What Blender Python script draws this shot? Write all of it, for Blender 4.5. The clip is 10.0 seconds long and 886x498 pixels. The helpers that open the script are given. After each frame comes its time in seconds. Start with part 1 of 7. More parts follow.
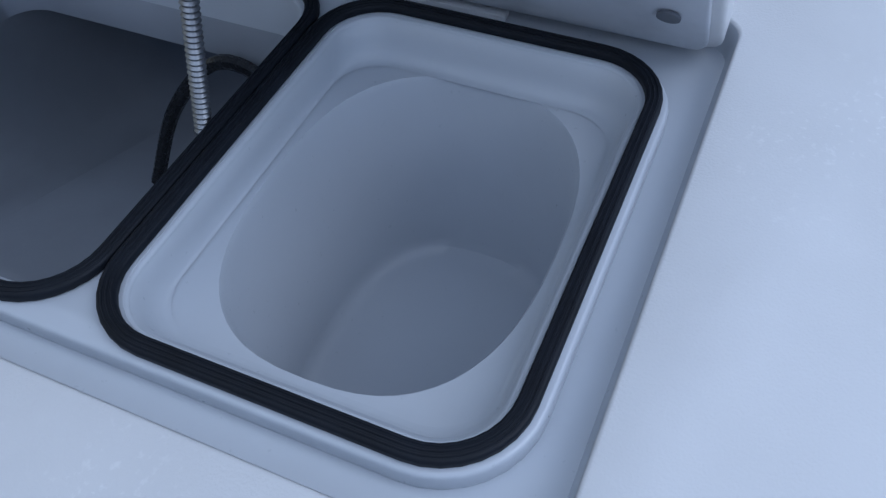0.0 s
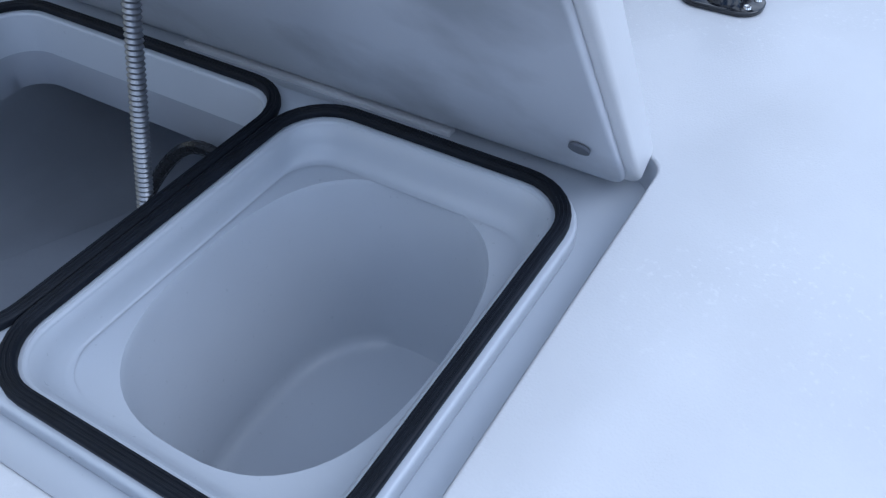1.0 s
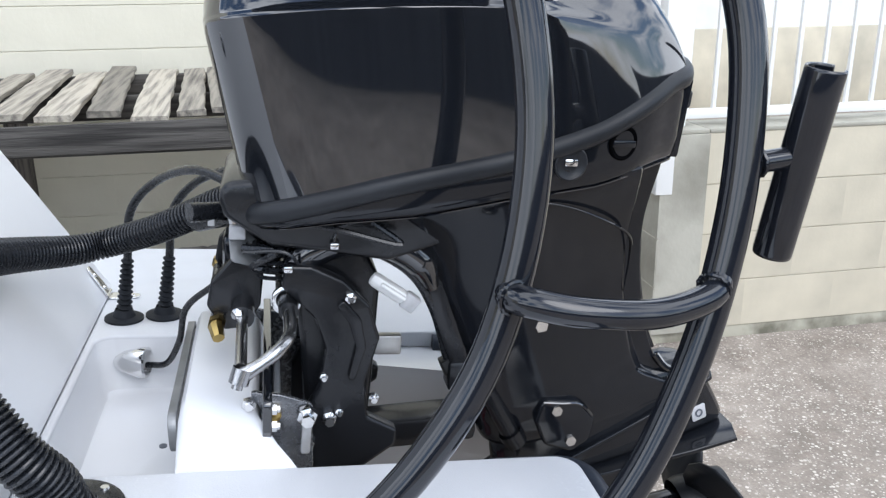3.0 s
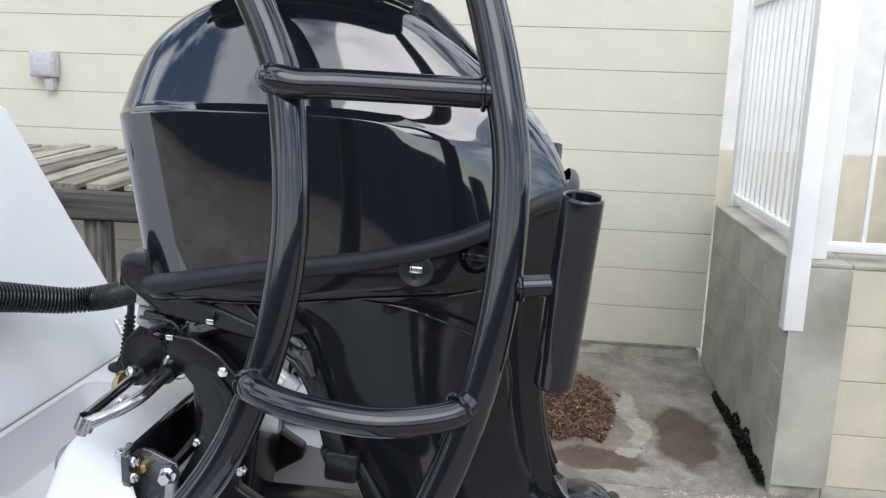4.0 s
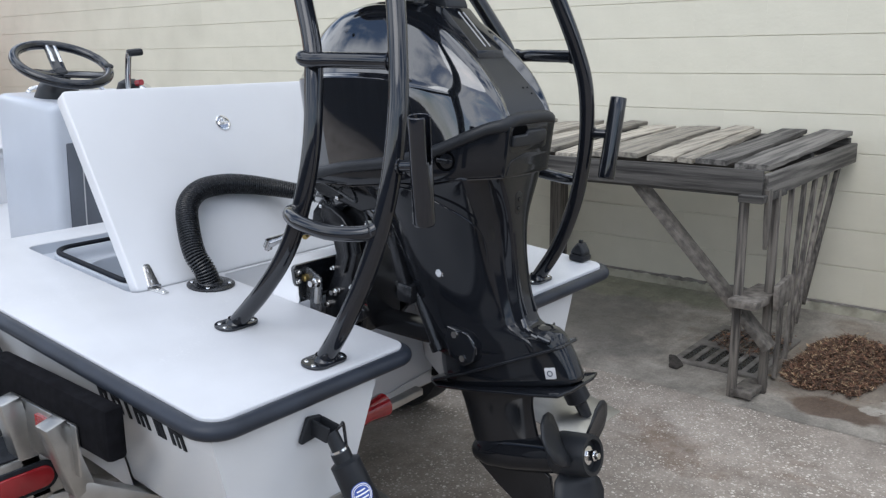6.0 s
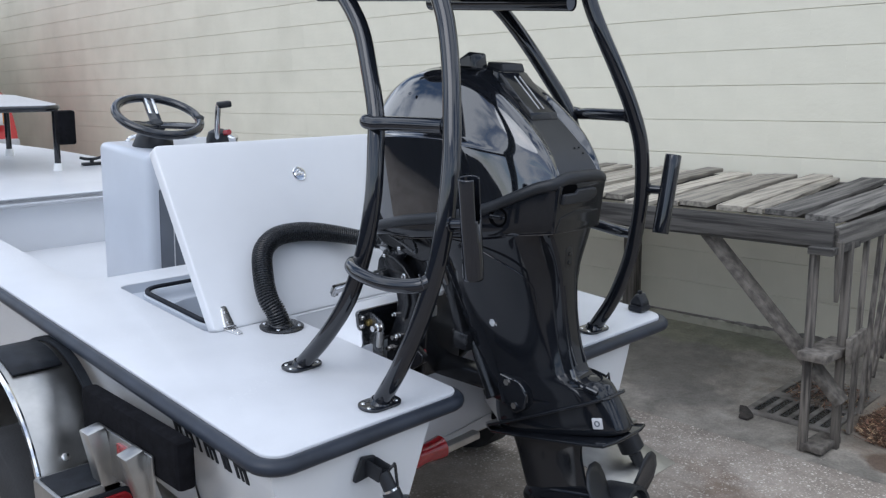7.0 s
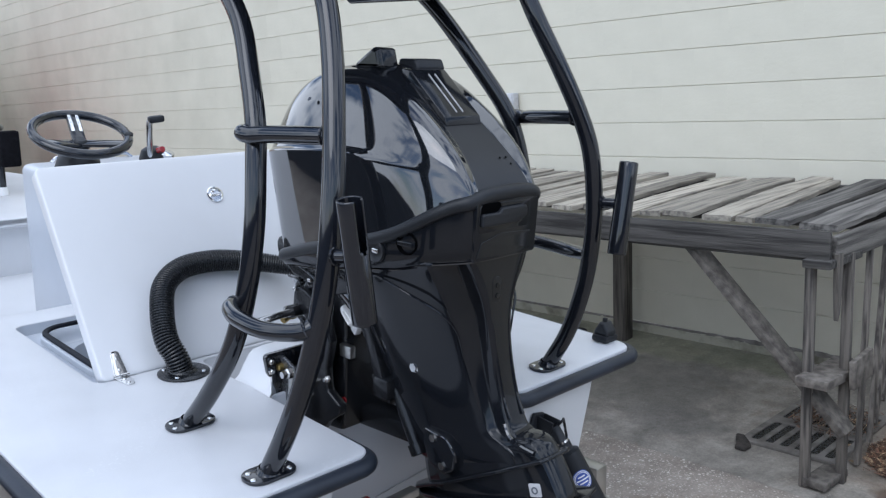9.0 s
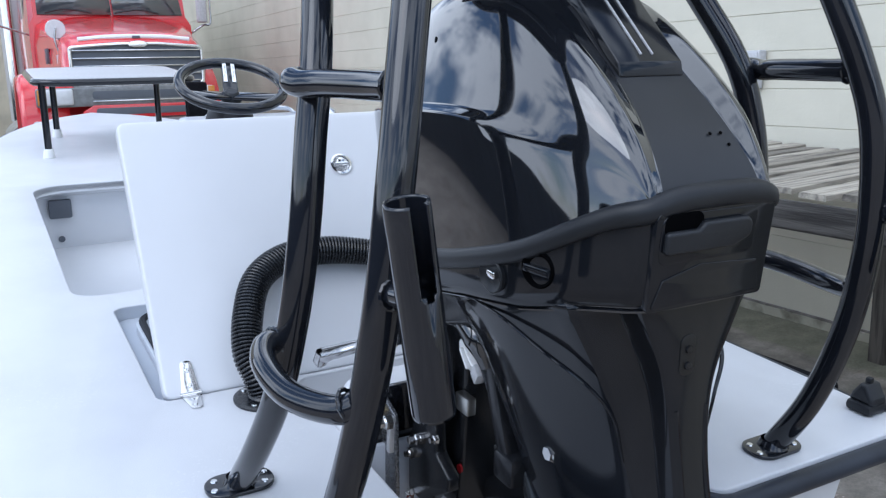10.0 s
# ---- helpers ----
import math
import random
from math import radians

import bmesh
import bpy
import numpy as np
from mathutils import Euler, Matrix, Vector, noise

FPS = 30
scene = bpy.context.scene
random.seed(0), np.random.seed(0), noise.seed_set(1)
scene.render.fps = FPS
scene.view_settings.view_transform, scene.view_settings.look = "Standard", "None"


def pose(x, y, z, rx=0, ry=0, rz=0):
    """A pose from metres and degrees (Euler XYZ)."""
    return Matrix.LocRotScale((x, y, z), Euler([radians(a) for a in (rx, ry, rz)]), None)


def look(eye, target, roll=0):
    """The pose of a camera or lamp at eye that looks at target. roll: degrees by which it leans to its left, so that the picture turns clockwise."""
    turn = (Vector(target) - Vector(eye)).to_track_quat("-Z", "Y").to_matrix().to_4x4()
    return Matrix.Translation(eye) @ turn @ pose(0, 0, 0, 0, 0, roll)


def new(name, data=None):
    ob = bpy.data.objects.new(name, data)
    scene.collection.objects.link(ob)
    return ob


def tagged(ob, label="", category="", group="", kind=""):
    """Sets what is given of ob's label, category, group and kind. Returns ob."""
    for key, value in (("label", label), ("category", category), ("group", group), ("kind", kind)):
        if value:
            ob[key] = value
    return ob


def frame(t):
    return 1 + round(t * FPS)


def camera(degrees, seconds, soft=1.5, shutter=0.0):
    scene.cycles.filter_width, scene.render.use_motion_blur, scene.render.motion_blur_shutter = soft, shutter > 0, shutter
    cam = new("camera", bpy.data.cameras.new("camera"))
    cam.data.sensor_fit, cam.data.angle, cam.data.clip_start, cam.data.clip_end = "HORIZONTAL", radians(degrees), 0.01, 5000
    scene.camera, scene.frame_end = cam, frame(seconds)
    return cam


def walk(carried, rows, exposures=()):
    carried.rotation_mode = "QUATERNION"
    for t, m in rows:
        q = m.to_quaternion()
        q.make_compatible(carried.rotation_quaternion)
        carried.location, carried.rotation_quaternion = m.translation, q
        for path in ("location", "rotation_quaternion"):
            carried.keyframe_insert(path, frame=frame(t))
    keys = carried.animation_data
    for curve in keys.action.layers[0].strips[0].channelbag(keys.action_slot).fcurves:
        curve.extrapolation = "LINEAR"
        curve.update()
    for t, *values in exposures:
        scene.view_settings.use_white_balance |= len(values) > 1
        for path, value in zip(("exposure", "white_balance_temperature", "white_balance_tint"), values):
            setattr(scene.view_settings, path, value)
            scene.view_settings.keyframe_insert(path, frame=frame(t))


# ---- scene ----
cam = camera(55.3, 10.0, soft=1.3)
# the boat stands on its trailer with the bow raised: boat axes to world axes
BOAT = pose(0, 0, 0.81, 4.6, 0, 0)
PATH = [
    (0, (-0.513, 1.409, 0.51), (-0.078, 0.561, -0.649), -4.3),
    (0.5, (-0.532, 1.397, 0.528), (-0.067, 0.524, -0.601), -4.0),
    (1, (-0.647, 1.368, 0.534), (-0.073, 0.446, -0.5), -1.2),
    (1.5, (-0.86, 1.208, 0.551), (-0.075, 0.31, -0.359), 1.1),
    (2, (-1.027, 0.928, 0.555), (0.028, 0.171, -0.194), 2.7),
    (2.5, (-1.094, 0.672, 0.583), (0.172, 0.117, -0.0), 3.9),
    (3, (-1.202, 0.367, 0.61), (0.199, 0.057, 0.171), 4.1),
    (3.2, (-1.26, 0.261, 0.622), (0.162, -0.012, 0.227), 4.9),
    (4.3, (-1.263, -0.347, 0.686), (0.168, -0.017, 0.381), 6.1),
    (4.5, (-1.305, -0.483, 0.688), (0.093, -0.04, 0.373), 5.2),
    (5, (-1.386, -0.755, 0.722), (-0.106, -0.072, 0.338), 4.1),
    (5.2, (-1.439, -0.857, 0.709), (-0.194, -0.12, 0.312), 3.3),
    (6.3, (-1.64, -1.36, 0.774), (-0.554, -0.406, 0.372), 3.0),
    (6.5, (-1.648, -1.392, 0.777), (-0.59, -0.401, 0.39), 2.8),
    (7, (-1.63, -1.369, 0.826), (-0.591, -0.348, 0.468), 2.5),
    (7.5, (-1.607, -1.332, 0.903), (-0.55, -0.318, 0.58), 1.8),
    (8, (-1.587, -1.347, 0.899), (-0.514, -0.339, 0.612), 2.0),
    (8.5, (-1.473, -1.409, 0.876), (-0.41, -0.395, 0.572), 2.0),
    (9, (-1.23, -1.286, 0.795), (-0.205, -0.245, 0.454), 0.8),
    (9.5, (-0.971, -1.097, 0.714), (-0.045, 0.024, 0.344), 0.4),
    (10, (-0.718, -0.879, 0.726), (-0.021, 0.384, 0.317), 0.8),
]
walk(cam, [(t, BOAT @ look(eye, target, roll)) for t, eye, target, roll in PATH], exposures=[
    (0, -0.33, 5150, 10), (0.5, -0.08, 5150, 10), (1.0, 0.08, 5150, 10), (1.5, 0.07, 5130, 10), (2.0, 0.08, 5150, 10), (2.5, 0.41, 5420, 10), (3.0, 0.82, 5950, 10), (4.5, 0.45, 6100, 10), (5.0, 0.37, 6000, 10),
    (6.5, 0.3, 5950, 10), (7.5, 0.18, 5550, 10), (8.0, 0.18, 5520, 10), (8.5, 0.2, 5560, 10), (9.0, 0.28, 5600, 10), (9.5, 0.36, 5600, 10), (10.0, 0.36, 5450, 10)])


# ---- light ----
SUN_H, SUN_R = 46, 252
world = bpy.data.worlds.new("sky")
scene.world = world
world.use_nodes = True
wn, wl = world.node_tree.nodes, world.node_tree.links
wn.clear()
w_out = wn.new("ShaderNodeOutputWorld")
w_bg = wn.new("ShaderNodeBackground")
w_sky = wn.new("ShaderNodeTexSky")
w_sky.sky_type, w_sky.sun_disc = "NISHITA", False
w_sky.sun_elevation, w_sky.sun_rotation = radians(SUN_H), radians(SUN_R)
w_bg.inputs["Strength"].default_value = 0.122
# broken clouds all over the sky
w_tc = wn.new("ShaderNodeTexCoord")
w_map = wn.new("ShaderNodeMapping")
w_map.inputs["Scale"].default_value = (1.0, 1.0, 1.7)
w_noise = wn.new("ShaderNodeTexNoise")
w_noise.inputs["Scale"].default_value = 3.4
w_noise.inputs["Detail"].default_value = 7
w_noise.inputs["Roughness"].default_value = 0.55
w_ramp = wn.new("ShaderNodeValToRGB")
w_ramp.color_ramp.elements[0].position = 0.42
w_ramp.color_ramp.elements[1].position = 0.55
w_mix = wn.new("ShaderNodeMix")
w_mix.data_type = "RGBA"
w_mix.inputs["B"].default_value = (12.5, 12.6, 12.8, 1)
wl.new(w_tc.outputs["Generated"], w_map.inputs["Vector"])
wl.new(w_map.outputs["Vector"], w_noise.inputs["Vector"])
wl.new(w_noise.outputs["Fac"], w_ramp.inputs["Fac"])
wl.new(w_ramp.outputs["Color"], w_mix.inputs["Factor"])
wl.new(w_sky.outputs["Color"], w_mix.inputs["A"])
wl.new(w_mix.outputs["Result"], w_bg.inputs["Color"])
wl.new(w_bg.outputs["Background"], w_out.inputs["Surface"])
sun = new("sun", bpy.data.lights.new("sun", "SUN"))
sun.data.energy, sun.data.angle, sun.data.color = 0.95, radians(42), (1, 0.96, 0.9)
sun.matrix_basis = look(Vector((0, 0, 20)) + 10 * Vector((math.sin(radians(SUN_R)) * math.cos(radians(SUN_H)), math.cos(radians(SUN_R)) * math.cos(radians(SUN_H)), math.sin(radians(SUN_H)))), (0, 0, 20))


# ---- materials ----
def mat(name, base, rough=0.5, metal=0.0, var=0.08, scale=6.0, bump=0.0, bscale=150.0, coat=0.0, base2=None, stretch=(1, 1, 1), lo=0.35, hi=0.65, rvar=0.06, spec=0.5, rand=0.0, isl=0.0):
    """A procedural surface: two scales of noise over the colour, the gloss and the relief."""
    m = bpy.data.materials.new(name)
    m.use_nodes = True
    n, l = m.node_tree.nodes, m.node_tree.links
    b = n["Principled BSDF"]
    tc = n.new("ShaderNodeTexCoord")
    mp = n.new("ShaderNodeMapping")
    mp.inputs["Scale"].default_value = stretch
    l.new(tc.outputs["Object"], mp.inputs["Vector"])
    big = n.new("ShaderNodeTexNoise")
    big.inputs["Scale"].default_value, big.inputs["Detail"].default_value = scale, 6
    fine = n.new("ShaderNodeTexNoise")
    fine.inputs["Scale"].default_value, fine.inputs["Detail"].default_value = bscale, 3
    l.new(mp.outputs["Vector"], big.inputs["Vector"])
    l.new(mp.outputs["Vector"], fine.inputs["Vector"])
    rng = n.new("ShaderNodeMapRange")
    rng.inputs["From Min"].default_value, rng.inputs["From Max"].default_value = lo, hi
    l.new(big.outputs["Fac"], rng.inputs["Value"])
    mx = n.new("ShaderNodeMix")
    mx.data_type = "RGBA"
    mx.inputs["A"].default_value = (*[min(1, c * (1 + var)) for c in base], 1)
    mx.inputs["B"].default_value = (*(base2 or [c * (1 - var) for c in base]), 1)
    l.new(rng.outputs["Result"], mx.inputs["Factor"])
    col = mx.outputs["Result"]
    for amount, source, out in ((rand, "ShaderNodeObjectInfo", "Random"), (isl, "ShaderNodeNewGeometry", "Random Per Island")):
        if amount:
            inf = n.new(source)
            mr = n.new("ShaderNodeMapRange")
            mr.inputs["To Min"].default_value, mr.inputs["To Max"].default_value = 1 - amount, 1 + amount
            l.new(inf.outputs[out], mr.inputs["Value"])
            mul = n.new("ShaderNodeVectorMath")
            mul.operation = "SCALE"
            l.new(col, mul.inputs[0])
            l.new(mr.outputs["Result"], mul.inputs["Scale"])
            col = mul.outputs["Vector"]
    l.new(col, b.inputs["Base Color"])
    rr = n.new("ShaderNodeMapRange")
    rr.inputs["To Min"].default_value, rr.inputs["To Max"].default_value = max(0.02, rough - rvar), min(1, rough + rvar)
    l.new(fine.outputs["Fac"], rr.inputs["Value"])
    l.new(rr.outputs["Result"], b.inputs["Roughness"])
    b.inputs["Metallic"].default_value = metal
    b.inputs["Coat Weight"].default_value = coat
    b.inputs["Coat Roughness"].default_value = 0.05
    b.inputs["Specular IOR Level"].default_value = spec
    if bump:
        bp = n.new("ShaderNodeBump")
        bp.inputs["Strength"].default_value, bp.inputs["Distance"].default_value = bump, 0.004
        l.new(fine.outputs["Fac"], bp.inputs["Height"])
        l.new(bp.outputs["Normal"], b.inputs["Normal"])
    return m


M_GEL = mat("white_gelcoat", (0.645, 0.655, 0.675), 0.34, var=0.03, scale=3, bump=0.05, bscale=420, coat=0.1)
M_DECK = mat("nonskid_deck", (0.57, 0.58, 0.602), 0.38, var=0.05, scale=3.5, bump=0.14, bscale=420, rvar=0.12)
M_HULL = mat("hull_gelcoat", (0.61, 0.62, 0.63), 0.22, var=0.04, scale=2, coat=0.4)
M_LINER = mat("liner_gelcoat", (0.455, 0.487, 0.537), 0.30, var=0.03, scale=5)
M_LIDIN = mat("smudged_liner_gelcoat", (0.475, 0.50, 0.55), 0.33, base2=(0.33, 0.35, 0.385), var=0.02, scale=7, lo=0.5, hi=0.72)
M_GREY = mat("grey_gelcoat_and_shade", (0.47, 0.497, 0.545), 0.3, var=0.03, scale=4)
M_DARK = mat("dark_liner", (0.10, 0.11, 0.13), 0.6, var=0.15, scale=4)
# darker than the liner: the depth's shade is mixed into this grey
M_COMP = mat("shaded_grey_compartment", (0.27, 0.29, 0.33), 0.5, var=0.12, scale=4)
M_RUB = mat("rub_rail_vinyl", (0.022, 0.027, 0.038), 0.42, var=0.2, scale=9, bump=0.05, spec=0.33)
M_GASKET = mat("rubber_gasket", (0.014, 0.016, 0.02), 0.62, var=0.25, scale=30, bump=0.2, bscale=300, spec=0.2)
M_SEAL = mat("ribbed_seal_rubber", (0.006, 0.008, 0.013), 0.55, var=0.2, scale=30, spec=0.22)
M_BLK = mat("black_gloss_paint", (0.0078, 0.0090, 0.0118), 0.04, var=0.1, scale=3, coat=0.6, rvar=0.015, bump=0.004, bscale=30, spec=1.0)
M_LEG = mat("black_leg_paint", (0.0075, 0.0086, 0.0112), 0.09, var=0.1, scale=4, rvar=0.02, bump=0.008, bscale=40, spec=0.38)
M_PANEL = mat("satin_cover_panel", (0.0155, 0.0170, 0.0205), 0.36, var=0.1, scale=6, bump=0.03, bscale=700, spec=0.35)
M_DARKP = mat("dark_plastic", (0.006, 0.0065, 0.007), 0.4, var=0.2, scale=20)
# near-black that paints the shade inside holes and cups
M_VOID = mat("painted_hole_shade", (0.0015, 0.0016, 0.002), 0.95, var=0.1, scale=20, spec=0.03)
M_TUBE = mat("black_powder_coat", (0.0085, 0.0100, 0.0140), 0.09, var=0.15, scale=8, coat=0.2, rvar=0.02, bump=0.01, bscale=60)
M_SATIN = mat("satin_black_plastic", (0.0140, 0.0155, 0.0185), 0.40, var=0.2, scale=8, bump=0.06, bscale=500, spec=0.3)
M_RUBBER = mat("black_hose_plastic", (0.0090, 0.0102, 0.0128), 0.27, var=0.2, scale=12, spec=0.5)
# base lightened so the glossy plate carries its grey reflection in colour
M_MOUNT = mat("reflected_grey_casting", (0.15, 0.155, 0.165), 0.27, 0.7, var=0.2, scale=20, coat=0.3)
M_BRIGHT = mat("cut_aluminium", (0.62, 0.62, 0.62), 0.42, 0.7, var=0.1, scale=40)
M_CAST = mat("black_casting", (0.0085, 0.0092, 0.0110), 0.24, var=0.3, scale=14, bump=0.05, bscale=160, spec=0.4)
M_STEEL = mat("polished_steel", (0.72, 0.72, 0.72), 0.14, 1.0, var=0.05, scale=20, rvar=0.05)
M_DULL = mat("dull_steel", (0.40, 0.40, 0.405), 0.24, 1.0, var=0.15, scale=25, rvar=0.08)
M_ALU = mat("brushed_aluminium", (0.44, 0.435, 0.42), 0.36, 1.0, var=0.22, scale=7, bump=0.04, bscale=200, rvar=0.12)
M_BRASS = mat("brass", (0.45, 0.33, 0.12), 0.3, 1.0, var=0.15, scale=30)
M_CARPET = mat("black_carpet", (0.008, 0.008, 0.010), 0.97, var=0.3, scale=40, bump=0.8, bscale=900, spec=0.1)
M_RED = mat("red_lens", (0.25, 0.010, 0.014), 0.18, var=0.15, scale=12, coat=0.5)
M_AMBER = mat("amber_lens", (0.5, 0.2, 0.03), 0.2, var=0.1, scale=20)
M_TRUCK = mat("red_truck_paint", (0.58, 0.022, 0.028), 0.22, var=0.06, scale=2, coat=0.8)
M_TYRE = mat("tyre_rubber", (0.016, 0.016, 0.017), 0.75, var=0.2, scale=15, bump=0.3)
M_WHITE = mat("white_plastic", (0.78, 0.78, 0.77), 0.4, var=0.04, scale=8)
M_LABEL = mat("silver_label", (0.46, 0.46, 0.47), 0.4, var=0.1, scale=60)
M_BLUE = mat("blue_sticker", (0.05, 0.09, 0.33), 0.35, var=0.1, scale=60)
M_GLASS = mat("dark_windscreen", (0.06, 0.068, 0.075), 0.05, var=0.1, scale=3, coat=1.0, spec=1.0)
M_WOOD = mat("weathered_wood", (0.165, 0.148, 0.127), 0.85, base2=(0.045, 0.040, 0.036), scale=20, bump=0.8, bscale=120, stretch=(2.5, 2.5, 0.18), rand=0.35, lo=0.4, hi=0.62)
M_WOODH = mat("weathered_crosswood", (0.165, 0.148, 0.127), 0.85, base2=(0.075, 0.066, 0.057), scale=30, bump=0.8, bscale=140, rand=0.25)
M_ZINC = mat("dull_grey_metal", (0.22, 0.225, 0.23), 0.45, 0.6, var=0.15, scale=20)
M_SLAT = mat("weathered_slat", (0.325, 0.295, 0.24), 0.85, base2=(0.115, 0.104, 0.090), scale=16, bump=0.9, bscale=110, stretch=(0.16, 3.0, 3.0), rand=0.4, lo=0.42, hi=0.70)
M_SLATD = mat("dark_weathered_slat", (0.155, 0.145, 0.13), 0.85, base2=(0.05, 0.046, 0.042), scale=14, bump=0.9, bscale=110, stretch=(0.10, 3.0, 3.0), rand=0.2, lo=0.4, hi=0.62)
M_BLOCK = mat("cream_painted_block", (0.61, 0.58, 0.472), 0.62, var=0.0, base2=(0.505, 0.48, 0.385), scale=1.6, bump=0.4, bscale=38, rand=0.008, lo=0.4, hi=0.75)
M_BLOCKJ = mat("cream_painted_joint", (0.66, 0.63, 0.52), 0.75, var=0.1, scale=3)
M_LOWB = mat("grey_cream_block", (0.56, 0.51, 0.395), 0.7, base2=(0.43, 0.395, 0.31), scale=2.2, bump=0.2, bscale=60, rand=0.04)
M_FOOT = mat("stained_footing", (0.40, 0.382, 0.305), 0.85, base2=(0.15, 0.142, 0.105), scale=7, bump=0.6, bscale=50, lo=0.45, hi=0.7)
# darker copy of the low wall block: shade of the inner face, with grime
M_LOWIN = mat("grimy_shaded_block", (0.40, 0.385, 0.325), 0.8, base2=(0.215, 0.205, 0.165), scale=3.0, bump=0.35, bscale=60, rand=0.06, lo=0.38, hi=0.72)
M_MOSS = mat("dark_moss", (0.030, 0.034, 0.022), 0.95, base2=(0.012, 0.014, 0.010), scale=30, isl=0.5, spec=0.1)
M_STRAW = mat("pale_straw", (0.40, 0.29, 0.17), 0.8, base2=(0.20, 0.13, 0.08), scale=40, isl=0.5)
M_FENCE = mat("white_fence_paint", (0.78, 0.78, 0.76), 0.5, var=0.05, scale=5)
M_GRATE = mat("dusty_cast_iron", (0.20, 0.185, 0.165), 0.85, base2=(0.10, 0.09, 0.078), scale=12, bump=0.5, bscale=80)
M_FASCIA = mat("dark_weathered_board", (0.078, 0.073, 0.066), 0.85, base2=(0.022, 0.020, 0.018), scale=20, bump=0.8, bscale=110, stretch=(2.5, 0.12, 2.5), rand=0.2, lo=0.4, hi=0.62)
M_COIL = mat("dull_spring_steel", (0.26, 0.27, 0.29), 0.34, 1.0, var=0.1, scale=30)
M_BOARD = mat("added_dark_wall", (0.048, 0.053, 0.062), 0.8, base2=(0.022, 0.025, 0.031), scale=1.2, bump=0.4, bscale=20, stretch=(1, 4, 0.3))
M_IRON = mat("rusty_iron", (0.05, 0.042, 0.036), 0.8, base2=(0.02, 0.018, 0.016), scale=30, bump=0.4)
M_LEAF = mat("dead_leaves", (0.19, 0.098, 0.058), 0.8, base2=(0.075, 0.042, 0.028), scale=40, isl=0.6)
M_TWIG = mat("dark_leaf_mould", (0.075, 0.048, 0.032), 0.85, var=0.3, scale=40, isl=0.4)
M_CLEAR = mat("frosted_lamp_lens", (0.62, 0.63, 0.65), 0.2, var=0.05, scale=20, coat=0.5)


def speckle(m, colour, where, size):
    """Small pale specks in patches over a painted surface."""
    n, l = m.node_tree.nodes, m.node_tree.links
    b = n["Principled BSDF"]
    under = b.inputs["Base Color"].links[0].from_socket
    tc = n.new("ShaderNodeTexCoord")
    parts = []
    for scale, lo, hi in ((where, 0.54, 0.70), (size, 0.58, 0.70)):
        t = n.new("ShaderNodeTexNoise")
        t.inputs["Scale"].default_value, t.inputs["Detail"].default_value = scale, 4
        l.new(tc.outputs["Object"], t.inputs["Vector"])
        r = n.new("ShaderNodeMapRange")
        r.inputs["From Min"].default_value, r.inputs["From Max"].default_value = lo, hi
        l.new(t.outputs["Fac"], r.inputs["Value"])
        parts.append(r.outputs["Result"])
    both = n.new("ShaderNodeMath")
    both.operation = "MULTIPLY"
    l.new(parts[0], both.inputs[0])
    l.new(parts[1], both.inputs[1])
    mx = n.new("ShaderNodeMix")
    mx.data_type = "RGBA"
    mx.inputs["B"].default_value = (*colour, 1)
    l.new(both.outputs["Value"], mx.inputs["Factor"])
    l.new(under, mx.inputs["A"])
    l.new(mx.outputs["Result"], b.inputs["Base Color"])


speckle(M_DECK, (0.68, 0.69, 0.705), 3.1, 160)


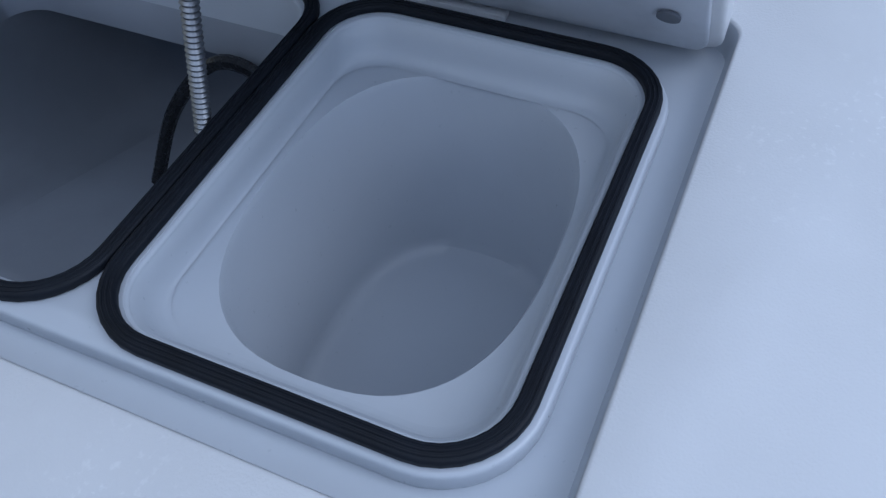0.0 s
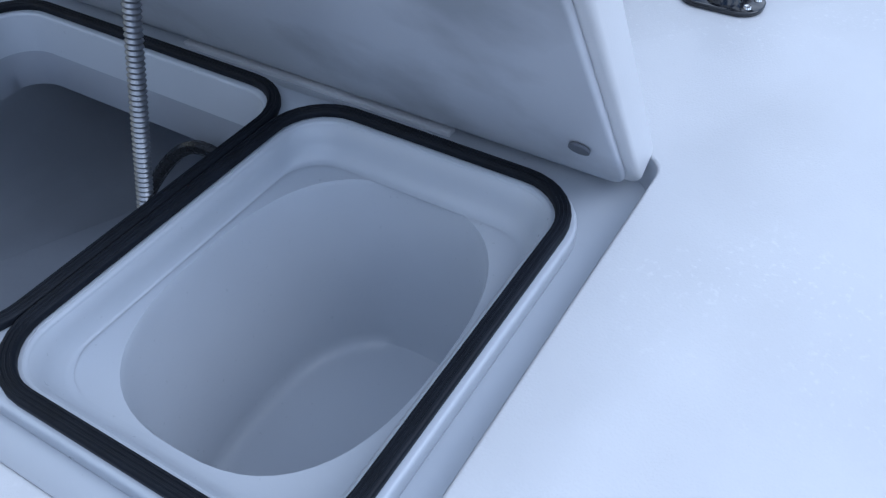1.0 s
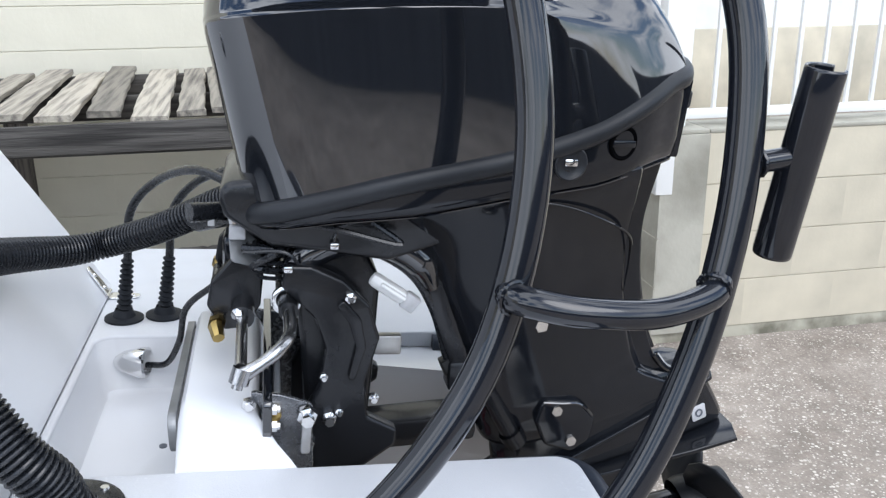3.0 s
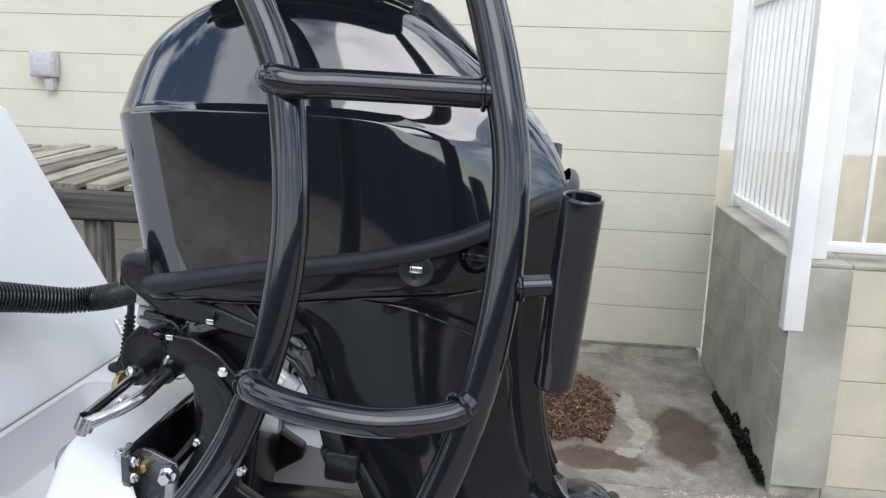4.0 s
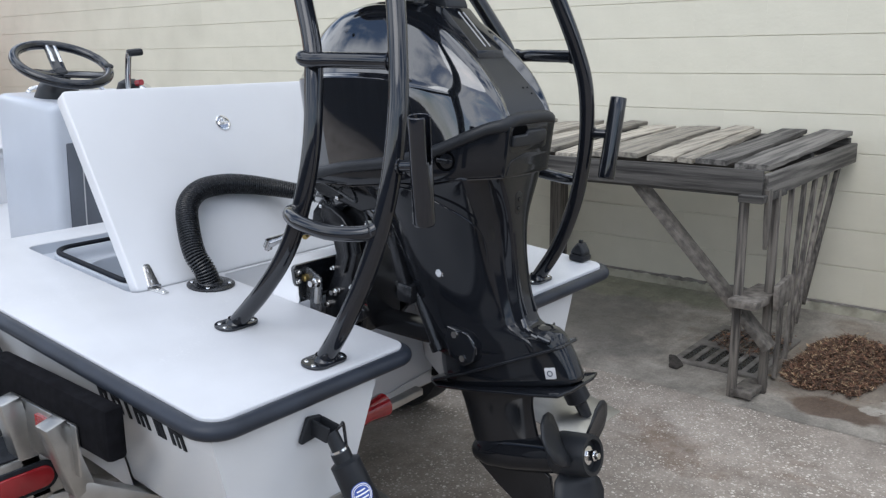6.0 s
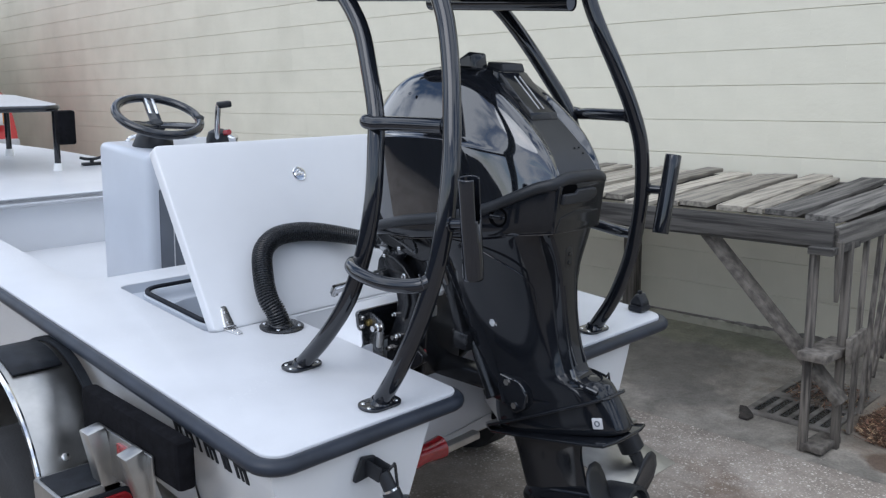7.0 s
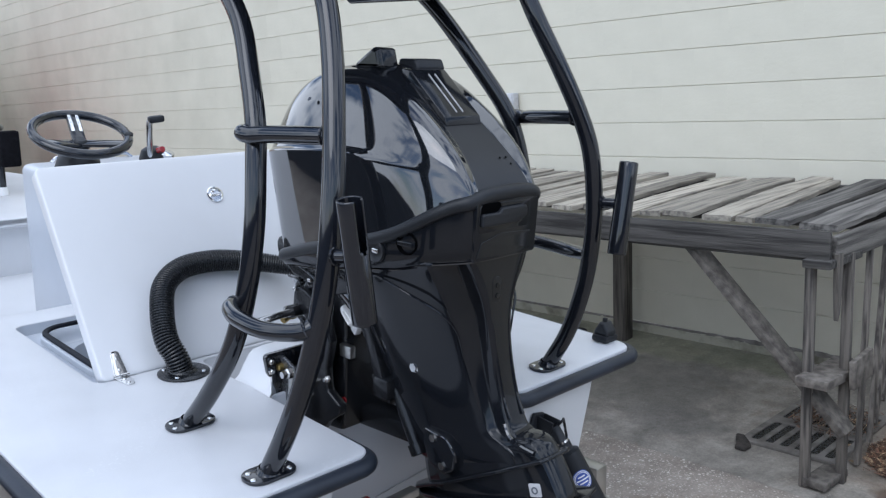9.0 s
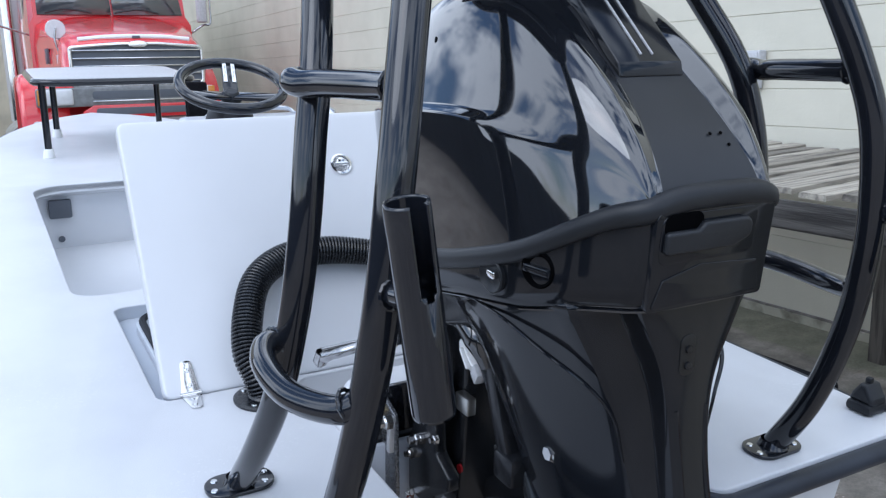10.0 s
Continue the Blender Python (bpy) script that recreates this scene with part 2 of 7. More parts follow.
def ground_material(name, base, dark, stain, flecks, stain_scale, spots=()):
    """Concrete: broad and fine stains, brown patches, grain, and pale shell flecks."""
    m = bpy.data.materials.new(name)
    m.use_nodes = True
    n, l = m.node_tree.nodes, m.node_tree.links
    b = n["Principled BSDF"]
    tc = n.new("ShaderNodeTexCoord")

    def noise(scale, detail, rough, lo, hi, to=(0, 1), warp=0.0):
        t = n.new("ShaderNodeTexNoise")
        t.inputs["Scale"].default_value, t.inputs["Detail"].default_value, t.inputs["Roughness"].default_value = scale, detail, rough
        t.inputs["Distortion"].default_value = warp
        l.new(tc.outputs["Object"], t.inputs["Vector"])
        r = n.new("ShaderNodeMapRange")
        r.inputs["From Min"].default_value, r.inputs["From Max"].default_value = lo, hi
        r.inputs["To Min"].default_value, r.inputs["To Max"].default_value = to
        l.new(t.outputs["Fac"], r.inputs["Value"])
        return r.outputs["Result"], t.outputs["Fac"]

    def mix(fac, one, two):
        x = n.new("ShaderNodeMix")
        x.data_type = "RGBA"
        l.new(fac, x.inputs["Factor"])
        for sock, v in (("A", one), ("B", two)):
            if isinstance(v, tuple):
                x.inputs[sock].default_value = (*v, 1)
            else:
                l.new(v, x.inputs[sock])
        return x.outputs["Result"]

    def times(one, two):
        x = n.new("ShaderNodeMath")
        x.operation = "MULTIPLY"
        l.new(one, x.inputs[0])
        l.new(two, x.inputs[1])
        return x.outputs["Value"]

    broad, raw = noise(stain_scale, 12, 0.68, 0.36, 0.62, warp=0.4)
    col = mix(broad, dark, base)
    brown, _ = noise(stain_scale * 0.8 + 0.37, 8, 0.7, 0.55, 0.68, (0, 0.75), 0.6)
    col = mix(brown, col, stain)
    # stains of their own outline: centre, half sizes, colour and strength
    for cx, cy, rx, ry, colour, power in spots:
        wt = n.new("ShaderNodeTexNoise")
        wt.inputs["Scale"].default_value, wt.inputs["Detail"].default_value = 6.0, 7
        l.new(tc.outputs["Object"], wt.inputs["Vector"])
        near = n.new("ShaderNodeVectorMath")
        near.operation = "MULTIPLY_ADD"
        near.inputs[1].default_value, near.inputs[2].default_value = (0.22, 0.22, 0), (-0.11 - cx, -0.11 - cy, 0)
        l.new(wt.outputs["Color"], near.inputs[0])
        off = n.new("ShaderNodeVectorMath")
        l.new(tc.outputs["Object"], off.inputs[0])
        l.new(near.outputs["Vector"], off.inputs[1])
        sized = n.new("ShaderNodeVectorMath")
        sized.operation = "MULTIPLY"
        sized.inputs[1].default_value = (1 / rx, 1 / ry, 0)
        l.new(off.outputs["Vector"], sized.inputs[0])
        far = n.new("ShaderNodeVectorMath")
        far.operation = "LENGTH"
        l.new(sized.outputs["Vector"], far.inputs[0])
        inside = n.new("ShaderNodeMapRange")
        inside.inputs["From Min"].default_value, inside.inputs["From Max"].default_value = 1.08, 0.82
        inside.inputs["To Max"].default_value = power
        l.new(far.outputs["Value"], inside.inputs["Value"])
        col = mix(inside.outputs["Result"], col, colour)
    middle, _ = noise(9, 8, 0.7, 0.3, 0.7, (0.72, 1.2))
    grain, height = noise(95, 5, 0.6, 0.0, 1.0, (0.6, 1.4))
    mul = n.new("ShaderNodeVectorMath")
    mul.operation = "SCALE"
    l.new(col, mul.inputs[0])
    l.new(times(middle, grain), mul.inputs["Scale"])
    col = mul.outputs["Vector"]
    patch, _ = noise(1.9, 5, 0.6, *flecks)
    for scale, keep in ((62, 0.66), (115, 0.52)):
        vor = n.new("ShaderNodeTexVoronoi")
        vor.inputs["Scale"].default_value = scale
        l.new(tc.outputs["Object"], vor.inputs["Vector"])
        near = n.new("ShaderNodeMapRange")
        near.inputs["From Min"].default_value, near.inputs["From Max"].default_value = 0.42, 0.28
        l.new(vor.outputs["Distance"], near.inputs["Value"])
        pick = n.new("ShaderNodeSeparateColor")
        l.new(vor.outputs["Color"], pick.inputs["Color"])
        some = n.new("ShaderNodeMapRange")
        some.inputs["From Min"].default_value, some.inputs["From Max"].default_value = keep, 1.0
        l.new(pick.outputs["Red"], some.inputs["Value"])
        col = mix(times(times(near.outputs["Result"], some.outputs["Result"]), patch), col, (0.66, 0.61, 0.54))
    l.new(col, b.inputs["Base Color"])
    b.inputs["Roughness"].default_value = 0.85
    bp = n.new("ShaderNodeBump")
    bp.inputs["Strength"].default_value, bp.inputs["Distance"].default_value = 0.6, 0.006
    l.new(height, bp.inputs["Height"])
    l.new(bp.outputs["Normal"], b.inputs["Normal"])
    return m


M_GROUND = ground_material("shell_concrete", (0.335, 0.292, 0.248), (0.20, 0.170, 0.140), (0.15, 0.103, 0.071), (0.34, 0.52), 1.1)
M_APRON = ground_material("stained_concrete", (0.335, 0.306, 0.262), (0.150, 0.138, 0.118), (0.165, 0.125, 0.09), (0.60, 0.74), 2.2, (
    (2.48, 1.0, 0.42, 0.48, (0.135, 0.130, 0.112), 0.7), (3.02, 1.7, 0.20, 1.5, (0.175, 0.178, 0.120), 0.75), (2.30, 2.3, 0.45, 0.6, (0.120, 0.114, 0.100), 0.7), (2.1, 0.62, 0.16, 0.28, (0.14, 0.132, 0.118), 0.6),
    (2.46, -0.42, 0.56, 0.34, (0.20, 0.155, 0.115), 0.55), (2.20, -0.88, 0.34, 0.14, (0.085, 0.060, 0.043), 0.9), (1.93, -0.52, 0.10, 0.20, (0.105, 0.070, 0.048), 0.9), (2.37, -0.665, 0.36, 0.055, (0.43, 0.40, 0.345), 0.75), (2.0, -0.62, 0.04, 0.05, (0.45, 0.42, 0.37), 0.7)))


# ---- building helpers ----
ORIGIN = {}


def root(name, base=(0, 0, 0), m=None, label="", category="", group="", kind=""):
    """An empty at a thing's base; m carries the thing's axes to the world's."""
    ob = new(name)
    ob.empty_display_size = 0.05
    ob.matrix_basis = (m or Matrix()) @ Matrix.Translation(base)
    ORIGIN[ob.name] = Vector(base)
    return tagged(ob, label, category, group, kind)


def mesh_of(name, bm, material, smooth=40):
    bmesh.ops.recalc_face_normals(bm, faces=bm.faces)
    me = bpy.data.meshes.new(name)
    bm.to_mesh(me)
    bm.free()
    for one in (material if isinstance(material, (list, tuple)) else [material]):
        me.materials.append(one)
    if smooth:
        me.polygons.foreach_set("use_smooth", [True] * len(me.polygons))
        me.set_sharp_from_angle(angle=radians(smooth))
    return me


def part(name, bm, material, parent, label="", smooth=40):
    """One mesh under a thing or a part, given in the thing's own axes."""
    org = ORIGIN[parent.name]
    bm.transform(Matrix.Translation(-org))
    ob = new(name, mesh_of(name, bm, material, smooth))
    ob.parent = parent
    ORIGIN[ob.name] = org
    return tagged(ob, label)


def thing(name, bm, material, base=(0, 0, 0), m=None, label="", category="", group="", kind="", smooth=40):
    """A thing of one mesh."""
    bm.transform(Matrix.Translation(-Vector(base)))
    ob = new(name, mesh_of(name, bm, material, smooth))
    ob.matrix_basis = (m or Matrix()) @ Matrix.Translation(base)
    ORIGIN[ob.name] = Vector(base)
    return tagged(ob, label, category, group, kind)


def box(lo, hi, bevel=0.0, seg=2, bm=None):
    bm = bm or bmesh.new()
    lo, hi = Vector(lo), Vector(hi)
    made = bmesh.ops.create_cube(bm, size=1, matrix=Matrix.Translation((lo + hi) / 2) @ Matrix.Diagonal((*(hi - lo), 1)))
    if bevel:
        edges = {e for v in made["verts"] for e in v.link_edges}
        bmesh.ops.bevel(bm, geom=list(edges), offset=bevel, segments=seg, affect="EDGES", profile=0.5)
    return bm


def beam(a, b, wide, high, up=(0, 0, 1), bevel=0.0, bm=None):
    """A bar of wide x high from a to b."""
    bm = bm or bmesh.new()
    a, b = Vector(a), Vector(b)
    d = b - a
    y = d.normalized()
    x = y.cross(Vector(up)).normalized()
    z = x.cross(y)
    m = Matrix((x, y, z)).transposed().to_4x4()
    m.translation = (a + b) / 2
    made = bmesh.ops.create_cube(bm, size=1, matrix=m @ Matrix.Diagonal((wide, d.length, high, 1)))
    if bevel:
        bmesh.ops.bevel(bm, geom=list({e for v in made["verts"] for e in v.link_edges}), offset=bevel, segments=2, affect="EDGES", profile=0.5)
    return bm


def smooth_path(points, steps=8, closed=False):
    """A Catmull-Rom line through the points."""
    p = [Vector(q) for q in points]
    n = len(p)
    out = []
    for i in range(n if closed else n - 1):
        a = p[(i - 1) % n] if closed or i else 2 * p[0] - p[1]
        b, c = p[i], p[(i + 1) % n]
        d = p[(i + 2) % n] if closed or i + 2 < n else 2 * p[-1] - p[-2]
        for k in range(steps):
            t = k / steps
            out.append(0.5 * (2 * b + (c - a) * t + (2 * a - 5 * b + 4 * c - d) * t * t + (3 * b - a - 3 * c + d) * t ** 3))
    if not closed:
        out.append(p[-1])
    return out


def tube(path, radius, seg=14, closed=False, caps=True, bm=None, flat=1.0):
    """A round bar along a path; radius is a number or one for each point."""
    bm = bm or bmesh.new()
    p = [Vector(q) for q in path]
    n = len(p)
    r = radius if isinstance(radius, (list, tuple)) else [radius] * n
    rings = []
    side = None
    for i in range(n):
        t = (p[(i + 1) % n] - p[i - 1]) if closed else (p[min(i + 1, n - 1)] - p[max(i - 1, 0)])
        t.normalize()
        if side is None:
            side = t.orthogonal().normalized()
            if abs(t.z) < 0.9:
                side = t.cross(Vector((0, 0, 1))).normalized()
        side = (side - t * side.dot(t)).normalized()
        up = t.cross(side)
        rings.append([bm.verts.new(p[i] + r[i] * (math.cos(2 * math.pi * k / seg) * side + flat * math.sin(2 * math.pi * k / seg) * up)) for k in range(seg)])
    for i in range(n if closed else n - 1):
        a, b = rings[i], rings[(i + 1) % n]
        for k in range(seg):
            bm.faces.new((a[k], a[(k + 1) % seg], b[(k + 1) % seg], b[k]))
    if caps and not closed:
        bm.faces.new(rings[0][::-1])
        bm.faces.new(rings[-1])
    return bm


def rod(a, b, r, seg=14, bm=None):
    return tube([a, b], r, seg, bm=bm)


def lathe(profile, a, axis, seg=24, bm=None):
    """(distance along the axis, radius) pairs turned round the line from a."""
    bm = bm or bmesh.new()
    a, t = Vector(a), Vector(axis).normalized()
    s = t.orthogonal().normalized()
    u = t.cross(s)
    rings = []
    for h, r in profile:
        if r < 1e-5:
            rings.append([bm.verts.new(a + t * h)])
        else:
            rings.append([bm.verts.new(a + t * h + r * (math.cos(2 * math.pi * k / seg) * s + math.sin(2 * math.pi * k / seg) * u)) for k in range(seg)])
    for q, w in zip(rings, rings[1:]):
        for k in range(seg):
            j = (k + 1) % seg
            if len(q) == 1 and len(w) > 1:
                bm.faces.new((q[0], w[k], w[j]))
            elif len(w) == 1 and len(q) > 1:
                bm.faces.new((q[k], q[j], w[0]))
            elif len(q) > 1:
                bm.faces.new((q[k], q[j], w[j], w[k]))
    return bm


def rounded(points, radii, steps=6):
    """A 2D outline with its corners rounded."""
    p = [Vector((q[0], q[1])) for q in points]
    n = len(p)
    if not isinstance(radii, (list, tuple)):
        radii = [radii] * n
    out = []
    for i in range(n):
        a, b, c = p[i - 1], p[i], p[(i + 1) % n]
        r = radii[i]
        if r <= 0:
            out.append((b.x, b.y))
            continue
        u, w = (a - b).normalized(), (c - b).normalized()
        half = math.acos(max(-1, min(1, u.dot(w)))) / 2
        cut = r / math.tan(half)
        mid = b + (u + w).normalized() * (r / math.sin(half))
        p0, p1 = b + u * cut, b + w * cut
        a0 = math.atan2(p0.y - mid.y, p0.x - mid.x)
        a1 = math.atan2(p1.y - mid.y, p1.x - mid.x)
        da = (a1 - a0 + math.pi) % (2 * math.pi) - math.pi
        for k in range(steps + 1):
            g = a0 + da * k / steps
            out.append((mid.x + r * math.cos(g), mid.y + r * math.sin(g)))
    return out


def rect(x0, y0, x1, y1):
    return [(x0, y0), (x1, y0), (x1, y1), (x0, y1)]


def plate(outlines, z0, z1, bevel=0.0, m=None):
    """A flat slab with holes: outlines in x, y between two heights."""
    cu = bpy.data.curves.new("slab", "CURVE")
    cu.dimensions, cu.fill_mode = "2D", "BOTH"
    cu.extrude = (z1 - z0) / 2 - bevel
    cu.bevel_depth, cu.bevel_resolution, cu.offset = bevel, 2, -bevel
    for line in outlines:
        sp = cu.splines.new("POLY")
        sp.points.add(len(line) - 1)
        for q, pt in zip(line, sp.points):
            pt.co = (q[0], q[1], 0, 1)
        sp.use_cyclic_u = True
    ob = bpy.data.objects.new("slab", cu)
    scene.collection.objects.link(ob)
    dg = bpy.context.evaluated_depsgraph_get()
    me = bpy.data.meshes.new_from_object(ob.evaluated_get(dg))
    bm = bmesh.new()
    bm.from_mesh(me)
    bmesh.ops.remove_doubles(bm, verts=bm.verts, dist=1e-6)
    bm.transform((m or Matrix()) @ Matrix.Translation((0, 0, (z0 + z1) / 2)))
    bpy.data.objects.remove(ob)
    bpy.data.curves.remove(cu)
    bpy.data.meshes.remove(me)
    return bm


def strip(lines, closed=True, bm=None, cap_end=False, cap_start=False):
    """Walls between outlines of equal length, one after another."""
    bm = bm or bmesh.new()
    rings = [[bm.verts.new(Vector(q)) for q in line] for line in lines]
    n = len(rings[0])
    for a, b in zip(rings, rings[1:]):
        for k in range(n if closed else n - 1):
            bm.faces.new((a[k], a[(k + 1) % n], b[(k + 1) % n], b[k]))
    if cap_end:
        bm.faces.new(rings[-1])
    if cap_start:
        bm.faces.new(rings[0][::-1])
    return bm


def at_z(outline, z):
    return [(q[0], q[1], z) for q in outline]


def side_slab(profile, x0, x1, bevel=0.0):
    """A slab cut to a profile in y, z between two x."""
    # the slab's own x, y, z become y, z, x
    turn = Matrix(((0, 0, 1, 0), (1, 0, 0, 0), (0, 1, 0, 0), (0, 0, 0, 1)))
    return plate([profile], x0, x1, bevel, turn)


def subdivide(ob, levels):
    md = ob.modifiers.new("smooth", "SUBSURF")
    md.levels = md.render_levels = levels
    return ob


# ---- ground and walls ----
WALL_X, LOW_Y, LOW_X = 3.17, -1.10, 1.745
COURSE, BLOCK_L = 0.2032, 0.4064


def build_ground():
    bm = bmesh.new()
    xs = [-160, -40, -12, -5, -2, 0, 1.0, 1.8, 2.6, 3.4, 8, 40, 160]
    ys = [-160, -40, -12, -5, -2, 0, 2, 5, 12, 40, 160]
    grid = [[bm.verts.new((x, y, 0)) for y in ys] for x in xs]
    for i in range(len(xs) - 1):
        for j in range(len(ys) - 1):
            bm.faces.new((grid[i][j], grid[i + 1][j], grid[i + 1][j + 1], grid[i][j + 1]))
    thing("ground", bm, M_GROUND, label="weathered shell-aggregate concrete yard, dry and stained", category="ground", kind="structure", smooth=0)
    # the smooth strip along the building rises a little towards the wall
    bm = bmesh.new()
    rows = [[bm.verts.new((x, y, z)) for x, z in ((1.735 + 0.012 * math.sin(2.3 * y) + 0.004 * math.sin(19 * y), 0.0015), (2.0, 0.006), (2.75, 0.012), (3.0, 0.035), (WALL_X + 0.02, 0.05))] for y in [-1.12 + 0.1 * k for k in range(200)]]
    for a, b in zip(rows, rows[1:]):
        for k in range(4):
            bm.faces.new((a[k], a[k + 1], b[k + 1], b[k]))
    thing("pavement", bm, M_APRON, label="smooth stained concrete strip along the building wall", category="pavement", kind="structure", smooth=0)


def block_mesh(name, length, depth, height, material):
    bm = box((0, -depth, 0), (length, 0, height))
    front = [e for e in bm.edges if all(v.co.y > -1e-6 for v in e.verts) and abs(e.verts[0].co.z - e.verts[1].co.z) < 1e-6]
    bmesh.ops.bevel(bm, geom=front, offset=0.0018, segments=1, affect="EDGES")
    return mesh_of(name, bm, material, 0)


def block_wall(name, start, along, length, z0, courses, thick, material, joint, near, label, out):
    """Courses of blocks in running bond; out points out of the face. near: the stretch whose blocks are parts."""
    ob = root(name, start, label=label, category="wall", kind="structure")
    along, out = Vector(along), Vector(out)
    org = Vector(start)
    core = bmesh.new()
    beam(org + Vector((0, 0, z0 + courses * COURSE / 2)) - out * (thick / 2 + 0.0048), org + along * length + Vector((0, 0, z0 + courses * COURSE / 2)) - out * (thick / 2 + 0.0048), thick - 0.004, courses * COURSE, bm=core)
    part("core", core, joint, ob, "block wall core with mortar joints", 0)
    whole = block_mesh("block", BLOCK_L - 0.0001, 0.02, COURSE - 0.0028, material)
    half = block_mesh("block_half", BLOCK_L / 2 - 0.0001, 0.02, COURSE - 0.0028, material)
    y_ax = out
    m3 = Matrix((along, y_ax, Vector((0, 0, 1)))).transposed().to_4x4()
    rest = bmesh.new()
    count = 0
    rng = random.Random(5)
    for c in range(courses):
        s = 0.0
        while s < length - 0.05:
            me = whole
            step = BLOCK_L
            if s == 0 and c % 2 or s + BLOCK_L > length + 0.01:
                me, step = half, BLOCK_L / 2
            place = m3.copy()
            place.translation = along * s + Vector((0, 0, z0 + c * COURSE + 0.0025)) + out * rng.uniform(-0.0001, 0.0001)
            if near[0] <= s <= near[1] and near[2] <= c <= near[3] and count < 300:
                piece = new("block", me)
                piece.parent = ob
                piece.matrix_basis = place
                count += 1
            else:
                n0 = len(rest.verts)
                rest.from_mesh(me)
                rest.verts.ensure_lookup_table()
                bmesh.ops.transform(rest, matrix=place, verts=rest.verts[n0:])
            s += step
    if len(rest.verts):
        me = bpy.data.meshes.new("far_blocks")
        rest.to_mesh(me)
        me.materials.append(material)
        far = new("far_blocks", me)
        far.parent = ob
        tagged(far, kind="stuff")
    rest.free()
    return ob


def build_walls():
    block_wall("wall_east", (WALL_X, LOW_Y, 0), (0, 1, 0), 22.4, 0.108, 27, 0.2, M_BLOCK, M_BLOCKJ, (0, 6.2, 0, 17), "tall cream-painted concrete block wall of a building", (-1, 0, 0))
    bm = bmesh.new()
    rng = random.Random(4)
    edge = []
    for k in range(260):
        y = LOW_Y + 0.01 + (k * 0.03 if k < 250 else 7.5 + (k - 249) * 1.4)
        lip, high = rng.uniform(-0.004, 0.003), 0.103 + rng.uniform(-0.007, 0.004) - (0.014 if rng.random() < 0.07 else 0)
        edge.append([bm.verts.new(v) for v in ((WALL_X - 0.012 + lip, y, 0.0), (WALL_X - 0.012 + lip, y, high - 0.006), (WALL_X - 0.006 + lip, y, high), (WALL_X + 0.006, y, high), (WALL_X + 0.006, y, 0))])
    for p, q in zip(edge, edge[1:]):
        for j in range(4):
            bm.faces.new((p[j], q[j], q[j + 1], p[j + 1]))
    bm.faces.new(edge[0])
    thing("trim", bm, M_FOOT, label="dark damp-stained concrete footing under the block wall", category="footing", kind="structure")
    # dark ragged strip paints the crack's shade along with its grime
    bm = bmesh.new()
    edge = []
    for k in range(300):
        y = LOW_Y + 0.02 + k * 0.026
        rough = max(0.0, 0.35 + 0.65 * math.sin(2.9 * y) * math.sin(1.1 * y + 1))
        edge.append([bm.verts.new(v) for v in ((WALL_X - 0.0135, y, 0.100 - rng.uniform(0, 0.012) * rough), (WALL_X - 0.010, y, 0.106), (WALL_X - 0.0022, y, 0.1085 + rng.uniform(0, 0.010) * rough))])
    for p, q in zip(edge, edge[1:]):
        for j in range(2):
            bm.faces.new((p[j], q[j], q[j + 1], p[j + 1]))
    thing("trim", bm, M_GRATE, (WALL_X - 0.01, 2.0, 0.106), label="dark strip for the shade and grime in the crack over the footing", category="grime", kind="structure", smooth=0)
    # the low wall: one arm from the corner, then away from it
    # inner face takes the shaded grey copy, the return keeps the lit cream
    block_wall("wall_south", (WALL_X - 0.02, LOW_Y - 0.006, 0), (-1, 0, 0), 3.5 * BLOCK_L, 0.05, 4, 0.19, M_LOWIN, M_LOWIN, (0, 4, 0, 5), "low grimy concrete block wall under a picket fence, its shade painted grey", (0, 1, 0))
    block_wall("wall_south_return", (LOW_X, LOW_Y - 0.008, 0), (0, -1, 0), 10 * BLOCK_L, 0.05, 4, 0.19, M_LOWB, M_BLOCKJ, (0, 4, 0, 5), "low cream block wall returning from the fence corner", (-1, 0, 0))
    base = bmesh.new()
    box((LOW_X + 0.004, LOW_Y - 0.19, -0.02), (WALL_X - 0.024, LOW_Y - 0.010, 0.0515), 0.003, bm=base)
    box((LOW_X + 0.004, LOW_Y - 4.0, -0.02), (LOW_X + 0.18, LOW_Y - 0.192, 0.0515), 0.003, bm=base)
    thing("baseboard", base, M_FOOT, label="stained concrete base under the low wall", category="footing", kind="structure")
    cap = bmesh.new()
    box((LOW_X - 0.004, LOW_Y - 0.2, 0.8635), (WALL_X - 0.03, LOW_Y - 0.004, 0.880), 0.004, bm=cap)
    box((LOW_X - 0.004, LOW_Y - 4.0, 0.8635), (LOW_X + 0.2, LOW_Y - 0.202, 0.880), 0.004, bm=cap)
    thing("trim", cap, M_LOWIN, label="thin weathered concrete cap on the low wall", category="coping", kind="structure")
    # dark growth at the foot of the low wall
    rng = random.Random(8)
    bm = bmesh.new()
    for k in range(1500):
        x = rng.uniform(1.80, 2.72)
        top = 0.02 + 0.085 * math.exp(-((x - 2.15) / 0.28) ** 2) * (0.7 + 0.3 * math.sin(31 * x)) 
        z = 0.016 + top * rng.random() ** 1.6
        c = Vector((x, LOW_Y + rng.uniform(-0.004, 0.004 + 0.035 * math.exp(-z / 0.02)), z))
        t = Euler((rng.uniform(0, 6.3), rng.uniform(0, 6.3), rng.uniform(0, 6.3))).to_matrix()
        q = rng.uniform(0.005, 0.012)
        bm.faces.new([bm.verts.new(c + t @ Vector(v)) for v in ((-q, 0, 0), (0, -q * 0.6, 0.002), (q, 0, 0), (0, q * 0.6, 0.002))])
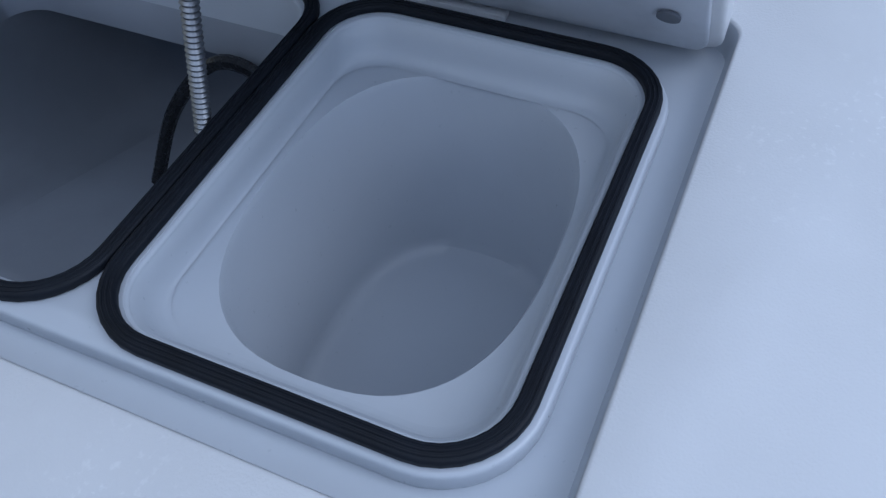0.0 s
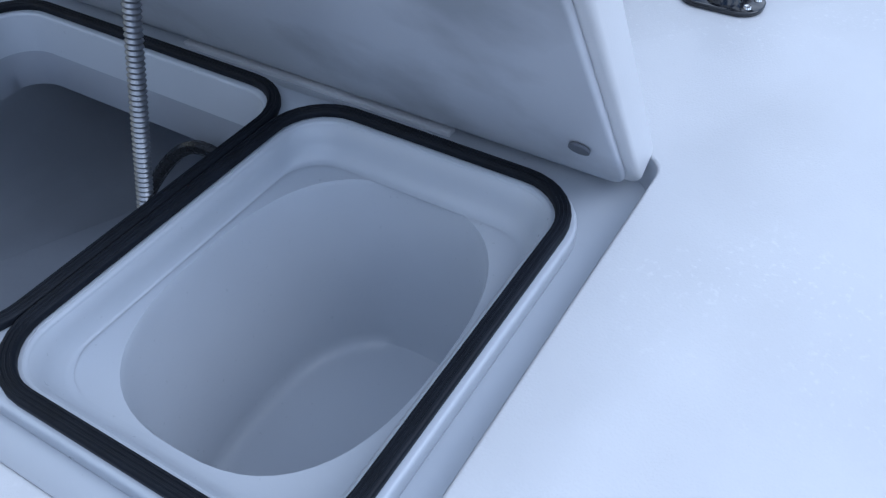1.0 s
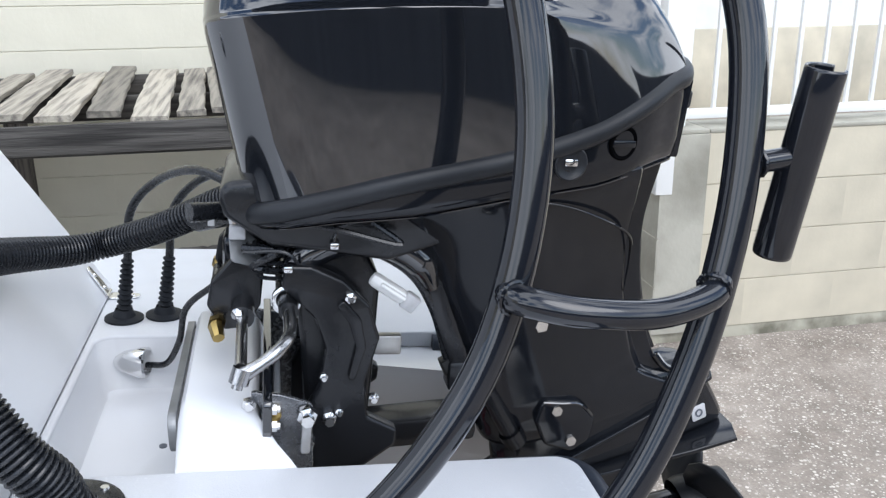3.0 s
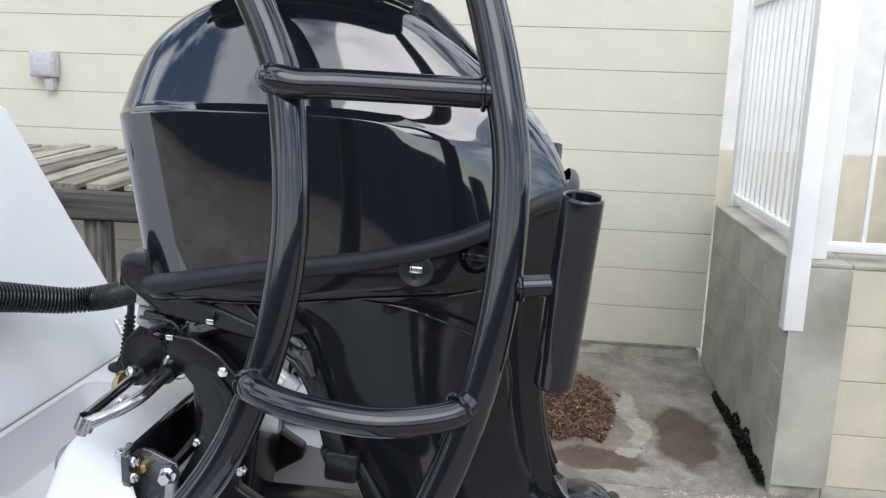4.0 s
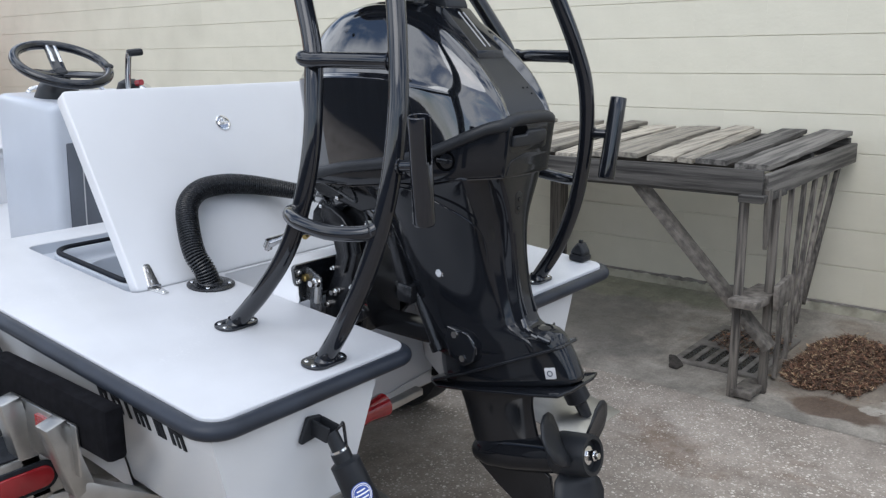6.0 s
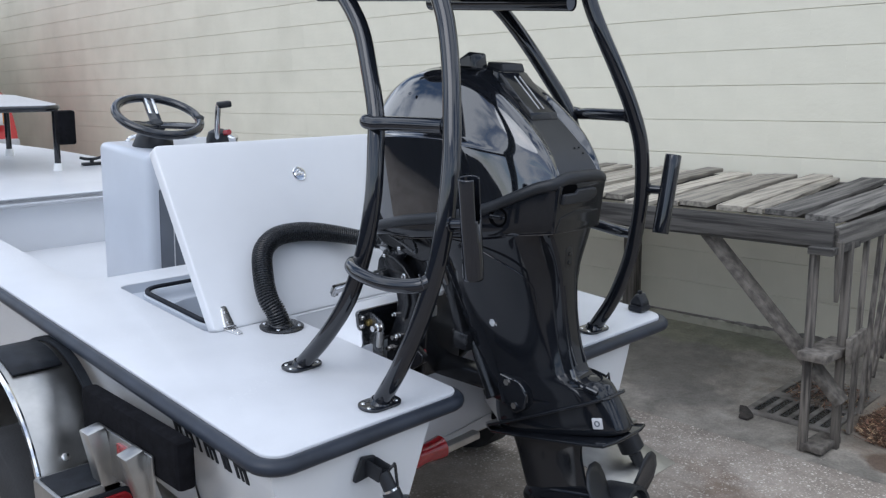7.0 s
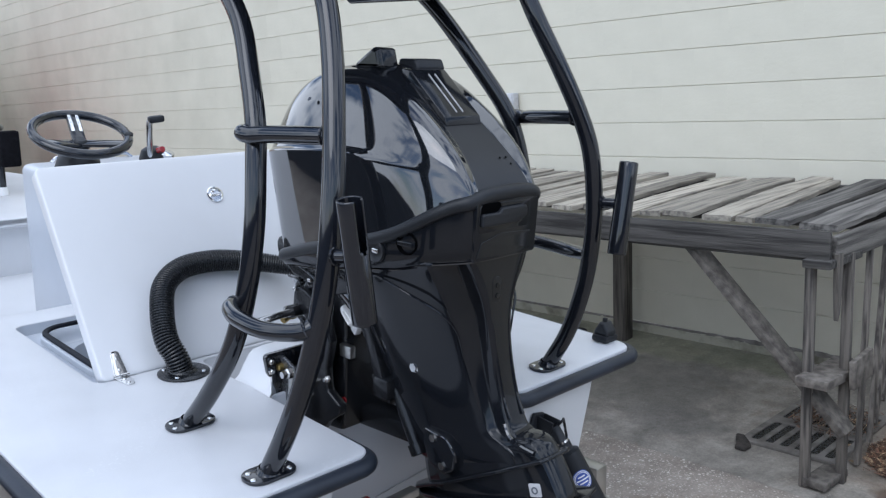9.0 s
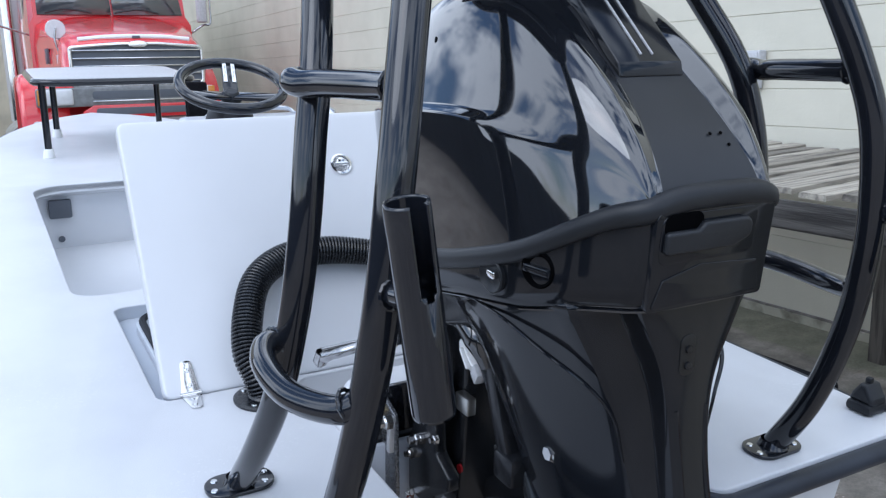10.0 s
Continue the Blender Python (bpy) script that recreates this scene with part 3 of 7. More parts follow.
    thing("moss", bm, M_MOSS, (2.2, LOW_Y, 0.012), label="dark moss at the foot of the low block wall", category="moss", kind="stuff", smooth=0)
    # white fence on the cap
    fence = root("fence", (LOW_X, LOW_Y - 0.1, 0.88), label="white painted metal picket fence on the low wall", category="fence")
    z0, z1 = 0.91, 1.90
    me_bm = box((-0.008, -0.008, z0), (0.008, 0.008, z1), 0.002)
    picket = mesh_of("picket", me_bm, M_FENCE)
    n1, n2 = 15, 28
    spots = [(WALL_X - 0.06 - k * 0.092, LOW_Y - 0.1) for k in range(n1)] + [(LOW_X + 0.09, LOW_Y - 0.14 - k * 0.115) for k in range(n2)]
    for x, y in spots:
        ob = new("picket", picket)
        ob.parent = fence
        ob.matrix_basis = Matrix.Translation(Vector((x, y, 0)) - ORIGIN[fence.name])
    for z in (0.925, 1.87):
        part("rail", box((LOW_X + 0.07, LOW_Y - 0.118, z - 0.018), (WALL_X - 0.04, LOW_Y - 0.082, z + 0.018), 0.004), M_FENCE, fence)
        part("rail", box((LOW_X + 0.072, LOW_Y - 3.4, z - 0.018), (LOW_X + 0.108, LOW_Y - 0.12, z + 0.018), 0.004), M_FENCE, fence)
    for x, y in ((WALL_X - 0.03, LOW_Y - 0.1), (LOW_X + 0.09, LOW_Y - 0.1), (LOW_X + 0.09, LOW_Y - 1.9)):
        part("post", box((x - 0.03, y - 0.03, 0.881), (x + 0.03, y + 0.03, 1.95), 0.005), M_FENCE, fence)
    part("corner_sleeve", box((LOW_X - 0.022, LOW_Y - 0.055, 0.635), (LOW_X + 0.04, LOW_Y + 0.014, 1.95), 0.004), M_FENCE, fence, "white corner sleeve hanging over the low wall")
    # white building past the fence
    far = root("building", (7.5, -5, 0), label="plain white metal-sided building behind the fence", category="building")
    part("wall", box((7.0, -14, 0), (7.3, -1.8, 4.2), 0.02), M_FENCE, far)
    part("base", box((6.94, -14, 0), (6.99, -1.8, 0.9), 0.01), M_LOWB, far, "grey block base course")
    # building across the yard behind the lorry
    end = root("building", (4, 24, 0), label="pale grey building at the far end of the yard", category="building")
    part("wall", box((-9, 22.0, 0), (4.5, 22.4, 6.5), 0.02), M_LOWB, end)
    # two unseen walls, added so the gloss black motor reflects something dark
    west = box((-7.2, -12, 0), (-7.0, 22, 1.5))
    thing("unseen_wall_west", west, M_BOARD, (-7.1, 5, 0), label="plain dark wall added out of view to darken reflections", category="wall", kind="structure")
    aft = box((-6.99, -12.2, 0), (1.4, -12.0, 2.2))
    thing("unseen_wall_aft", aft, M_BOARD, (-3, -12.1, 0), label="plain dark wall added behind the viewpoint to darken reflections", category="wall", kind="structure")
    # power box
    pb = root("electrical_box", (WALL_X - 0.01, 2.48, 1.45), label="small grey electrical box on the block wall", category="electrical box")
    part("body", box((WALL_X - 0.07, 2.42, 1.40), (WALL_X - 0.008, 2.56, 1.54), 0.008), M_LABEL, pb)
    part("cover", box((WALL_X - 0.076, 2.43, 1.41), (WALL_X - 0.0705, 2.55, 1.53), 0.002), M_LABEL, pb)
    part("conduit", box((WALL_X - 0.05, 2.44, 1.33), (WALL_X - 0.008, 2.49, 1.399), 0.006), M_LABEL, pb)


# ---- bench ----
def build_bench():
    rng = random.Random(11)
    b = root("workbench", (1.8, -0.18, 0), label="long rickety bench of grey weathered timber", category="bench")
    y0, y1, zt = -0.18, 5.15, 1.0
    y = y0 - 0.005
    k = 0
    while y < y1:
        w = (0.145, 0.134, 0.078, 0.116, 0.140, 0.092)[k] if k < 6 else rng.uniform(0.085, 0.125)
        x0, x1 = 1.83 + rng.uniform(-0.02, 0.05), 3.12 - rng.uniform(0, 0.10)
        bm = bmesh.new()
        n = 15
        tilt = rng.uniform(-0.009, 0.009)
        skew = (0.0, 0.05)[k] if k < 2 else 0.09 + rng.uniform(-0.03, 0.03)
        bow = rng.uniform(-0.004, 0.008)
        lift = rng.uniform(-0.003, 0.013)
        rows = []
        for i in range(n):
            t = i / (n - 1)
            x = x0 + (x1 - x0) * t
            yy = y + skew * t
            zz = zt - 0.022 + (0.035 + 0.045 * min(1, max(0, y - 2.6))) * t + bow * math.sin(math.pi * t) + tilt * (t - 0.5) + 0.004 + lift
            e0, e1 = rng.uniform(-0.005, 0.004), rng.uniform(-0.004, 0.005)
            x += rng.uniform(-0.012, 0.012) if i in (0, n - 1) else 0
            end = rng.uniform(-0.022, 0.022) if i in (0, n - 1) else 0
            rows.append([bm.verts.new(q) for q in ((x, yy + e0, zz), (x, yy + e0 - 0.001, zz + 0.019), (x, yy + e0 + 0.004, zz + 0.023), (x + end, yy + w - 0.004 + e1, zz + 0.023 + tilt * 0.4), (x + end, yy + w + e1, zz + 0.018), (x + end, yy + w + e1, zz))])
        for p, q in zip(rows, rows[1:]):
            for j in range(6):
                bm.faces.new((p[j], p[(j + 1) % 6], q[(j + 1) % 6], q[j]))
        bm.faces.new(rows[0])
        bm.faces.new(rows[-1][::-1])
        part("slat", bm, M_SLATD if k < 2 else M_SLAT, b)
        y += w + (rng.uniform(0.018, 0.036) if k < 5 else rng.uniform(0.030, 0.050))
        k += 1
    for x in (1.79, 2.45, 3.08):
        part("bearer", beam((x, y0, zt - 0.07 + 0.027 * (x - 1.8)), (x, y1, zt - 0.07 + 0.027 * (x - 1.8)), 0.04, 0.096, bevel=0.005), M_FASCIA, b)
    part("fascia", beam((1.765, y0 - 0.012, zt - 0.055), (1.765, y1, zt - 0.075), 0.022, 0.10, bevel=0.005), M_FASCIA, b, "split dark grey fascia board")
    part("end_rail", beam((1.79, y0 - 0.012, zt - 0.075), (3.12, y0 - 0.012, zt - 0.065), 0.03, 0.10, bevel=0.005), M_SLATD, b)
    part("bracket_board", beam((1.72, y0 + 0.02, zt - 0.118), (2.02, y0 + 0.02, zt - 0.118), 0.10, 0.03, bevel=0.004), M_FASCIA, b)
    for x, yy, zz in ((1.815, -0.105, 0.88), (1.93, -0.195, 0.90)):
        part("leg", beam((x, yy, 0.004), (x, yy, zz), 0.034, 0.033, up=(1, 0, 0), bevel=0.004), M_WOOD, b)
    part("foot_board", beam((1.79, -0.15, 0.03), (1.98, -0.16, 0.03), 0.09, 0.03, bevel=0.004), M_WOODH, b)
    part("shelf_board", beam((1.72, -0.155, 0.445), (2.05, -0.165, 0.44), 0.12, 0.035, bevel=0.004), M_WOODH, b)
    part("shelf_board", beam((1.86, -0.245, 0.455), (2.04, -0.245, 0.47), 0.022, 0.11, bevel=0.004), M_WOODH, b)
    part("brace", beam((1.84, 0.42, 0.93), (1.87, -0.235, 0.233), 0.03, 0.10, up=(1, 0, 0), bevel=0.004), M_WOODH, b, "diagonal timber brace")
    for x in (2.02, 2.20, 2.38, 2.56, 2.76, 2.96):
        lean = rng.uniform(-0.02, 0.02)
        if x == 2.02:
            part("broken_plank", plate([[(-0.024, 0.10), (0.022, 0.10), (0.024, -0.02), (0.012, -0.11), (-0.004, -0.145), (-0.012, -0.09), (-0.020, -0.02)]], -0.009, 0.009, 0.002, Matrix.Translation((1.80, -0.206, 0.815)) @ Matrix.Rotation(radians(90), 4, "X")), M_WOOD, b, "short broken plank with a pointed end")
            continue
        low = 0.016 + 0.36 * (x - 2.20)
        foot = 2.06 + 0.42 * (x - 2.06)
        part("plank", beam((foot + lean, -0.195 + rng.uniform(-0.008, 0.008), low), (x, -0.175, zt - 0.05), rng.uniform(0.028, 0.042), 0.018, up=(0, 1, 0), bevel=0.003), M_WOOD, b)
    for yy in (1.5, 3.15, 5.0):
        for x in (1.83, 3.0):
            part("leg", beam((x, yy, 0.004), (x, yy, 0.9), 0.085, 0.085, up=(1, 0, 0), bevel=0.005), M_WOOD, b)


def build_drain():
    d = root("drain_grate", (2.35, 0.08, 0), label="cast iron slotted drain grate half under dead leaves", category="grate")
    slots = []
    for row, (x0, x1) in enumerate(((2.09, 2.33), (2.40, 2.64))):
        for k in range(6):
            y = 0.225 - k * 0.062
            slots.append(rounded(rect(x0, y - 0.018, x1, y + 0.018), 0.012, 3))
    part("grid", plate([rounded(rect(2.05, -0.13, 2.70, 0.275), 0.01, 2)] + slots, 0.006, 0.02, 0.002), M_GRATE, d)
    # no opening below: a near-black sheet paints the shade seen through the slots
    part("pit_shade", box((2.06, -0.12, 0.0125), (2.69, 0.265, 0.0145)), M_RUBBER, d, "near-black sheet standing in for the shade under the grate")
    chip = plate([rounded([(1.955, 0.205), (2.01, 0.20), (2.045, 0.225), (2.10, 0.275), (2.095, 0.31), (2.04, 0.285), (2.0, 0.262), (1.96, 0.25)], 0.008, 2)], 0.008, 0.022, 0.003)
    thing("metal_scrap", chip, M_IRON, (2.02, 0.25, 0.008), label="dark rusty scrap of metal lying on the concrete", category="debris")
    # a flat heap with rounded corners, thin towards its rim
    rng = random.Random(3)
    bm = bmesh.new()
    cx0, cy0 = 2.475, -0.385

    def rim(a):
        square = (abs(math.cos(a)) ** 2.8 + abs(math.sin(a)) ** 2.8) ** (-1 / 2.8)
        return square * (1 + 0.07 * math.sin(3 * a + 1) + 0.05 * math.sin(7 * a) + 0.03 * math.sin(17 * a))

    def top(r):
        return 0.034 * (1 - r ** 3)

    heap = []
    for i in range(9):
        heap.append([bm.verts.new((cx0 + 0.40 * i / 8 * rim(2 * math.pi * j / 40) * math.cos(2 * math.pi * j / 40), cy0 + 0.195 * i / 8 * rim(2 * math.pi * j / 40) * math.sin(2 * math.pi * j / 40), 0.010 + top(i / 8) + rng.uniform(-0.006, 0.006))) for j in range(40)])
    for p, q in zip(heap, heap[1:]):
        for j in range(40):
            bm.faces.new((p[j], p[(j + 1) % 40], q[(j + 1) % 40], q[j])).material_index = 1
    for k in range(10500):
        a, r = rng.uniform(0, 2 * math.pi), math.sqrt(rng.random()) * 1.03
        cx, cy = cx0 + 0.40 * r * rim(a) * math.cos(a), cy0 + 0.195 * r * rim(a) * math.sin(a)
        h = 0.014 + max(0, top(r)) + rng.uniform(0, 0.012)
        if k > 9800:
            cx, cy, h = 2.50 + 0.20 * r * math.cos(a), 0.05 + 0.17 * r * math.sin(a), 0.022 + rng.uniform(0, 0.012)
        elif k > 9550:
            cx, cy, h = 2.35 + 0.62 * rng.gauss(0, 0.6), -0.42 + 0.33 * rng.gauss(0, 0.6), 0.014
            if cx < 1.9 or cx > 3.1 or cy < -1.05:
                continue
        q = rng.uniform(0.004, 0.011)
        flat = 0.25 if h < 0.015 else 0.6
        t = Euler((rng.uniform(-flat, flat), rng.uniform(-flat, flat), rng.uniform(0, 6.3))).to_matrix()
        o = Vector((cx, cy, h))
        if k % 41 == 0:
            q = rng.uniform(0.016, 0.026)
        if k % 5 > 1:
            ring = ((-q, 0, 0), (-q * 0.4, -q * 0.36, q * 0.12), (q * 0.4, -q * 0.32, q * 0.1), (q, 0, 0.0), (q * 0.4, q * 0.36, q * 0.12), (-q * 0.4, q * 0.32, q * 0.1))
        else:
            w = rng.uniform(0.0008, 0.0018)
            ring = ((-q * 2.4, -w, 0), (q * 2.4, -w, 0), (q * 2.4, w, 0.001), (-q * 2.4, w, 0.001))
        fc = bm.faces.new([bm.verts.new(o + t @ Vector(v)) for v in ring])
        fc.material_index = 2 if rng.random() < 0.17 else 1 if rng.random() < 0.25 else 0
    thing("leaf_pile", bm, [M_LEAF, M_TWIG, M_STRAW], (cx0, cy0, 0.01), label="flat heap of brown dead leaves and twigs on the concrete", category="leaves", kind="stuff", smooth=0)


# ---- boat ----
PX, SX = -0.765, 0.735
AFT = -0.06
WELL = (-0.215, 0.33, 0.228, 0.648)
HATCH = (-0.479, 0.662, 0.48, 1.247)
COCK = (-0.557, 1.37, 0.53, 2.92)


def bow_edge(inset=0.0):
    """Half breadths of the deck from amidships to the bow."""
    out = []
    for k in range(13):
        t = k / 12
        y = 3.0 + 2.5 * t
        out.append((0.75 * (1 - t ** 2.6) ** 0.75 * 1.0 - inset * (1 - 0.3 * t), y))
    return out


def oval(cx, cy, a, b, z, n=48, p=2.6):
    out = []
    for k in range(n):
        t = 2 * math.pi * k / n
        c, s = math.cos(t), math.sin(t)
        out.append((cx + a * math.copysign(abs(c) ** (2 / p), c), cy + b * math.copysign(abs(s) ** (2 / p), s), z))
    return out


def build_boat():
    boat = root("skiff_boat", (0, 0, -0.36), BOAT, "white flats skiff with black rub rail standing on its trailer", "boat")
    deck_holes = [rounded(rect(*WELL), [0.012, 0.012, 0.02, 0.02]), rounded(rect(*HATCH), 0.03), rounded(rect(*COCK), [0.07, 0.07, 0.13, 0.13])]
    # the notch and the well are one opening: the deck runs round it
    a = rounded([(PX, AFT), (WELL[0], AFT), (WELL[0], WELL[3]), (WELL[2], WELL[3]), (WELL[2], AFT), (SX, AFT), (SX, 2.9), (PX, 2.9)], [0.05, 0.035, 0.03, 0.03, 0.035, 0.05, 0, 0])[:-2]
    bow = [(x - 0.015, y) for x, y in bow_edge()] + [(-x - 0.015, y) for x, y in reversed(bow_edge()[:-1])]
    part("deck", plate([a + bow, deck_holes[1], deck_holes[2]], -0.03, 0.0, 0.004), M_DECK, boat, "white non-skid fibreglass deck")
    # black rail round the edge
    edge = [(q[0], q[1], -0.022) for q in rounded([(WELL[0] - 0.0, 0.06), (WELL[0] - 0.0, AFT - 0.012), (PX - 0.012, AFT - 0.012), (PX - 0.012, 2.9)], [0, 0.04, 0.06, 0], 8)]
    left = edge + [(-x - 0.027, y, -0.024) for x, y in bow_edge()[1:-1]]
    part("rub_rail", tube(left, 0.0185, 12, flat=1.0), M_RUB, boat, "black vinyl rub rail")
    edge = [(q[0], q[1], -0.024) for q in rounded([(WELL[2], 0.06), (WELL[2], AFT - 0.012), (SX + 0.012, AFT - 0.012), (SX + 0.012, 2.9)], [0, 0.04, 0.06, 0], 8)]
    right = edge + [(x - 0.003, y, -0.024) for x, y in bow_edge()[1:]]
    part("rub_rail", tube(right, 0.0185, 12, flat=1.0), M_RUB, boat, "black vinyl rub rail")
    # hull
    bm = bmesh.new()
    lines = []
    stations = [(0.335, 0.75)] + [(1.2, 0.75), (2.1, 0.75), (3.0, 0.75)] + [(y, x) for x, y in bow_edge()[2::2]]
    for y, w in stations:
        t = max(0, (y - 2.2) / 3.3)
        keel = -0.41 + 0.34 * t ** 2.2
        chine = -0.345 + 0.265 * t ** 1.8
        cw = w * (0.905 - 0.18 * t)
        o = -0.015
        lines.append([(-w + o - 0.003, y, -0.03), (-w * 0.985 + o, y, -0.08), (-cw + o, y, chine), (-cw * 0.9 + o, y, chine - 0.012), (o, y, keel), (cw * 0.9 + o, y, chine - 0.012), (cw + o, y, chine), (w * 0.985 + o, y, -0.08), (w + o + 0.003, y, -0.03)])
    strip(lines, closed=False, bm=bm)
    part("hull", bm, M_HULL, boat, "pale grey-white hull sides and bottom", 30)
    for s in (-1, 1):
        ox = -0.015
        sec = [(0.748, -0.03), (0.738, -0.08), (0.678, -0.32), (0.60, -0.335), (0.40, -0.345), (0.30, -0.05), (0.295, -0.03)]
        ring = rounded(sec, [0, 0.03, 0.02, 0, 0.03, 0.01, 0], 4)
        inset = (0, 0, 0) if s < 0 else (-0.185, -0.12, -0.04)
        bm = strip([[(s * q[0] + ox + dx, y, q[1]) for q in ring] for y, dx in zip((AFT + 0.002, 0.20, 0.338), inset)], cap_start=True, cap_end=True)
        part("stern_sponson", bm, M_HULL, boat, "squared hull extension beside the motor", 30)
        part("corner_strip", box((s * 0.52 + ox + inset[0] - 0.15, AFT - 0.006, -0.325), (s * 0.52 + ox + inset[0] + 0.15, AFT + 0.0005, -0.295), 0.002), M_ALU, boat, "riveted aluminium strip on the stern")
    # console grey instead of hull white: shade under the deck put into colour
    part("transom", box((-0.40, 0.340, -0.425), (0.38, 0.352, -0.012), 0.004), M_GREY, boat)
    # raised motor pad
    sections = []
    for x, top, aft in ((WELL[0] + 0.001, -0.004, 0.322), (-0.203, 0.006, 0.330), (-0.190, 0.030, 0.348), (-0.176, 0.050, 0.364), (-0.163, 0.058, 0.372), (-0.14, 0.061, 0.373), (0.0, 0.062, 0.373), (0.16, 0.062, 0.373), (0.18, 0.054, 0.371), (0.194, 0.032, 0.360), (0.204, 0.002, 0.345)):
        k = max(0.0, top + 0.004)
        sections.append([(x, aft - 0.002, -0.10), (x, aft, top - 0.010 * min(1, k / 0.03)), (x, aft + 0.006, top - 0.002), (x, aft + 0.014, top), (x, 0.43, top + 0.09 * k), (x, 0.458, top + 0.16 * k), (x, 0.468, top + 0.13 * k), (x, 0.474, top - 0.05 * k), (x, 0.4772, top - 0.25 * k), (x, 0.486, -0.10)])
    part("motor_pad", strip(sections, closed=True, cap_start=True, cap_end=True), M_GEL, boat, "raised white moulded motor mount with a ribbed slot", 50)
    tilt = Matrix.Translation((0, 0.4800, 0.018)) @ Matrix.Rotation(radians(86), 4, "X")
    vent = plate([rounded(rect(-0.160, -0.029, 0.196, 0.029), 0.022), rounded(rect(-0.152, -0.021, 0.188, 0.021), 0.015)], -0.010, 0.0015, 0.001, tilt)
    vent_rim = part("vent_rim", vent, M_ZINC, boat, "pale ribbed vent strip on the motor mount")
    for k in (-0.0145, -0.0048, 0.0048, 0.0145):
        part("vent_rib", rod(tilt @ Vector((-0.138, k, -0.0016)), tilt @ Vector((0.174, k, -0.0016)), 0.0036, 8), M_LABEL, vent_rim)
    for x in (-0.145, 0.181):
        part("vent_screw", lathe([(0, 0.0052), (0.003, 0.0044), (0.0034, 0)], tilt @ Vector((x, 0, 0.0)), tilt.to_3x3() @ Vector((0, 0, 1)), 10), M_STEEL, vent_rim)
    # well
    x0, y0, x1, y1 = WELL
    top = rounded(rect(x0, 0.40, x1, y1), [0, 0, 0.03, 0.03])
    low = rounded(rect(x0 + 0.012, 0.40, x1 - 0.012, y1 - 0.012), [0, 0, 0.03, 0.03])
    part("splash_well", strip([at_z(top, -0.006), at_z(low, -0.095), at_z([(q[0] * 0.96, (q[1] - 0.52) * 0.95 + 0.52) for q in low], -0.102)], cap_end=True), M_GEL, boat, "white recessed splash well")
    part("drain_hole", lathe([(0, 0), (0, 0.006), (0.0025, 0.006), (0.0025, 0)], (0.026, 0.52, -0.1023), (0, 0, 1)), M_DARK, boat)
    # hatch recess and its two compartments
    h = HATCH
    wall_top = rounded(rect(*h), 0.03)
    wall_low = rounded(rect(h[0] + 0.006, h[1] + 0.006, h[2] - 0.006, h[3] - 0.006), 0.028)
    part("hatch_recess", strip([at_z(wall_top, -0.003), at_z(wall_low, -0.032)]), M_LINER, boat, "pale grey gutter round the hatch openings")
    rings = ((-0.436, 0.740, -0.0755, 1.205), (-0.0745, 0.740, 0.43, 1.205))
    holes, g = [], 0.0225
    for r in rings:
        holes.append(rounded(rect(r[0] + g, r[1] + g, r[2] - g, r[3] - g), 0.05, 8))
    part("gutter_floor", plate([wall_low] + holes, -0.046, -0.032), M_LINER, boat)
    # pale strip stands in for light coming through the hinge gap
    part("gap_light_strip", box((-0.245, 0.690, -0.0325), (0.16, 0.704, -0.026), 0.001), M_GEL, boat)
    wide = rounded(rect(rings[0][0] - 0.007, rings[0][1] - 0.006, rings[1][2] + 0.007, rings[0][3] + 0.006), 0.080, 8)
    part("hatch_coaming", plate([wide] + holes, -0.034, -0.013, 0.004), M_LINER, boat, "raised pale grey coaming round both openings")
    for r, inner in zip(rings, holes):
        part("gasket", plate([rounded(rect(*r), 0.072, 8), rounded(rect(r[0] + 0.0155, r[1] + 0.0155, r[2] - 0.0155, r[3] - 0.0155), 0.057, 8)], -0.013, -0.003, 0.003), M_SEAL, boat, "black ribbed rubber hatch gasket")
        for e in (0.0045, 0.0085, 0.0125):
            part("gasket_rib", tube(at_z(rounded(rect(r[0] + e, r[1] + e, r[2] - e, r[3] - e), 0.072 - e, 8), -0.0030), 0.0009, 6, closed=True), M_SEAL, boat)
    r, inner = rings[0], holes[0]
    cx, cy = (r[0] + r[2]) / 2, (r[1] + r[3]) / 2
    big = [(q[0] - 0.0, q[1]) for q in inner]
    floor_edge = rounded(rect(r[0] + 0.033, r[1] + 0.04, r[2] - 0.027, r[3] - 0.04), 0.05, 8)
    mids = [[(a[0] + (b[0] - a[0]) * f, a[1] + (b[1] - a[1]) * f) for a, b in zip(big, floor_edge)] for f in (0.15, 0.42, 0.62, 1.0, 1.25, 1.5)]
    part("tray_wall", strip([at_z(m, z) for m, z in zip([rounded(rect(r[0] + g - 0.005, r[1] + g - 0.005, r[2] - g + 0.005, r[3] - g + 0.005), 0.055, 8)] + mids, (-0.0126, -0.018, -0.034, -0.044, -0.052, -0.0545, -0.0548))]), M_LINER, boat, smooth=80)
    cx, cy = -0.253, 0.967
    hole = [q[:2] for q in oval(cx, cy, 0.141, 0.187, 0, 56, 2.6)]
    part("tray_floor", plate([floor_edge, hole], -0.062, -0.0555), M_LINER, boat)
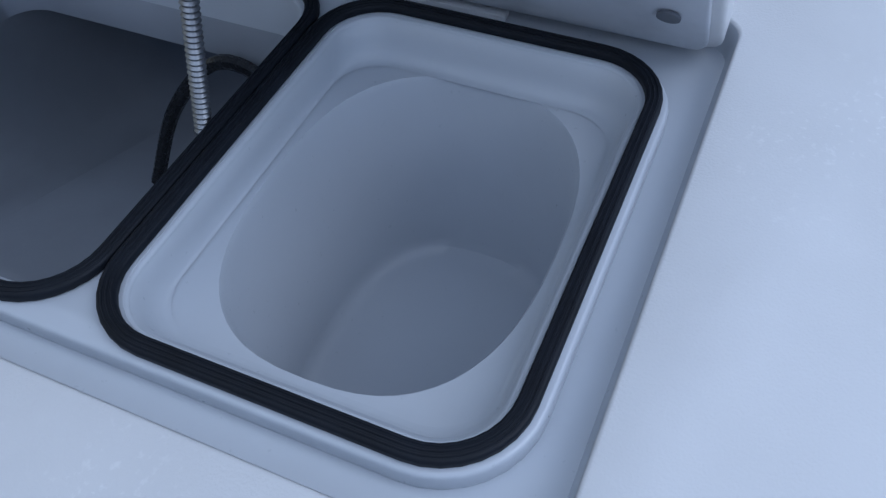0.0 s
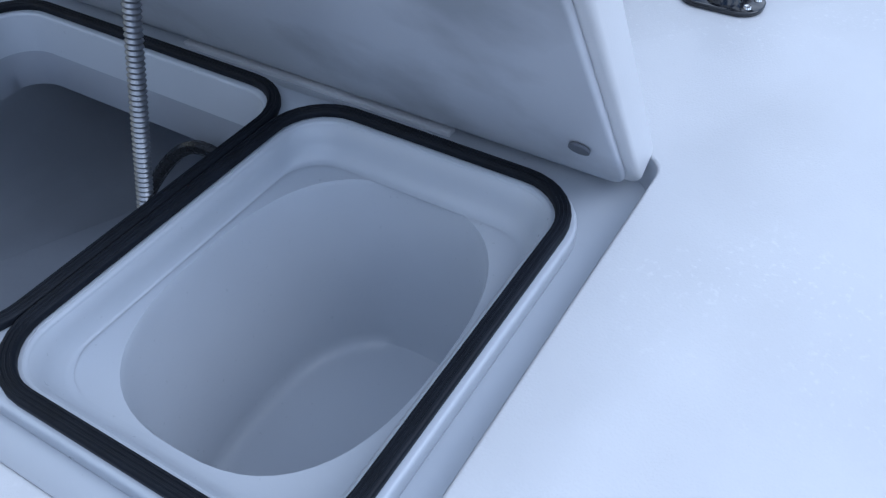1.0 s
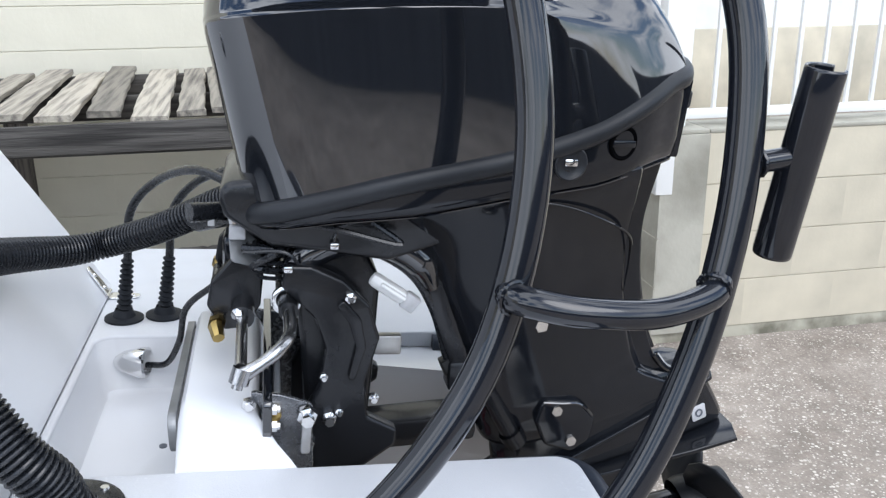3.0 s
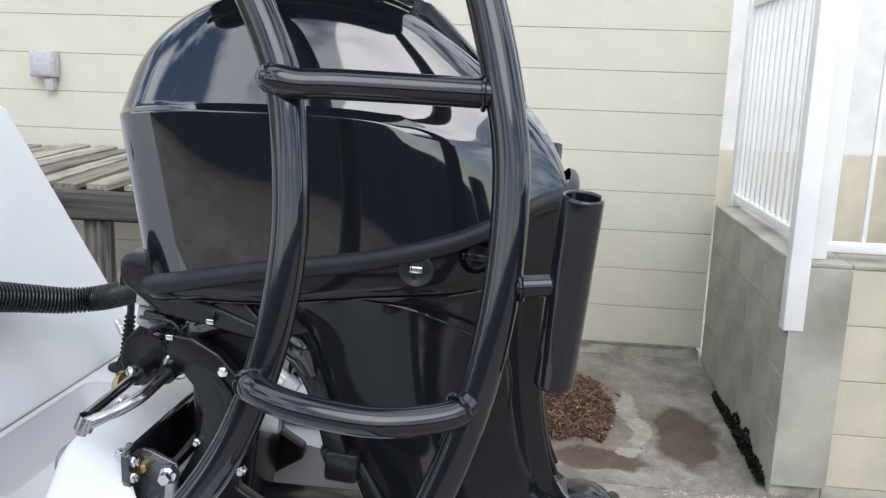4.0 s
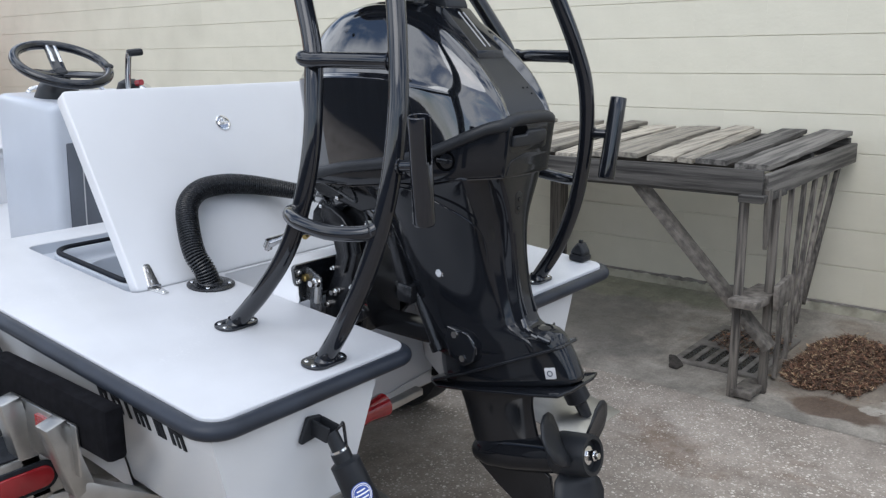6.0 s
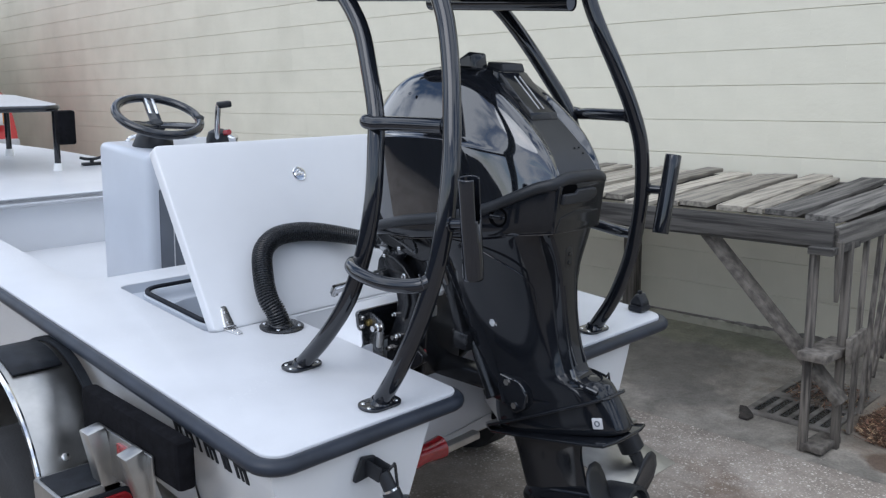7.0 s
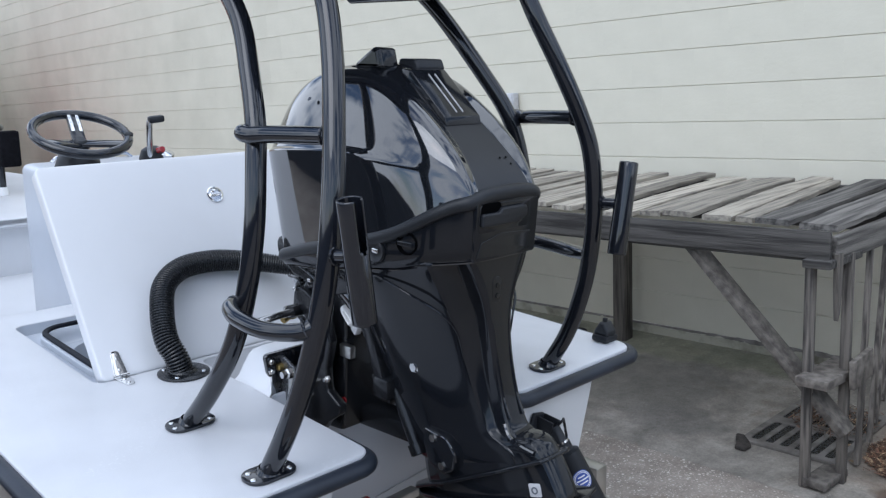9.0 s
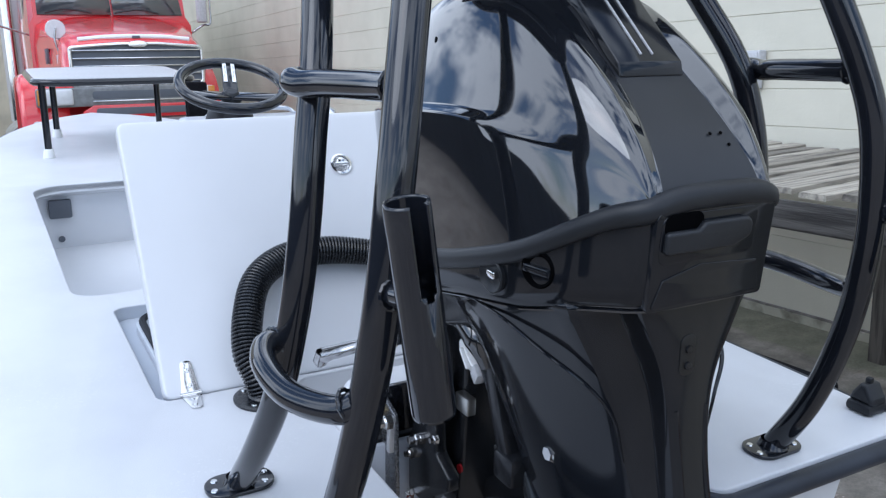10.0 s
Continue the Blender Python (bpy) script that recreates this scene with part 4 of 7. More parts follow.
    part("bucket", strip([oval(cx, cy, 0.141, 0.187, -0.0558, 56, 2.6), oval(cx, cy, 0.138, 0.184, -0.062, 56, 2.6), oval(cx, cy, 0.126, 0.178, -0.30, 56, 2.6), oval(cx, cy, 0.120, 0.172, -0.314, 56, 2.6), oval(cx, cy, 0.105, 0.155, -0.319, 56, 2.6)], cap_end=True), M_LINER, boat, "deep oval moulded storage bucket", 50)
    inner = holes[1]
    cx, cy = 0.1765, 0.971
    part("tray_wall", strip([at_z(inner, -0.018), at_z([(cx + (q[0] - cx) * 0.975, cy + (q[1] - cy) * 0.965) for q in inner], -0.065)]), M_LINER, boat)
    low = [(cx + (q[0] - cx) * 0.95, cy + (q[1] - cy) * 0.93) for q in inner]
    # its grey already carries the shade of the deep hold
    part("compartment", strip([at_z([(cx + (q[0] - cx) * 0.975, cy + (q[1] - cy) * 0.965) for q in inner], -0.065), at_z(low, -0.085)] + [[(cx + (q[0] - cx) * f, cy + (q[1] - cy) * f - deep * max(0, cy - q[1]), z * (1 - rise * max(0, q[1] - cy))) for q in low] for f, deep, z, rise in ((1.0, 0.0, -0.112, 0), (1.0, 1.05, -0.117, 0), (0.99, 1.2, -0.26, 1.6), (0.965, 1.2, -0.30, 1.9), (0.90, 1.15, -0.335, 2.0), (0.80, 1.1, -0.35, 2.0), (0.6, 0.9, -0.355, 2.0))], cap_end=True), M_COMP, boat, "deep grey hatch compartment with the shade of its depth painted in", 80)
    part("cable", tube(smooth_path([(-0.03, 0.80, -0.30), (0.0, 0.79, -0.15), (0.07, 0.80, -0.10), (0.15, 0.82, -0.18), (0.2, 0.85, -0.3)]), 0.009, 8), M_RUBBER, boat)
    # lid, leaning forward on its hinges
    u, n = Vector((0, 0.565, 0.825)).normalized(), Vector((0, -0.825, 0.565)).normalized()
    lm = Matrix((Vector((1, 0, 0)), u, n)).transposed().to_4x4()
    lm.translation = (0, 0.6585, 0.0015)
    ll = 0.592
    lid = part("hatch_lid", plate([rounded(rect(-0.467, 0.0, 0.470, ll), 0.018)], -0.040, 0.0, 0.006, lm), M_GEL, boat, "open white fibreglass hatch lid")
    part("lid_liner", plate([rounded(rect(-0.455, 0.014, 0.458, ll - 0.014), 0.02)], -0.050, -0.0395, 0.004, lm), M_LIDIN, lid, "pale grey smudged underside of the lid")
    for sx in (-0.42, 0.42):
        part("lid_hole", lathe([(0, 0), (0, 0.011), (0.003, 0.011), (0.003, 0)], lm @ Vector((sx, 0.098, -0.0545)), n), M_DARK, lid)
        hinge = part("hinge", plate([rounded([(sx - 0.018, 0.0), (sx + 0.018, 0.0), (sx + 0.010, 0.07), (sx - 0.010, 0.07)], 0.008)], 0.0005, 0.004, 0.001, lm), M_STEEL, lid, "stainless strap hinge")
        part("pin", rod((sx - 0.02, 0.661, 0.006), (sx + 0.02, 0.661, 0.006), 0.005, 10), M_STEEL, hinge)
        part("leaf", plate([rounded([(sx - 0.018, 0.66), (sx + 0.018, 0.66), (sx + 0.010, 0.603), (sx - 0.010, 0.603)], 0.008)], 0.0005, 0.004, 0.001), M_STEEL, hinge)
        for s in (0.02, 0.05):
            part("screw", lathe([(0, 0.0045), (0.002, 0.0035), (0.0024, 0)], lm @ Vector((sx, s, 0.004)), n, 10), M_STEEL, hinge)
            part("screw", lathe([(0, 0.0045), (0.002, 0.0035), (0.0024, 0)], (sx, 0.658 - s * 0.85, 0.004), (0, 0, 1), 10), M_STEEL, hinge)
    latch = part("latch", lathe([(0, 0.026), (0.004, 0.025), (0.005, 0.021), (0.001, 0.019), (0.001, 0)], lm @ Vector((0.002, 0.459, 0.0)), n, 28), M_STEEL, lid, "round chrome flush pull latch")
    part("pull", rod(lm @ Vector((-0.012, 0.459, 0.004)), lm @ Vector((0.016, 0.459, 0.004)), 0.005, 10), M_STEEL, latch)
    part("pivot", lathe([(0, 0.008), (0.006, 0.007), (0.007, 0)], lm @ Vector((0.002, 0.467, 0.001)), n, 12), M_STEEL, latch)
    # coil-cased lid stay
    a, b = Vector((-0.047, 0.972, -0.022)), Vector((-0.066, 0.904, 0.30))
    n_t = 120
    pts = [a.lerp(b, k / n_t) for k in range(n_t + 1)]
    part("lid_stay", tube(pts, [0.0090 if k % 2 else 0.0070 for k in range(n_t + 1)], 12), M_COIL, boat, "stainless coil-cased lid stay")
    part("stay_foot", rod(a - Vector((0, 0, 0.03)), a + Vector((0, 0, 0.004)), 0.009, 10), M_DARK, boat)
    # cockpit
    c = COCK
    top = rounded(rect(*c), [0.07, 0.07, 0.13, 0.13])
    bot = rounded(rect(c[0] - 0.03, c[1] - 0.02, c[2] + 0.03, c[3] + 0.06), [0.06, 0.06, 0.12, 0.12])
    part("cockpit_liner", strip([at_z(top, -0.004), at_z(top, -0.035), at_z(bot, -0.06), at_z(bot, -0.285)], cap_end=True), M_GEL, boat, "white cockpit sides and floor")
    part("dark_block", box((-0.50, 2.945, -0.15), (-0.41, 2.975, -0.07), 0.008), M_DARK, boat, "dark block on the forward bulkhead")
    part("outlet", lathe([(0, 0.014), (0.008, 0.012), (0.009, 0)], (-0.46, 2.972, -0.245), (0, -1, 0), 14), M_DARK, boat)
    # plain shapes where the maker's name stands on the side
    strokes = ((0.350, 0.014), (0.330, 0.009), (0.300, 0.009), (0.276, 0.009), (0.246, 0.010), (0.214, 0.010), (0.196, 0.008), (0.176, 0.010), (0.140, 0.011), (0.124, 0.016), (0.088, 0.010), (0.070, 0.007), (0.052, 0.011))
    for y, w in strokes:
        part("name_mark", beam((-0.7640, y, -0.040), (-0.7487, y - 0.006, -0.106), w, 0.0016, up=(1, 0, 0)), M_GASKET, boat, "black stroke of hull lettering")
    for y0, y1 in ((0.352, 0.318), (0.300, 0.276), (0.214, 0.176), (0.140, 0.112), (0.088, 0.052)):
        part("name_mark", beam((-0.7575, y0, -0.069), (-0.7575, y1, -0.071), 0.010, 0.0016, up=(1, 0, 0.24)), M_GASKET, boat)
    return boat


# ---- poling platform ----
LEG_X = [(0.0, 0.425), (0.1, 0.421), (0.22, 0.407), (0.34, 0.392), (0.46, 0.377), (0.58, 0.360), (0.66, 0.342), (0.76, 0.314), (0.85, 0.290), (0.92, 0.284), (0.98, 0.284)]


def leg_points(aft, s):
    """The centre line of one leg, from its foot to the top frame; the starboard pair stands a little wider."""
    if aft:
        yz = [(0.0, 0.004), (-0.058, 0.105), (-0.103, 0.22), (-0.1295, 0.33), (-0.1415, 0.45), (-0.135, 0.575), (-0.110, 0.67), (-0.073, 0.77), (-0.030, 0.865), (0.003, 0.93), (0.022, 0.977)]
    else:
        yz = [(0.306, 0.004), (0.212, 0.107), (0.142, 0.218), (0.107, 0.335), (0.096, 0.46), (0.108, 0.57), (0.132, 0.655), (0.186, 0.745), (0.25, 0.84), (0.313, 0.908), (0.379, 0.96)]
    out = []
    for y, z in yz:
        x = float(np.interp(z, [q[0] for q in LEG_X], [q[1] for q in LEG_X]))
        bow = math.sin(math.pi * min(1.0, z))
        if s > 0:
            x += 0.042 * bow
            y += 0.020 * bow if aft else 0.0
        out.append((s * x, y, z))
    return smooth_path(out, 5)


def near_z(path, z):
    return min(path, key=lambda p: abs(p.z - z))


def weld(at, axis, radius, parent):
    """A ring of rippled weld metal round the end of a tube."""
    t = Vector(axis).normalized()
    u = t.orthogonal().normalized()
    w = t.cross(u)
    ring = [Vector(at) + (radius + 0.0008 * (k % 2)) * (math.cos(2 * math.pi * k / 28) * u + math.sin(2 * math.pi * k / 28) * w) + t * (0.0006 * (k % 3)) for k in range(28)]
    part("weld", tube(ring, 0.0026, 6, closed=True), M_TUBE, parent)


def build_platform():
    pf = root("poling_platform", (0, 0.15, 0), BOAT, "black powder-coated tube poling platform bolted to the stern", "poling platform")
    r = 0.0205
    for s in (-1, 1):
        legs = {}
        for aft in (True, False):
            path = leg_points(aft, s)
            legs[aft] = path
            leg = part("leg", tube(path, r, 18), M_TUBE, pf)
            y = path[0].y
            base = Matrix.Translation((s * 0.424, y, 0))
            fl = part("flange", plate([rounded(rect(-0.054, -0.034, 0.054, 0.034), 0.03)], 0.0005, 0.0075, 0.002, base), M_TUBE, leg, "black bolted foot flange")
            for a, b in ((-0.042, -0.012), (-0.036, 0.016), (0.042, 0.012), (0.036, -0.016)):
                part("screw", lathe([(0, 0.006), (0.002, 0.005), (0.0026, 0)], base @ Vector((a, b, 0.0075)), (0, 0, 1), 10), M_STEEL, fl)
            part("weld", lathe([(0, 0.027), (0.006, 0.0235), (0.012, 0.021)], (s * 0.424, y - 0.002, 0.007), (0, 0, 1), 18), M_TUBE, leg)
        # the lower rung bows outboard, the upper one wraps the forward leg
        a, b = near_z(legs[True], 0.325), near_z(legs[False], 0.322)
        out = Vector((s, 0, 0))
        low = [a, a.lerp(b, 0.10) + out * 0.024 - Vector((0, 0, 0.016)), a.lerp(b, 0.40) + out * 0.050 - Vector((0, 0, 0.019)), a.lerp(b, 0.74) + out * 0.053 - Vector((0, 0, 0.009)), a.lerp(b, 0.95) + out * 0.038, b + Vector((s * 0.016, 0.004, 0)), b]
        rung = part("step_rung", tube(smooth_path(low, 6), 0.0165, 16), M_TUBE, pf)
        weld(a + Vector((s * 0.016, 0.015, -0.010)), Vector((s * 0.024, 0.023, -0.016)), 0.0172, rung)
        weld(b + Vector((s * 0.019, 0.003, 0)), Vector((s * 0.8, -0.35, 0)), 0.0172, rung)
        a, b = near_z(legs[True], 0.645), near_z(legs[False], 0.645)
        up = [a, a.lerp(b, 0.3) + out * 0.001, a.lerp(b, 0.72) + out * 0.014, b + Vector((s * 0.026, -0.026, 0)), b + Vector((s * 0.029, 0.0, 0.002)), b + Vector((s * 0.012, 0.010, 0.002))]
        rung = part("step_rung", tube(smooth_path(up, 6), 0.0165, 16), M_TUBE, pf)
        weld(a + (b - a).normalized() * 0.020, b - a, 0.0172, rung)
        # rod holder on the aft leg
        stem = near_z(legs[True], 0.462)
        top, bot = (Vector((-0.389, -0.213, 0.560)), Vector((-0.357, -0.212, 0.342))) if s < 0 else (Vector((0.458, -0.186, 0.550)), Vector((0.415, -0.196, 0.337)))
        d = (top - bot).normalized()
        face = Vector((0.12, -1.0, 0)) if s < 0 else Vector((-0.3, 0.95, 0))
        e1 = (face - d * face.dot(d)).normalized()
        e2 = d.cross(e1)
        bm = bmesh.new()
        levels = (0, 0.02, 0.34, 0.57, 0.60, 0.82, 0.985, 1.0)
        ringv = []
        for k, f in enumerate(levels):
            rad = 0.0225 if 0 < k < 7 else 0.0217
            ringv.append([bm.verts.new(bot.lerp(top, f) + rad * (math.cos(2 * math.pi * j / 28) * e1 + math.sin(2 * math.pi * j / 28) * e2)) for j in range(28)])
        for k in range(7):
            for j in range(28):
                if k >= 3 and (j in (0, 1, 26, 27)) and not (k == 3 and j in (1, 26)):
                    continue
                bm.faces.new((ringv[k][j], ringv[k][(j + 1) % 28], ringv[k + 1][(j + 1) % 28], ringv[k + 1][j]))
        holder = part("rod_holder", bm, M_TUBE, pf, "black slotted rod holder tube")
        md = holder.modifiers.new("thick", "SOLIDIFY")
        md.thickness, md.offset = 0.003, -1
        part("bore", tube([bot.lerp(top, 0.05), bot.lerp(top, 0.45)], 0.0190, 20), M_DARKP, holder)
        mid = bot.lerp(top, 0.55)
        part("stub", rod(stem, mid, 0.0125, 14), M_TUBE, holder)
        weld(stem + (mid - stem).normalized() * 0.020, mid - stem, 0.0145, holder)
    # top
    top = rounded(rect(-0.31, 0.02, 0.30, 0.575), 0.07, 8)
    part("top_frame", tube(at_z(top, 0.985), 0.0195, 14, closed=True), M_TUBE, pf)
    part("top_plate", plate([rounded(rect(-0.302, 0.028, 0.292, 0.567), 0.065)], 0.985, 1.003, 0.003), M_SATIN, pf, "black non-skid standing board")
    for x in (-0.185, 0.235):
        h = part("pole_tube", tube([(x, 0.03, 0.938), (x, 0.56, 0.938)], 0.0225, 18, caps=False), M_TUBE, pf, "black storage tube under the platform")
        part("bore", tube([(x, 0.034, 0.938), (x, 0.556, 0.938)], 0.0195, 18), M_DARK, h)
        for y in (0.14, 0.45):
            part("hanger", box((x - 0.01, y - 0.01, 0.955), (x + 0.01, y + 0.01, 0.984), 0.002), M_TUBE, h)
    # lamp and swivel mount on top
    lamp = root("anchor_light", (0.10, 0.055, 1.003), BOAT, "small black anchor light with a clear lens on the platform", "light")
    part("base", lathe([(0, 0.028), (0.026, 0.028), (0.028, 0.025), (0.028, 0)], (0.10, 0.055, 1.003), (0, 0, 1)), M_SATIN, lamp)
    part("lens", lathe([(0, 0.026), (0.016, 0.026), (0.019, 0.022), (0.019, 0)], (0.10, 0.055, 1.031), (0, 0, 1)), M_CLEAR, lamp, "clear lamp lens")
    mount = root("swivel_mount", (0.20, 0.05, 1.003), BOAT, "black swivel pole mount clamped to the platform", "mount")
    part("post", lathe([(0, 0.014), (0.03, 0.014), (0.031, 0.016), (0.07, 0.016), (0.071, 0.013), (0.085, 0.013)], (0.20, 0.05, 1.003), (0, 0, 1)), M_SATIN, mount)
    part("ball_arm", tube([(0.20, 0.05, 1.085), (0.195, 0.055, 1.10), (0.185, 0.06, 1.112)], 0.011, 10), M_SATIN, mount)
    part("clamp", beam((0.165, 0.07, 1.100), (0.23, 0.05, 1.135), 0.03, 0.03, bevel=0.006), M_SATIN, mount)


# ---- outboard motor ----
def build_motor():
    mo = root("outboard_motor", (0, 0.38, 0.11), BOAT, "glossy black outboard motor tilted slightly up on the transom", "outboard motor")
    # top cowl, front to back: seam y, y, heights of seam, chine, ridge and middle, half breadths of seam, chine, ridge, ledge depth
    rows = [(0.394, 0.450, 0.318, 0.545, 0.572, 0.578, 0.062, 0.068, 0.036, 0.002),
            (0.386, 0.436, 0.322, 0.556, 0.622, 0.632, 0.106, 0.113, 0.056, 0.006),
            (0.352, 0.396, 0.335, 0.566, 0.680, 0.692, 0.146, 0.153, 0.073, 0.010),
            (0.29, 0.31, 0.355, 0.580, 0.734, 0.751, 0.168, 0.177, 0.086, 0.014),
            (0.20, 0.20, 0.382, 0.590, 0.762, 0.780, 0.178, 0.185, 0.090, 0.017),
            (0.08, 0.08, 0.410, 0.598, 0.757, 0.776, 0.179, 0.182, 0.090, 0.018),
            (0.01, 0.01, 0.430, 0.593, 0.732, 0.752, 0.176, 0.173, 0.088, 0.014),
            (-0.065, -0.065, 0.456, 0.582, 0.688, 0.670, 0.166, 0.156, 0.087, 0.006),
            (-0.13, -0.13, 0.490, 0.568, 0.641, 0.625, 0.148, 0.131, 0.087, 0.0),
            (-0.175, -0.175, 0.516, 0.555, 0.592, 0.581, 0.120, 0.107, 0.087, 0.0),
            (-0.209, -0.207, 0.528, 0.534, 0.540, 0.539, 0.094, 0.093, 0.085, 0.0),
            (-0.213, -0.212, 0.505, 0.510, 0.514, 0.514, 0.092, 0.091, 0.084, 0.0)]
    # breadth of the bevels beside the sunken rear panel
    facet = (0.020, 0.020, 0.020, 0.020, 0.022, 0.026, 0.032, 0.034, 0.028, 0.019, 0.009, 0.008)
    lines = []
    for (ys, y, zs, zc, zr, zm, ws, wc, wr, led), fw in zip(rows, facet):
        full = 0.42 if y > 0.05 else 0.42 - 0.20 * min(1, (0.05 - y) / 0.18)
        wi = wc - led
        ib = min(0.018, (wi - wr) * 0.4)
        half = [(ws, ys, zs), (ws + (wc - ws) * (0.6 if wc > ws else 0.38), (ys + y) / 2, zs + (zc - zs) * 0.5), (wc, y, zc), (wi, y, zc + 0.004 + led * 0.25), (wi + (wr - wi) * full, y, zc + (zr - zc) * 0.60), (wr + ib, y, zr - ib * 0.55), (wr, y, zr), (wr - fw * 0.3, y, zr - 0.001 + min(0, zm - zr) * 0.25), (wr - fw, y, zm if zm < zr else zr + (zm - zr) * 0.35)]
        lines.append([(-x, yy, z) for x, yy, z in half] + [(0, y, zm)] + [(x, yy, z) for x, yy, z in reversed(half)])
    bm = strip(lines, closed=False)
    bm.faces.ensure_lookup_table()
    for i, fc in enumerate(bm.faces):
        if i // 18 >= 6 and 8 <= i % 18 <= 9:
            fc.material_index = 1
    bm.verts.ensure_lookup_table()
    bm.faces.new([v for v in bm.verts][:19][::-1])
    bm.verts.ensure_lookup_table()
    bm.faces.new(list(bm.verts)[-19:])
    crease = bm.edges.layers.float.new("crease_edge")
    ridge = {2: 0.75, 16: 0.75, 3: 0.7, 15: 0.7, 8: 0.8, 10: 0.8, 0: 1, 18: 1}
    idx = {v: i for i, v in enumerate(bm.verts)}
    for e in bm.edges:
        a, b = idx[e.verts[0]], idx[e.verts[1]]
        if a % 19 == b % 19 and a % 19 in ridge:
            fade = 1.0 if a % 19 not in (2, 3, 15, 16) else max(0.0, min(1.0, (7.6 - max(a, b) // 19) / 2))
            e[crease] = ridge[a % 19] * fade
    cowl = subdivide(part("top_cowl", bm, [M_BLK, M_PANEL], mo, "gloss black engine cover with a satin rear panel"), 3)
    # the stepped upper panel with its ribs, screws and the air intakes
    step = side_slab(rounded([(0.04, 0.762), (0.015, 0.7575), (-0.088, 0.6690), (-0.094, 0.650), (0.04, 0.70)], 0.002, 3), -0.050, 0.050, 0.002)
    part("upper_panel", step, M_LEG, cowl, "stepped gloss panel on the cover")
    for sx in (-1, 1):
        part("panel_rib", beam((sx * 0.009, 0.004, 0.7495), (sx * 0.009, -0.080, 0.6770), 0.0020, 0.003, up=(0, 0.6, 0.8), bevel=0.0006), M_LABEL, cowl)
    for x, y, z in ((0.028, -0.166, 0.5915), (0.045, -0.166, 0.5915), (0.050, -0.176, 0.5790)):
        part("panel_screw", lathe([(0, 0.0022), (0.0012, 0.0020), (0.0012, 0)], (x, y, z - 0.0006), (0, -0.72, 0.69), 10), M_VOID, cowl)
    part("air_intake", side_slab(rounded([(0.168, 0.758), (0.160, 0.772), (0.105, 0.803), (0.086, 0.800), (0.076, 0.758)], 0.006, 3), -0.076, -0.022, 0.010), M_LEG, cowl, "raised black air intake")
    part("air_intake", side_slab(rounded([(0.11, 0.755), (0.10, 0.780), (0.048, 0.779), (0.036, 0.755)], 0.006, 3), -0.005, 0.075, 0.006), M_SATIN, cowl)
    part("telltale_hole", lathe([(0, 0.005), (0.002, 0.004), (0.002, 0)], (-0.142, 0.235, 0.692), (-0.8, 0, 0.6), 10), M_DARK, cowl)
    # the seam strip: a rounded satin band that follows the seam, and the lower cowl under it
    seam = [Vector((-r[6], r[0], r[2])) for r in rows[:11]] + [Vector((r[6], r[0], r[2])) for r in reversed(rows[:11])]
    seam = [Vector((0, 0.398, 0.317))] + seam[:11] + [Vector((-0.05, -0.217, 0.539)), Vector((0.05, -0.217, 0.539))] + seam[11:]
    seam = smooth_path(seam, 5, True)
    n = len(seam)
    outs = []
    for i in range(n):
        t = seam[(i + 1) % n] - seam[i - 1]
        o = Vector((-t.y, t.x, 0))
        outs.append(o.normalized() * (1 if o.dot(seam[i] - Vector((0, 0.1, 0))) > 0 else -1))
    ring = lambda out, dz: [seam[i] + outs[i] * out + Vector((0, 0, dz - 0.010)) for i in range(n)]
    profile = ((-0.006, 0.016), (0.002, 0.0145), (0.0065, 0.010), (0.0085, 0.003), (0.0085, -0.004), (0.006, -0.010), (0.001, -0.0135), (-0.006, -0.014))
    part("seam_strip", strip([ring(o, z) for o, z in profile]), M_SATIN, mo, "satin rubber strip round the cowl seam", 60)
    low_y, low_z = [-0.23, -0.15, -0.07, 0.04, 0.17, 0.28, 0.41], [0.407, 0.395, 0.374, 0.358, 0.331, 0.318, 0.29]
    lows = [float(np.interp(p.y, low_y, low_z)) for p in seam]
    band = lambda out, f: [Vector((p.x, p.y, p.z * (1 - f) + z * f)) + o * out for p, z, o in zip(seam, lows, outs)]
    lower = part("lower_cowl", strip([band(-0.002, 0.04), band(0.0, 0.3), band(-0.001, 0.75), band(-0.004, 0.94), band(-0.009, 1.0)], cap_start=True, cap_end=True), M_LEG, mo, "gloss black lower cowl band", 50)
    part("lip", strip([band(-0.010, 0.995), band(-0.0065, 1.01), band(-0.0065, 1.03), band(-0.012, 1.04)]), M_BLK, lower, smooth=60)
    # handle at the back: a framed recess, the finger hole's painted shade and the grip
    hm = Matrix.Translation((0, -0.2165, 0.470)) @ Matrix.Rotation(radians(94), 4, "X")
    part("handle_frame", plate([rounded(rect(-0.092, -0.068, 0.088, 0.052), [0.006, 0.006, 0.012, 0.012])], -0.012, 0.0012, 0.001, hm), M_LEG, lower)
    part("handle_recess", plate([rounded(rect(-0.085, -0.012, 0.060, 0.046), 0.012)], -0.004, 0.0022, 0.001, hm), M_LEG, lower)
    # raised near-black plate in place of an opening, standing for its shade
    part("finger_hole", plate([rounded(rect(-0.082, 0.022, -0.026, 0.047), 0.010)], -0.004, 0.0032, 0.0005, hm), M_VOID, lower)
    part("grip", plate([rounded([(-0.082, 0.002), (0.02, 0.002), (0.046, 0.012), (0.046, 0.036), (-0.028, 0.036), (-0.036, 0.028), (-0.082, 0.028)], [0.005, 0.01, 0.012, 0.012, 0.006, 0.006, 0.005])], 0.001, 0.011, 0.004, hm), M_SATIN, lower, "satin grip of the rear handle")
